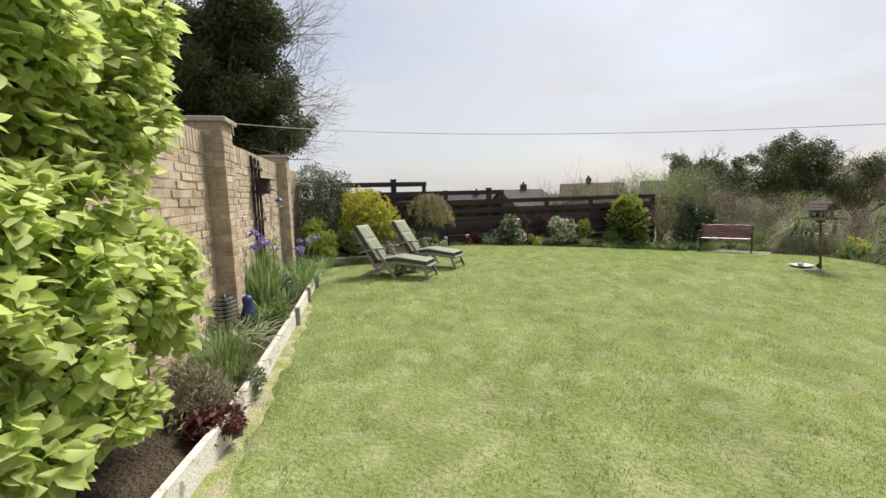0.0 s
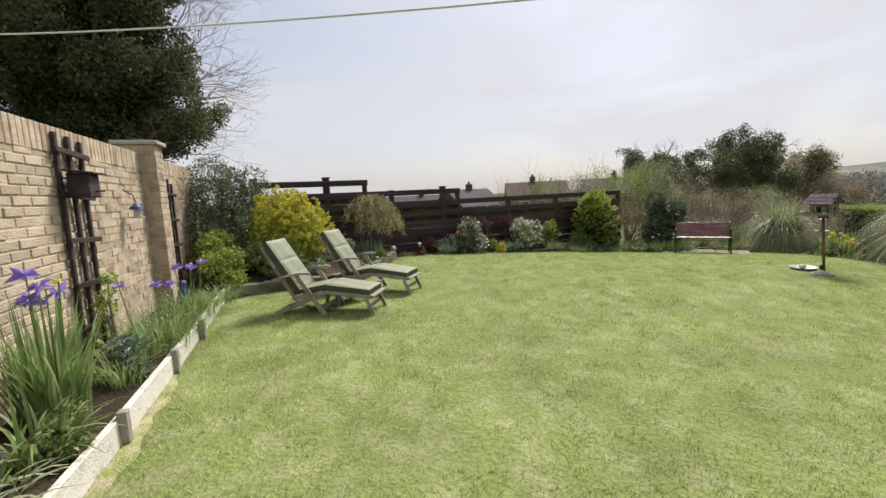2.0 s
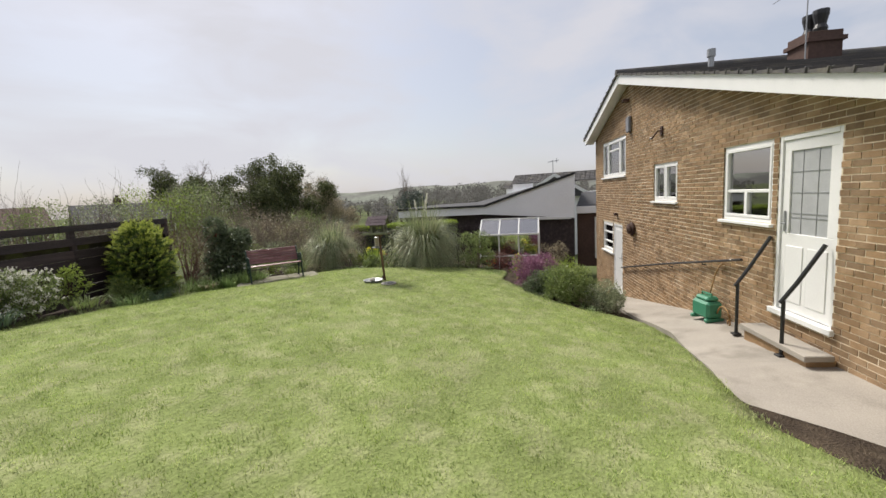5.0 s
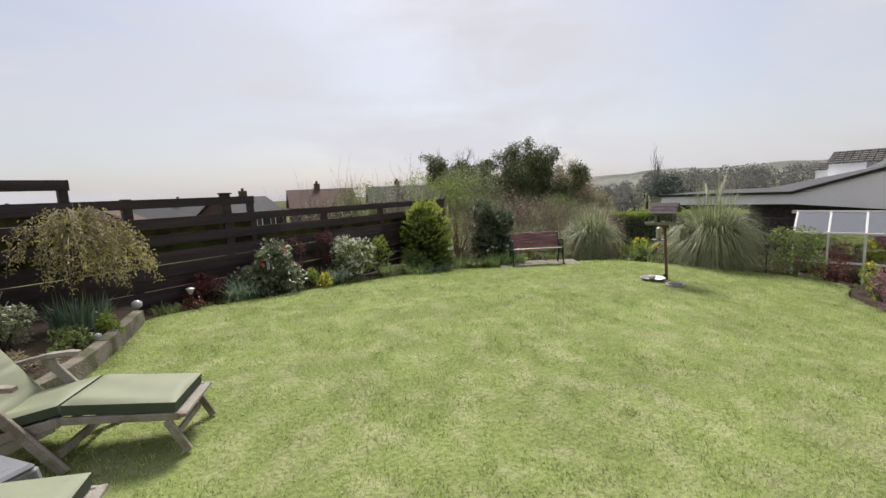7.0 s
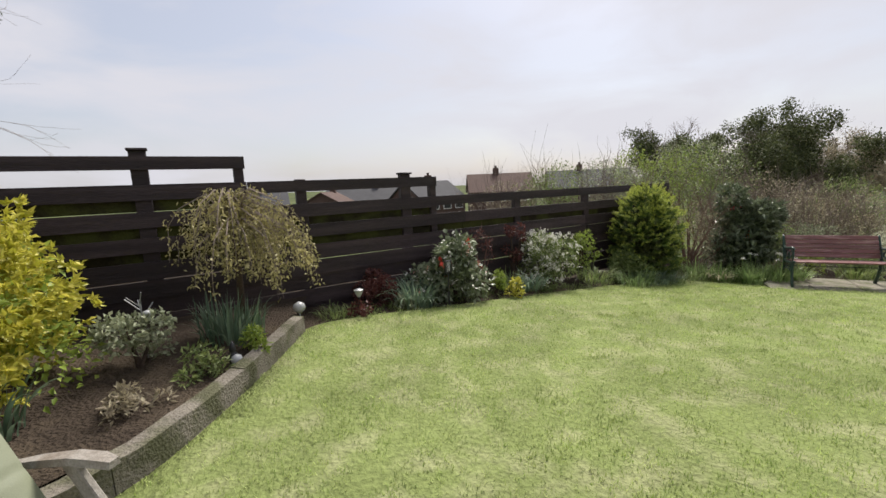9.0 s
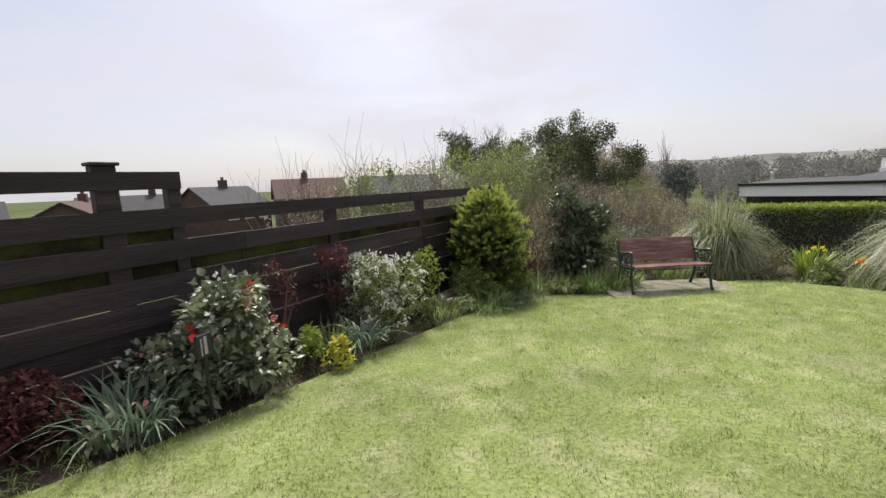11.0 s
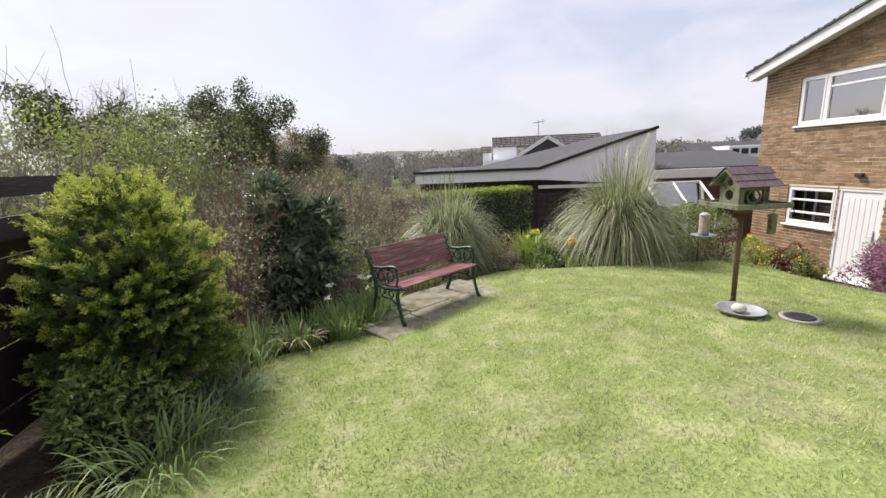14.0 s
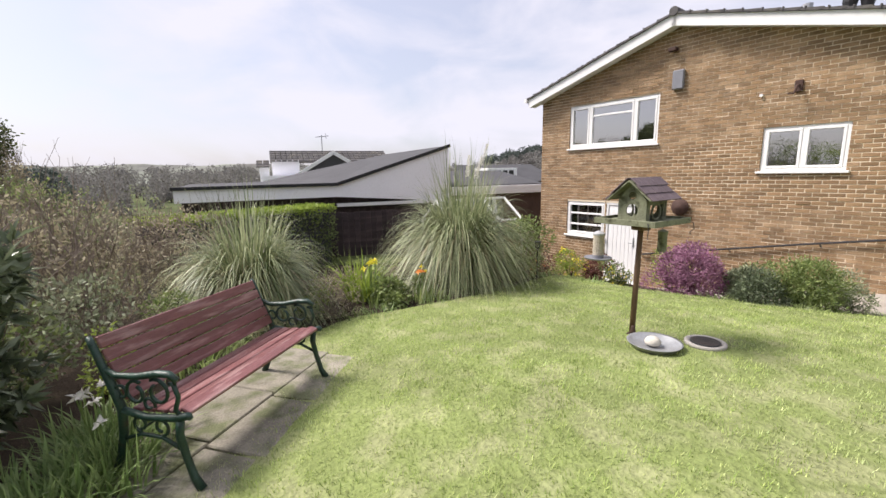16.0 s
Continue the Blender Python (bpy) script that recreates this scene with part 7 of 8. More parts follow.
shrub(10.9, 5.35, -1.0, 0.5, 0.95, "yellow_green", 1500, 0.05, 0.024, "yellow-green leafy shrub behind the heather", lobes=12)
shrub(9.62, 5.42, -0.86, 0.34, 0.66, "grey_leaf", 2600, 0.055, 0.022, "pale grey-green heather beside the purple one", lobes=10, small=True, flowers=(("white_petal", 30, 0.02, 2),))
shrub(9.1, 5.0, -0.85, 0.66, 0.70, "mid_green", 7500, 0.06, 0.020, "bushy dark green rosemary-like shrub at the lawn edge", lobes=18, small=True)
shrub(9.28, 5.62, -0.80, 0.44, 0.55, "dark_green", 4200, 0.06, 0.018, "dark green rosemary growth in front of the heather", lobes=14, small=True)
shrub(8.88, 4.35, -0.85, 0.45, 0.52, "grey_leaf", 3600, 0.055, 0.018, "grey-green lavender at the path side", lobes=12, small=True)
shrub(14.6, 6.0, -1.6, 0.62, 1.55, "brown_leaf", 1700, 0.05, 0.026, "olive-brown rounded shrub by the house corner", lobes=14)
shrub(14.3, 5.2, -1.6, 0.4, 0.6, "yellow_green", 700, 0.05, 0.026, "yellow-green low shrub by the house corner", lobes=9)

shrub(11.12, 6.40, -0.90, 0.30, 0.58, "mid_green", 800, 0.05, 0.026, "leafy clump with bright yellow flowers near the heather", lobes=10, flowers=(("yellow_petal", 60, 0.04, 5),))
shrub(11.52, 6.42, -0.95, 0.28, 0.72, "red_leaf", 460, 0.05, 0.028, "red-bronze leafy shrub among the yellow flowers", lobes=9, stems=7)


# ---- scrub and trees past the fence ----
def scrub(x, y, z, r, h, mat, n, twig_n, label, twig_len=0.9, leaf=0.085):
    t = plant("scrub", x, y, z, label, "scrub", "scrub along the boundary")
    g, rnd = Geo(), random.Random(int(x * 31 + y * 7))
    for _ in range(int(twig_n * (4.2 if mat == "brown_leaf" else 2.6))):
        a, q = rnd.uniform(0, 6.28), r * rnd.random()
        branch(g, (q * math.cos(a), q * math.sin(a), h * rnd.uniform(0.1, 0.62)), (rnd.gauss(0, 0.45), rnd.gauss(0, 0.45), 1), twig_len * rnd.uniform(0.5, 1.15), 0.007, 1, 0.45, 3, 0.35, rnd, 3)
    tagged(part("twig_tangle", g, "twig", t, "thin bare twigs", tidy=False), kind="stuff")
    p, d = lobes_points(round_lobes(r, h, 30), int(n * (2.4 if mat == "brown_leaf" else 3.8)), 0.3)
    mesh_part("foliage", small_leaves("foliage", p, d, leaf * 0.68, leaf * 0.32, mat), t)


for x, y, z, r, h, mat, n, tw, ln in ((4.4, 16.8, -0.6, 1.0, 2.2, "brown_leaf", 1300, 22, 0.9), (5.8, 17.0, -0.6, 1.2, 2.75, "mid_green", 2200, 26, 1.0), (7.2, 16.6, -0.6, 1.2, 2.8, "grey_leaf", 2300, 28, 1.0), (6.4, 16.0, -0.6, 0.8, 2.3, "brown_leaf", 1200, 20, 0.9),
                                      (8.5, 16.6, -0.6, 1.2, 3.0, "yellow_green", 2200, 30, 0.9), (9.8, 16.4, -0.6, 1.3, 3.2, "mid_green", 2400, 30, 0.9), (10.6, 17.8, -0.8, 1.4, 3.6, "grey_leaf", 2200, 34, 0.9), (9.4, 15.2, -0.5, 0.8, 1.5, "brown_leaf", 1400, 26, 0.8),
                                      (10.4, 14.8, -0.6, 1.0, 1.8, "brown_leaf", 1900, 34, 0.8), (11.5, 14.4, -0.7, 1.0, 1.8, "brown_leaf", 1900, 34, 0.7), (12.5, 13.3, -0.9, 0.9, 1.8, "brown_leaf", 1700, 28, 0.6), (9.2, 14.2, -0.5, 0.6, 1.1, "mid_green", 1200, 10, 0.5), (14.0, 14.2, -1.1, 1.1, 2.0, "brown_leaf", 1700, 26, 0.7),
                                      (11.2, 16.4, -0.7, 1.2, 2.5, "brown_leaf", 1500, 30, 0.9), (13.2, 15.6, -1.2, 1.2, 2.7, "mid_green", 1800, 20, 0.8), (14.4, 17.2, -1.2, 1.5, 2.4, "brown_leaf", 1700, 30, 0.9), (16.5, 16.4, -1.4, 1.4, 2.1, "brown_leaf", 1500, 26, 0.8), (10.0, 13.9, -0.5, 0.6, 0.9, "grey_leaf", 900, 16, 0.5)):
    scrub(x, y, z, r, h, mat, n, tw, "tangled scrub of " + {"brown_leaf": "bare brown twigs", "mid_green": "green leaves and twigs", "grey_leaf": "grey-green leaves and long bare shoots", "yellow_green": "fresh yellow-green leaves"}[mat], ln)


def tree(x, y, z, trunk_h, crown, mat, n, leaf, label, twig_reach=(), radius=0.16):
    t = plant("tree", x, y, z, label, "tree")
    t.rotation_euler = (0, 0, 0)
    g, rnd = Geo(), random.Random(int(x * 13))
    g.tube([(0, 0, -0.4), (0.05, 0, trunk_h * 0.5), (0, 0.05, trunk_h)], [radius, radius * 0.8, radius * 0.6], 9)
    part("trunk", g, "bark", t, smooth=True)
    g = Geo()
    for c in crown:
        g.tube([(0, 0, trunk_h * 0.7), (c[0] * 0.5, c[1] * 0.5, (trunk_h + c[2]) / 2), (c[0], c[1], c[2])], [radius * 0.4, radius * 0.25, 0.015], 5, cap=False)
    for sx, sy, sz, dx, dy, dz, ln in twig_reach:
        for _ in range(2):
            branch(g, (sx, sy + rnd.gauss(0, 0.3), sz + rnd.gauss(0, 0.2)), (dx, dy + rnd.gauss(0, 0.3), dz + rnd.gauss(0, 0.2)), ln * 0.8, 0.016, 3, 0.5, 4, 0.05, rnd, 3)
    tagged(part("limb_work", g, "twig", t, tidy=False), kind="stuff")
    tufts = []
    for c in crown:
        for _ in range(7):
            w = Vector((rnd.gauss(0, 1), rnd.gauss(0, 1), rnd.gauss(0, 0.9))).normalized() * c[3] * rnd.uniform(0.45, 1.05)
            tufts.append((c[0] + w.x, c[1] + w.y, c[2] + w.z, c[3] * rnd.uniform(0.22, 0.5)))
    p, d = lobes_points(tufts, int(n * 8), 0.2)
    p = p + rng.normal(0, 0.07, p.shape)
    mesh_part("crown", small_leaves("crown", p, d, leaf * 0.66, leaf * 0.42, mat), t)
    return t


cr = [(float(np.clip(rng.normal(0, 1.0), -1.8, 1.5)), rng.normal(0, 0.9), rng.uniform(3.7, 7.8), rng.uniform(0.6, 1.1)) for _ in range(40)] + [(1.2, -0.5, 3.8, 0.8), (1.7, -0.2, 4.7, 0.8), (0.2, -0.8, 3.5, 0.8), (-1.2, -0.6, 3.6, 0.9), (-0.6, -1.0, 3.2, 0.9), (0.9, -0.9, 3.2, 0.8), (-1.9, -0.8, 4.4, 0.9), (2.0, -0.4, 5.6, 0.7), (1.9, -0.2, 6.4, 0.7)] + [(0.1 * k - 0.3, -0.5, 2.6 + 0.7 * k, 0.95) for k in range(6)]
tree(-6.6, 12.9, -0.4, 3.4, cr, "ivy_dark", 38000, 0.12, "large ivy-clad tree with a dense dark crown behind the wall",
     [(1.6, 0, 4.2 + 0.5 * k, 1.0, -0.1 + 0.2 * (k % 3), 0.15 + 0.12 * k, 1.5) for k in range(7)] + [(2.0, -0.5, 4.0 + 0.35 * k, 1.0, -0.2, 0.1 * k - 0.2, 1.3) for k in range(9)] + [(1.4, -0.4, 3.4, 1, -0.3, -0.25, 1.6), (1.2, 0.2, 3.2, 1, 0.2, -0.35, 1.7), (1.0, -0.2, 6.5, 0.8, 0, 0.7, 1.4)], 0.28)
tree(-9.6, 9.5, -0.4, 3.2, [(rng.normal(0, 0.8), rng.normal(0, 0.8), rng.uniform(4.0, 6.6), rng.uniform(0.5, 0.8)) for _ in range(14)], "ivy_dark", 5000, 0.11, "dark tree with bare outer twigs behind the wall",
     [(0.3, 0, 4.5 + 0.4 * k, 0.9 - 0.3 * k, 0.2, 0.6, 1.5) for k in range(6)], 0.2)
tree(16.6, 20.2, -1.4, 2.0, [(rng.normal(0, 1.15), rng.normal(0, 1.0), rng.uniform(2.6, 4.5), rng.uniform(0.55, 0.95)) for _ in range(26)] + [(0.1, 0, 4.6, 0.7)], "ivy_dark", 11000, 0.12, "rounded dark evergreen tree past the garden",
     [(1.1 * math.cos(k * 0.7), -0.4, 3.0 + 0.12 * k, math.cos(k * 0.7), -0.2, 0.55, 0.7) for k in range(12)])
tree(13.0, 21.4, -1.4, 2.0, [(rng.normal(0, 0.75), rng.normal(0, 0.7), rng.uniform(2.8, 4.4), rng.uniform(0.4, 0.7)) for _ in range(16)], "ivy_dark", 5000, 0.11, "smaller dark tree with bare outer twigs past the garden",
     [(0.7 * math.cos(k * 1.1), 0.3 * math.sin(k), 3.0 + 0.1 * k, math.cos(k * 1.1), -0.2, 0.5 + 0.05 * k, 0.6) for k in range(13)])
tree(19.2, 19.4, -1.6, 2.0, [(rng.normal(0, 0.8), rng.normal(0, 0.8), rng.uniform(2.0, 3.8), rng.uniform(0.4, 0.7)) for _ in range(14)], "brown_leaf", 3500, 0.11, "twiggy brown tree past the garden",
     [(0.6 * math.cos(k * 1.3), 0.2, 2.4 + 0.12 * k, math.cos(k * 1.3), -0.1, 0.6, 0.7) for k in range(12)])


# ---- neighbour's low building with the rising white gable ----
nb = thing("neighbour_house", Matrix(), "low neighbouring building with white boarded gable and grey roof", "house")
part("fascia", Geo().add([(20.1, 14.8, 0.50), (20.15, 10.0, 0.52), (20.4, 5.75, 0.20), (20.4, 5.75, 2.20), (20.15, 10.0, 0.90), (20.1, 14.8, 0.88),
                          (20.35, 14.8, 0.50), (20.4, 10.0, 0.52), (20.65, 5.75, 0.20), (20.65, 5.75, 2.20), (20.4, 10.0, 0.90), (20.35, 14.8, 0.88)],
                         [(0, 5, 4, 1), (1, 4, 3, 2), (6, 7, 10, 11), (7, 8, 9, 10), (2, 3, 9, 8), (0, 6, 11, 5), (0, 1, 7, 6), (1, 2, 8, 7), (5, 11, 10, 4), (4, 10, 9, 3)]), "render_white", nb, "white painted gable boarding")
part("verge", Geo().beam((20.1, 14.85, 0.93), (20.12, 10.0, 0.95), 0.16, 0.10).beam((20.12, 10.0, 0.95), (20.4, 5.7, 2.27), 0.16, 0.11), "black_verge", nb, "black roof verge")
part("roof", Geo().add([(20.2, 10.0, 0.98), (20.5, 5.75, 2.28), (27.0, 6.5, 2.27), (27.0, 12.5, 1.02), (20.2, 14.8, 0.95), (27.0, 15.4, 0.98),
                        (20.2, 10.0, 0.90), (20.5, 5.75, 2.2), (27.0, 6.5, 2.17), (27.0, 12.5, 0.92), (20.2, 14.8, 0.86), (27.0, 15.4, 0.88)],
                       [(0, 1, 2, 3), (4, 0, 3, 5), (6, 9, 8, 7), (10, 11, 9, 6), (1, 7, 8, 2), (4, 5, 11, 10)]), "felt", nb, "grey sloping roof")
part("wall", Geo().box(20.6, 20.9, 5.8, 14.7, -2.2, 0.55).box(20.9, 26.5, 6.6, 6.9, -2.2, 1.7).box(20.9, 27, 14.5, 14.7, -2.2, 0.8), "dark_wood", nb, "dark timber wall in shade")
part("eaves_board", Geo().box(20.3, 20.5, 5.9, 10.0, 0.16, 0.28, 0.01), "upvc", nb)
# lower wing towards the house
part("wing_roof", Geo().add([(21, 5.7, 0.75), (21, 1.0, 0.75), (25, 1.0, 1.35), (25, 5.7, 1.35), (21, 5.7, 0.66), (21, 1.0, 0.66), (25, 1.0, 1.26), (25, 5.7, 1.26)], [(0, 1, 2, 3), (7, 6, 5, 4), (0, 4, 5, 1), (1, 5, 6, 2), (3, 2, 6, 7), (0, 3, 7, 4)]), "felt", nb)
part("wing_fascia", Geo().box(20.9, 20.98, 1.0, 5.7, 0.36, 0.70, 0.01), "render_white", nb)
part("wing_wall", Geo().box(21.1, 21.3, 1.0, 5.7, -2.2, 0.62), "red_tile", nb, "brown brick wing wall")
part("garage_door", Geo().box(21.02, 21.09, 3.9, 4.9, -1.8, 0.18, 0.01), "upvc", nb, "white door in the wing")
part("door_light", Geo().box(21.0, 21.02, 4.05, 4.75, -0.12, 0.06, 0.004), "black_metal", nb)
# dormered house behind
dh = thing("dormer_house", Matrix(), "white dormered house with brown tiled roofs behind the gable", "house")
part("dormer_cheek", Geo().box(35.6, 39, 10.2, 11.9, 0.2, 2.35).box(36.5, 39, 12.1, 12.7, 0.4, 1.9), "render_white", dh, "white dormer cheeks")


def tile_courses(y0, y1, x0, z0, x1, z1, n):
    """Overlapping tile courses of one roof slope, eaves at x0, z0 up to the ridge at x1, z1."""
    for i in range(n):
        a, b = i / n, min(1.0, (i + 1.25) / n)
        xa, za, xb, zb = x0 + (x1 - x0) * a, z0 + (z1 - z0) * a, x0 + (x1 - x0) * b, z0 + (z1 - z0) * b
        g = Geo()
        k = max(2, int((y1 - y0) / 0.34))
        for j in range(k):
            p, q = y0 + (y1 - y0) * j / k + 0.02, y0 + (y1 - y0) * (j + 1) / k - 0.02
            g.add([(xa, p, za), (xa, q, za), (xb, q, zb), (xb, p, zb), (xa, p, za + 0.09), (xa, q, za + 0.09), (xb, q, zb + 0.02), (xb, p, zb + 0.02)],
                  [(0, 3, 2, 1), (4, 5, 6, 7), (0, 1, 5, 4), (1, 2, 6, 5), (2, 3, 7, 6), (3, 0, 4, 7)])
        part("tile_course", g, "roof_tile", dh, "brown-grey roof tiles", tidy=False)


tile_courses(4.0, 12.0, 35.3, 2.2, 37.3, 3.0, 6)
tile_courses(12.05, 12.9, 36.2, 1.86, 37.4, 2.36, 4)
part("back_slope", Geo().add([(37.3, 4.0, 3.02), (37.3, 12.0, 3.02), (39, 12, 2.3), (39, 4, 2.3), (37.3, 4.0, 2.9), (37.3, 12.0, 2.9), (39, 12, 2.2), (39, 4, 2.2)], [(0, 1, 2, 3), (7, 6, 5, 4), (0, 4, 5, 1), (2, 6, 7, 3)]), "roof_tile", dh)
part("gable", Geo().add([(33.6, 10.9, 1.0), (33.6, 5.6, 1.0), (33.6, 8.2, 2.55), (33.9, 10.9, 1.0), (33.9, 5.6, 1.0), (33.9, 8.2, 2.55)], [(0, 1, 2), (5, 4, 3), (0, 3, 4, 1), (1, 4, 5, 2), (2, 5, 3, 0)]), "felt", dh, "grey slated gable")
part("barge", Geo().beam((33.5, 11.2, 0.9), (33.5, 8.2, 2.7), 0.12, 0.22).beam((33.5, 8.2, 2.7), (33.5, 5.4, 0.95), 0.12, 0.22), "upvc", dh, "white barge boards")
part("wall", Geo().box(34.0, 40, 4.0, 12.5, -4, 1.3), "render_white", dh)
part("aerial", Geo().tube([(36, 8.6, 2.9), (36, 8.6, 4.0)], 0.03, 5).tube([(36, 8.1, 3.95), (36, 9.0, 3.85)], 0.025, 5).tube([(36, 8.3, 3.75), (36, 8.3, 4.1)], 0.02, 4), "galvanised", dh)
fb = thing("far_chalet", pose(0, -11.4, -0.85), "far house with a flat white dormer and grey roof", "house")
part("roof", Geo().add([(40, -3, 1.2), (40, 6.5, 1.2), (45, 6.5, 2.9), (45, -3, 2.9)], [(0, 1, 2, 3)]), "felt", fb)
part("wall", Geo().box(40.4, 45, -3, 6.2, -4, 1.2), "red_tile", fb)
part("dormer", Geo().box(40.9, 44, 1.3, 4.5, 1.5, 2.5, 0.03), "upvc", fb, "white flat dormer")
for k in range(4):
    part("dormer_window", Geo().box(40.84, 40.9, 1.72 + 0.68 * k, 2.2 + 0.68 * k, 1.85, 2.28), "black_metal", fb)

# hedge, dark outbuilding and greenhouse in the next garden
hd = thing("hedge", pose(16.6, 12.6, -1.3, 0, 0, -58), "clipped hedge with a flat yellow-green top", "hedge")
# Solid dark box: its colour stands for the shade between the leaves.
part("core", Geo().box(-2.3, 2.1, -0.42, 0.42, 0, 1.60, 0.08), "shade_fill", hd)
n = 24000
p = np.c_[rng.uniform(-2.4, 2.2, n), rng.uniform(-0.5, 0.5, n), rng.uniform(0.1, 1.72, n)]
face = rng.integers(0, 4, n)
p[:, 2] = np.where(face < 2, rng.normal(1.68, 0.03, n), p[:, 2])
p[:, 1] = np.where(face == 2, rng.normal(-0.47, 0.03, n), np.where(face == 3, rng.normal(0.47, 0.03, n), p[:, 1]))
up = p[:, 2] > 1.55
dn = np.c_[np.zeros(n), np.where(face == 2, -1, np.where(face == 3, 1, 0)), np.where(face < 2, 1.0, 0.2)]
mesh_part("top_growth", small_leaves("top_growth", p[up], dn[up], 0.07, 0.04, "yellow_green"), hd, "fresh yellow-green top growth")
mesh_part("side_growth", small_leaves("side_growth", p[~up], dn[~up], 0.07, 0.04, "mid_green"), hd)
sh = thing("boarded_screen", pose(18.4, 9.2, -1.9, 0, 0, 96), "dark brown boarded screen below the gable", "screen")
for k in range(22):
    part("board", Geo().box(-1.9 + 0.18 * k, -1.9 + 0.18 * k + 0.165, -0.012 + 0.008 * (k % 2), 0.012 + 0.008 * (k % 2), 0.0, 2.02 + rng.normal(0, 0.01), 0.004), "dark_wood", sh)
gh = thing("greenhouse", pose(14.75, 7.54, -1.52, 0, 0, -82), "small white-framed greenhouse with clouded panes", "greenhouse")
W_, D_, E_, R_ = 1.0, 0.70, 1.63, 2.12
fr = Geo()
for sx in (-W_, -W_ / 3, W_ / 3, W_):
    fr.beam((sx, -D_, 0), (sx, -D_, E_), 0.045, 0.045).beam((sx, D_, 0), (sx, D_, E_), 0.045, 0.045)
    fr.beam((sx, -D_, E_), (sx, 0, R_), 0.045, 0.045).beam((sx, D_, E_), (sx, 0, R_), 0.045, 0.045)
for yy, zz in ((-D_, E_), (D_, E_), (0, R_), (-D_, 0.9), (-D_, 0.05), (D_, 0.05)):
    fr.beam((-W_, yy, zz), (W_, yy, zz), 0.05, 0.05)
part("frame", fr, "upvc", gh)
for i in range(3):
    a, b = -W_ + i * 2 * W_ / 3 + 0.02, -W_ + (i + 1) * 2 * W_ / 3 - 0.02
    part("roof_pane", Geo().add([(a, -D_, E_), (b, -D_, E_), (b, 0, R_), (a, 0, R_), (a, -D_, E_ - 0.006), (b, -D_, E_ - 0.006), (b, 0, R_ - 0.006), (a, 0, R_ - 0.006)], [(0, 1, 2, 3), (7, 6, 5, 4), (0, 4, 5, 1), (2, 6, 7, 3)]), "glass", gh)
    part("side_pane", Geo().box(a, b, -D_ - 0.004, -D_ + 0.004, 0.06, E_ - 0.03), "glass", gh)
    part("side_pane", Geo().box(a, b, D_ - 0.004, D_ + 0.004, 0.06, E_ - 0.03), "glass", gh)
part("staging", Geo().box(-W_ + 0.05, W_ - 0.05, 0.2, D_ - 0.05, 0.7, 0.75), "grey_wood", gh)
st_ = thing("garden_table", pose(14.9, 7.9, gz(14.9, 7.9), 0, 0, 20), "dark metal garden table below the greenhouse", "table")
part("top", Geo().lathe([(0.0, 0.7), (0.5, 0.7), (0.52, 0.72), (0.5, 0.735), (0.0, 0.735)], n=20), "black_metal", st_)
for k in range(4):
    part("leg", Geo().tube([(0.1 * math.cos(k * 1.57), 0.1 * math.sin(k * 1.57), 0.7), (0.38 * math.cos(k * 1.57), 0.38 * math.sin(k * 1.57), 0)], 0.015, 6), "black_metal", st_)


# ---- houses over the fence ----
def far_house(x, y, ridge, length, turn, tile, label, z=-4.6, chim=0.3):
    h = thing("far_house", pose(x, y, z, 0, 0, turn), label, "house", "houses beyond the fence")
    e, d = ridge - z - 2.4, 4.2
    part("wall", Geo().box(-length / 2, length / 2, -d, d, 0, e).add([(-length / 2, -d, e), (-length / 2, d, e), (-length / 2, 0, e + 2.3), (length / 2, -d, e), (length / 2, d, e), (length / 2, 0, e + 2.3)], [(0, 2, 1), (3, 4, 5), (0, 3, 5, 2), (1, 2, 5, 4)]), "red_tile", h)
    L = length / 2 + 0.3
    part("roof", Geo().add([(-L, -d - 0.4, e - 0.2), (L, -d - 0.4, e - 0.2), (L, 0, e + 2.4), (-L, 0, e + 2.4), (L, d + 0.4, e - 0.2), (-L, d + 0.4, e - 0.2), (-L, -d - 0.4, e - 0.35), (L, -d - 0.4, e - 0.35), (L, 0, e + 2.25), (-L, 0, e + 2.25), (L, d + 0.4, e - 0.35), (-L, d + 0.4, e - 0.35)],
                           [(0, 1, 2, 3), (3, 2, 4, 5), (6, 9, 8, 7), (9, 11, 10, 8), (0, 6, 7, 1), (5, 4, 10, 11), (0, 3, 9, 6), (3, 5, 11, 9), (1, 7, 8, 2), (2, 8, 10, 4)]), tile, h)
    part("chimney", Geo().box(chim * length - 0.4, chim * length + 0.4, -0.4, 0.4, e + 1.6, e + 3.2, 0.03).lathe([(0.16, 0), (0.2, 0.35)], (chim * length, 0, e + 3.2), 8), "red_tile", h)
    for k in range(3):
        w_ = new("window")
        w_.parent = h
        x0 = -length / 2 + length * (0.2 + 0.28 * k)
        part("frame", Geo().box(x0 - 0.1, x0 + 1.3, -d - 0.06, -d - 0.01, e - 1.6, e - 0.5, 0.02), "upvc", w_)
        part("pane", Geo().box(x0, x0 + 1.2, -d - 0.08, -d - 0.062, e - 1.5, e - 0.6), "black_metal", w_)


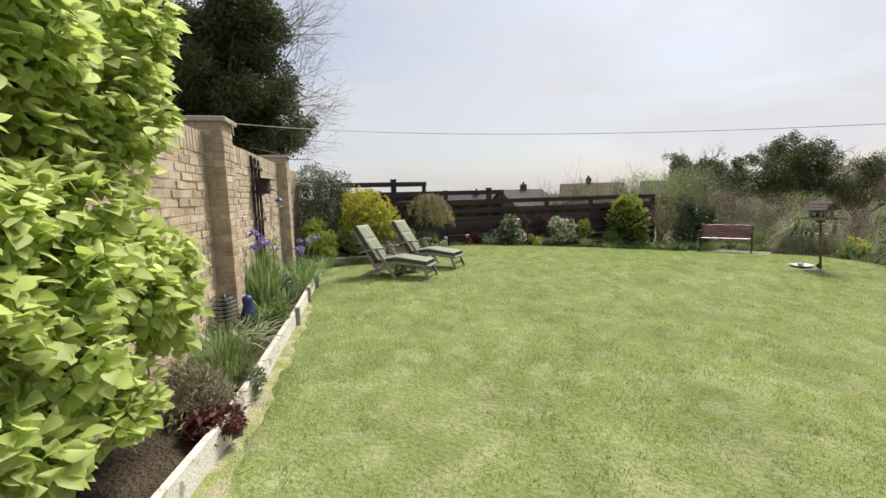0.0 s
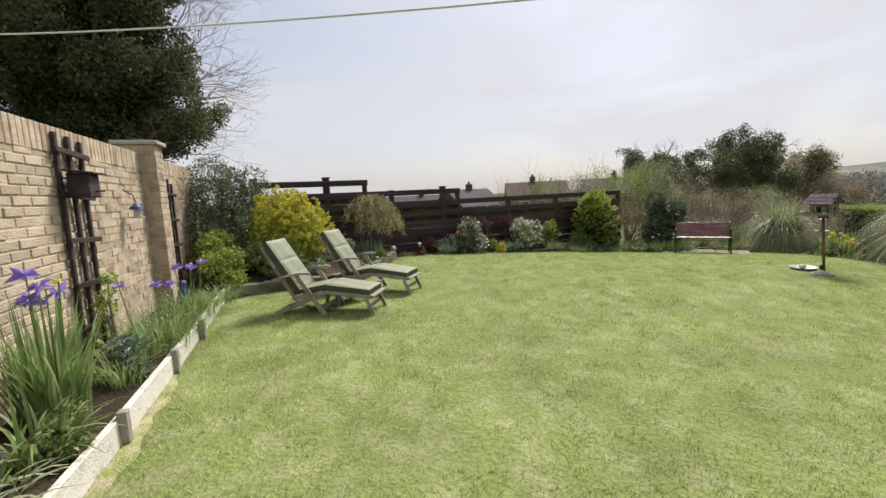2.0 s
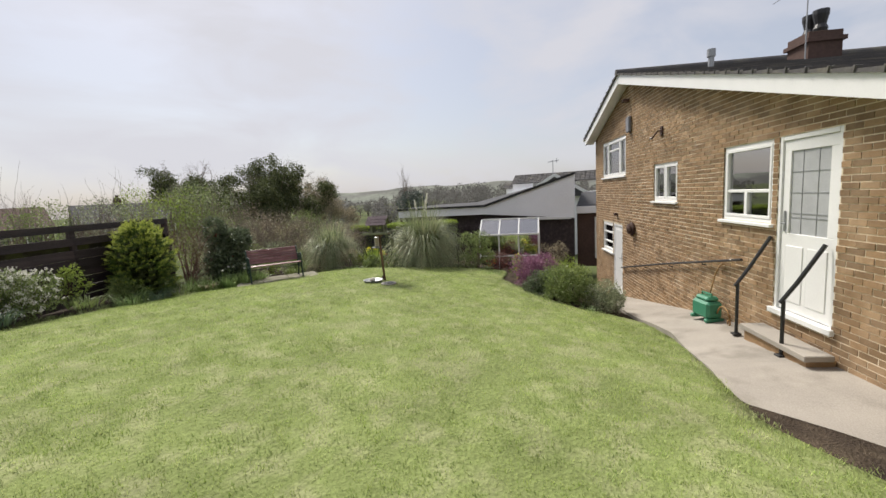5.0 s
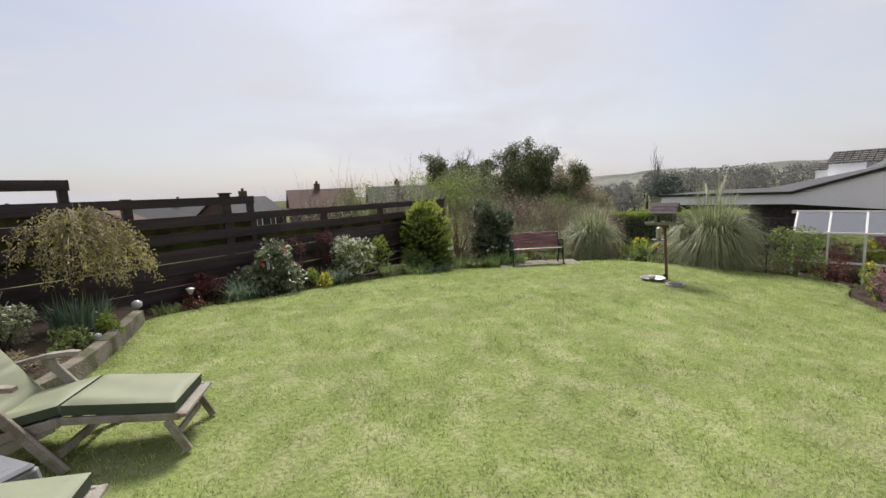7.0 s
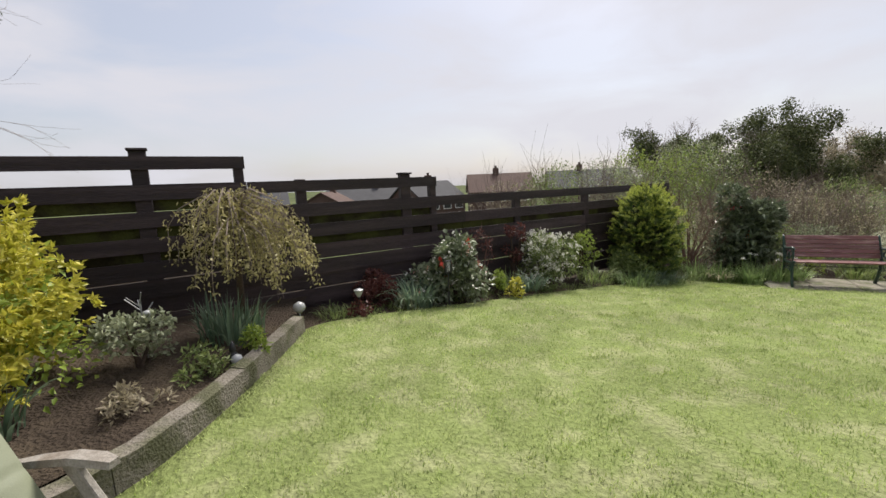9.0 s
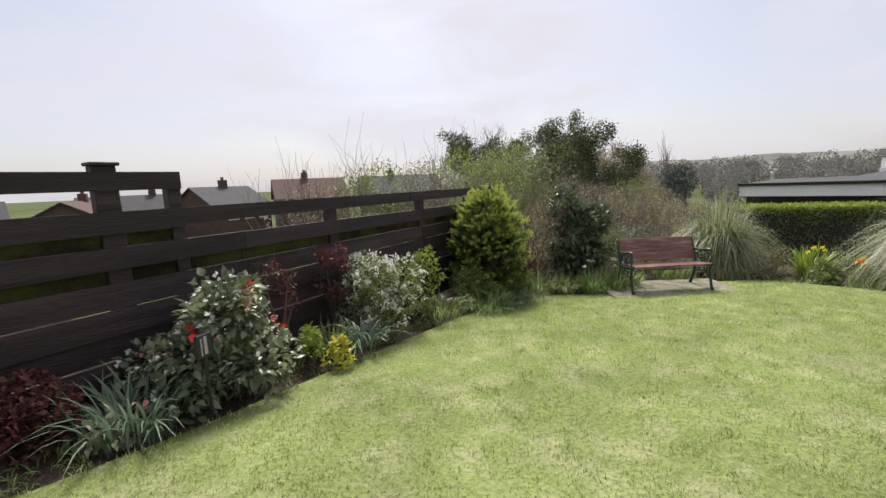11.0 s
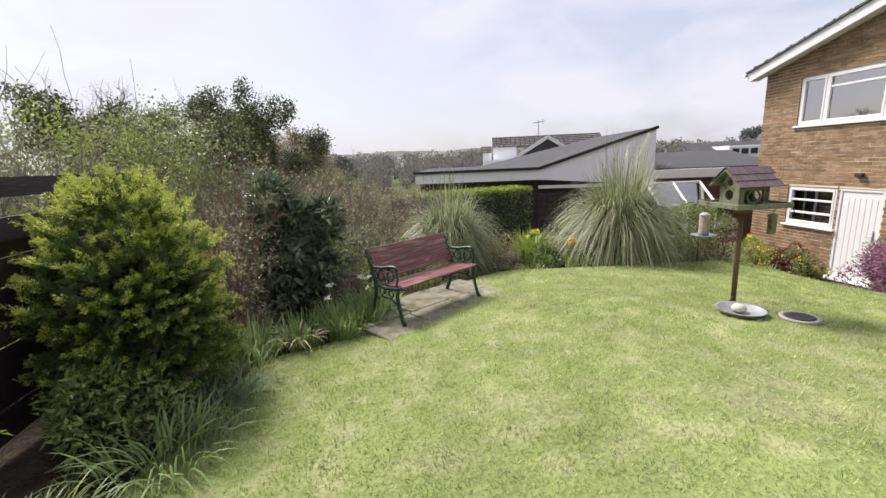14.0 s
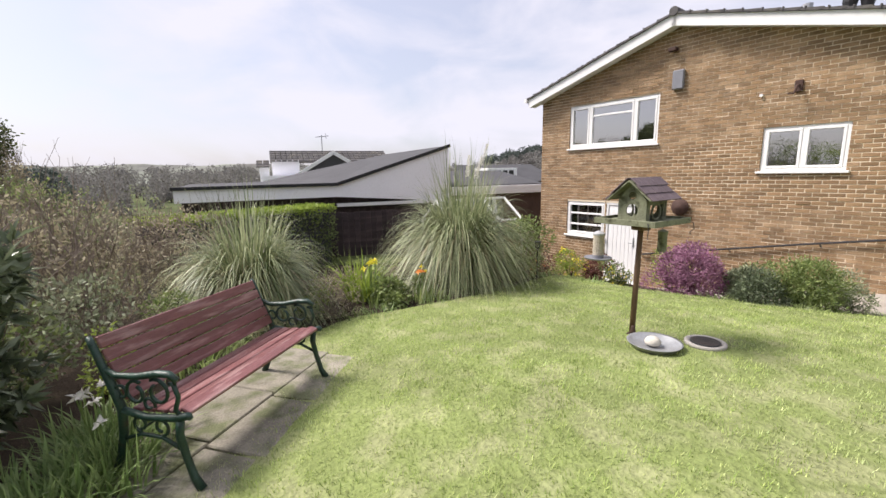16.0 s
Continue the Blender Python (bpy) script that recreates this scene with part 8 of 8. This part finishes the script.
far_house(12.9, 68, 2.2, 7.5, 24, "felt", "distant brick house with a grey tiled roof and chimney", chim=0.05)
far_house(23.8, 67, 2.9, 9, -14, "red_tile", "distant brick house with a reddish tiled roof", chim=-0.05)
far_house(-1.0, 70, 1.2, 9, 78, "red_tile", "distant brick house seen gable on", chim=0.3)
far_house(4.6, 84, 1.6, 12, 5, "felt", "distant brick house with a grey roof, farther off", chim=0.2)
far_house(38.0, 66, 3.0, 12, -25, "felt", "distant brick house behind the scrub", chim=-0.1)
far_house(-14, 80, 1.5, 12, 10, "felt", "distant brick house behind the golden shrub", chim=0.2)


# ---- hills and woods in the distance ----
def hill(name, az0, az1, dist, heights, label, depth=260):
    """A long rounded hill between two bearings; heights along it, in metres over the eye."""
    n, rows_ = 60, 8
    v = []
    for j in range(rows_ + 1):
        for i in range(n + 1):
            t = i / n
            az = radians(az0 + (az1 - az0) * t)
            k = t * (len(heights) - 1)
            a = min(int(k), len(heights) - 2)
            f = k - a
            f = f * f * (3 - 2 * f)
            top = heights[a] * (1 - f) + heights[a + 1] * f + 1.6 * math.sin(i * 0.9) + 0.9 * math.sin(i * 2.3)
            u = j / rows_
            r = dist + depth * u
            s_ = math.sin(min(1, u * 1.25) * math.pi / 2)
            v.append((r * math.sin(az), r * math.cos(az), -12 + (top + 13.5) * s_))
    f = [(j * (n + 1) + i, j * (n + 1) + i + 1, (j + 1) * (n + 1) + i + 1, (j + 1) * (n + 1) + i) for j in range(rows_) for i in range(n)]
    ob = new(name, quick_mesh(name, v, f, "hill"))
    ob.data.shade_smooth()
    return tagged(ob, label, "hill", kind="structure")


SLOPE_TOPS = [-8, -4, 4.5, 14.0, 20.0, 22.0]


def slope_z(x, y):
    """Height of the wooded slope at a place on it."""
    az, r = math.degrees(math.atan2(x, y)), math.hypot(x, y)
    top = float(np.interp((az - 95) / 55 * 5, range(6), SLOPE_TOPS))
    return -12 + (top + 13.5) * math.sin(min(1, max(0, (r - 150) / 120) * 1.25) * math.pi / 2)


hill("hill_far", 40, 135, 700, [6, 16, 23, 24, 24, 21, 17, 14, 12], "green hillside on the horizon, paled to stand for haze")
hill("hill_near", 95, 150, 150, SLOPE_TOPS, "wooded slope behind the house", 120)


def wood(name, az0, az1, d0, d1, count, h0, h1, base, mat, label, leaf=0.9, per=26, top=0.0):
    """Many far trees, joined: each a clump of leaf sprays on a short trunk."""
    g, pts, ds = Geo(), [], []
    for _ in range(count):
        az, r = radians(rng.uniform(az0, az1)), rng.uniform(d0, d1)
        x, y = r * math.sin(az), r * math.cos(az)
        h = rng.uniform(h0, h1)
        z = base(r) if base is not slope_z else slope_z(x, y) - 0.5
        g.tube([(x, y, z - 1), (x, y, z + h * 0.5)], [0.05 * h, 0.02 * h], 4, cap=False)
        m = per
        d = unit(rng.normal(size=(m, 3)))
        q = np.array([x, y, z + h * 0.6]) + d * np.array([0.34 * h, 0.34 * h, 0.42 * h]) * rng.uniform(0.5, 1.0, (m, 1))
        pts.append(q)
        ds.append(d)
    t = thing(name, Matrix(), label, "woodland", kind="stuff")
    tr = part("trunks", g, "bark", t, tidy=False)
    fo = mesh_part("crowns", small_leaves("crowns", np.concatenate(pts), np.concatenate(ds), leaf, leaf * 0.7, mat), t)
    return t


wood("far_woodland", 48, 100, 90, 200, 190, 4, 8, lambda r: -5.5 + 0.018 * (r - 90), "wood_hazed", "bare grey-brown woodland in the middle distance", 0.55, 260)
wood("far_woodland", 62, 112, 240, 420, 200, 8, 14, lambda r: -6 + 0.035 * (r - 240), "wood_hazed", "woodland on the lower hillside, haze put into its colour", 1.3, 130)
wood("pine_wood", 114.5, 134, 222, 262, 150, 5, 7.5, slope_z, "pine_hazed", "dark pine wood on the slope behind the house", 0.9, 190)
wood("far_woodland", 108, 134, 165, 222, 230, 3.5, 6, slope_z, "wood_hazed", "bare grey woodland below the pines", 0.7, 150)
wood("far_woodland", 100, 125, 90, 140, 40, 3, 5, lambda r: -5.5 + 0.01 * (r - 90), "grey_leaf", "fresh green trees below the pine wood", 0.6, 160)
rt = thing("round_tree", pose(62, 33, -5), "dark green rounded evergreen in the middle distance", "tree")
part("trunk", Geo().tube([(0, 0, -1), (0, 0, 6)], [0.3, 0.1], 6), "bark", rt)
p, d = lobes_points([(rng.normal(0, 1.2), rng.normal(0, 1.2), rng.uniform(3.5, 7), 1.0) for _ in range(10)], 3200, 0.4)
mesh_part("crown", small_leaves("crown", p, d, 0.3, 0.2, "pine_hazed"), rt)
pt = thing("bare_poplar", pose(68.5, 38.2, -6), "bare upright poplar in the middle distance", "tree")
g, rnd = Geo(), random.Random(3)
for k in range(9):
    branch(g, (rnd.gauss(0, 0.3), rnd.gauss(0, 0.3), 1.0 + k * 0.7), (rnd.gauss(0, 0.14), rnd.gauss(0, 0.14), 1), 3.4, 0.10, 2, 0.16, 4, 0.6, rnd, 3)
part("branches", g, "twig", pt, tidy=False)
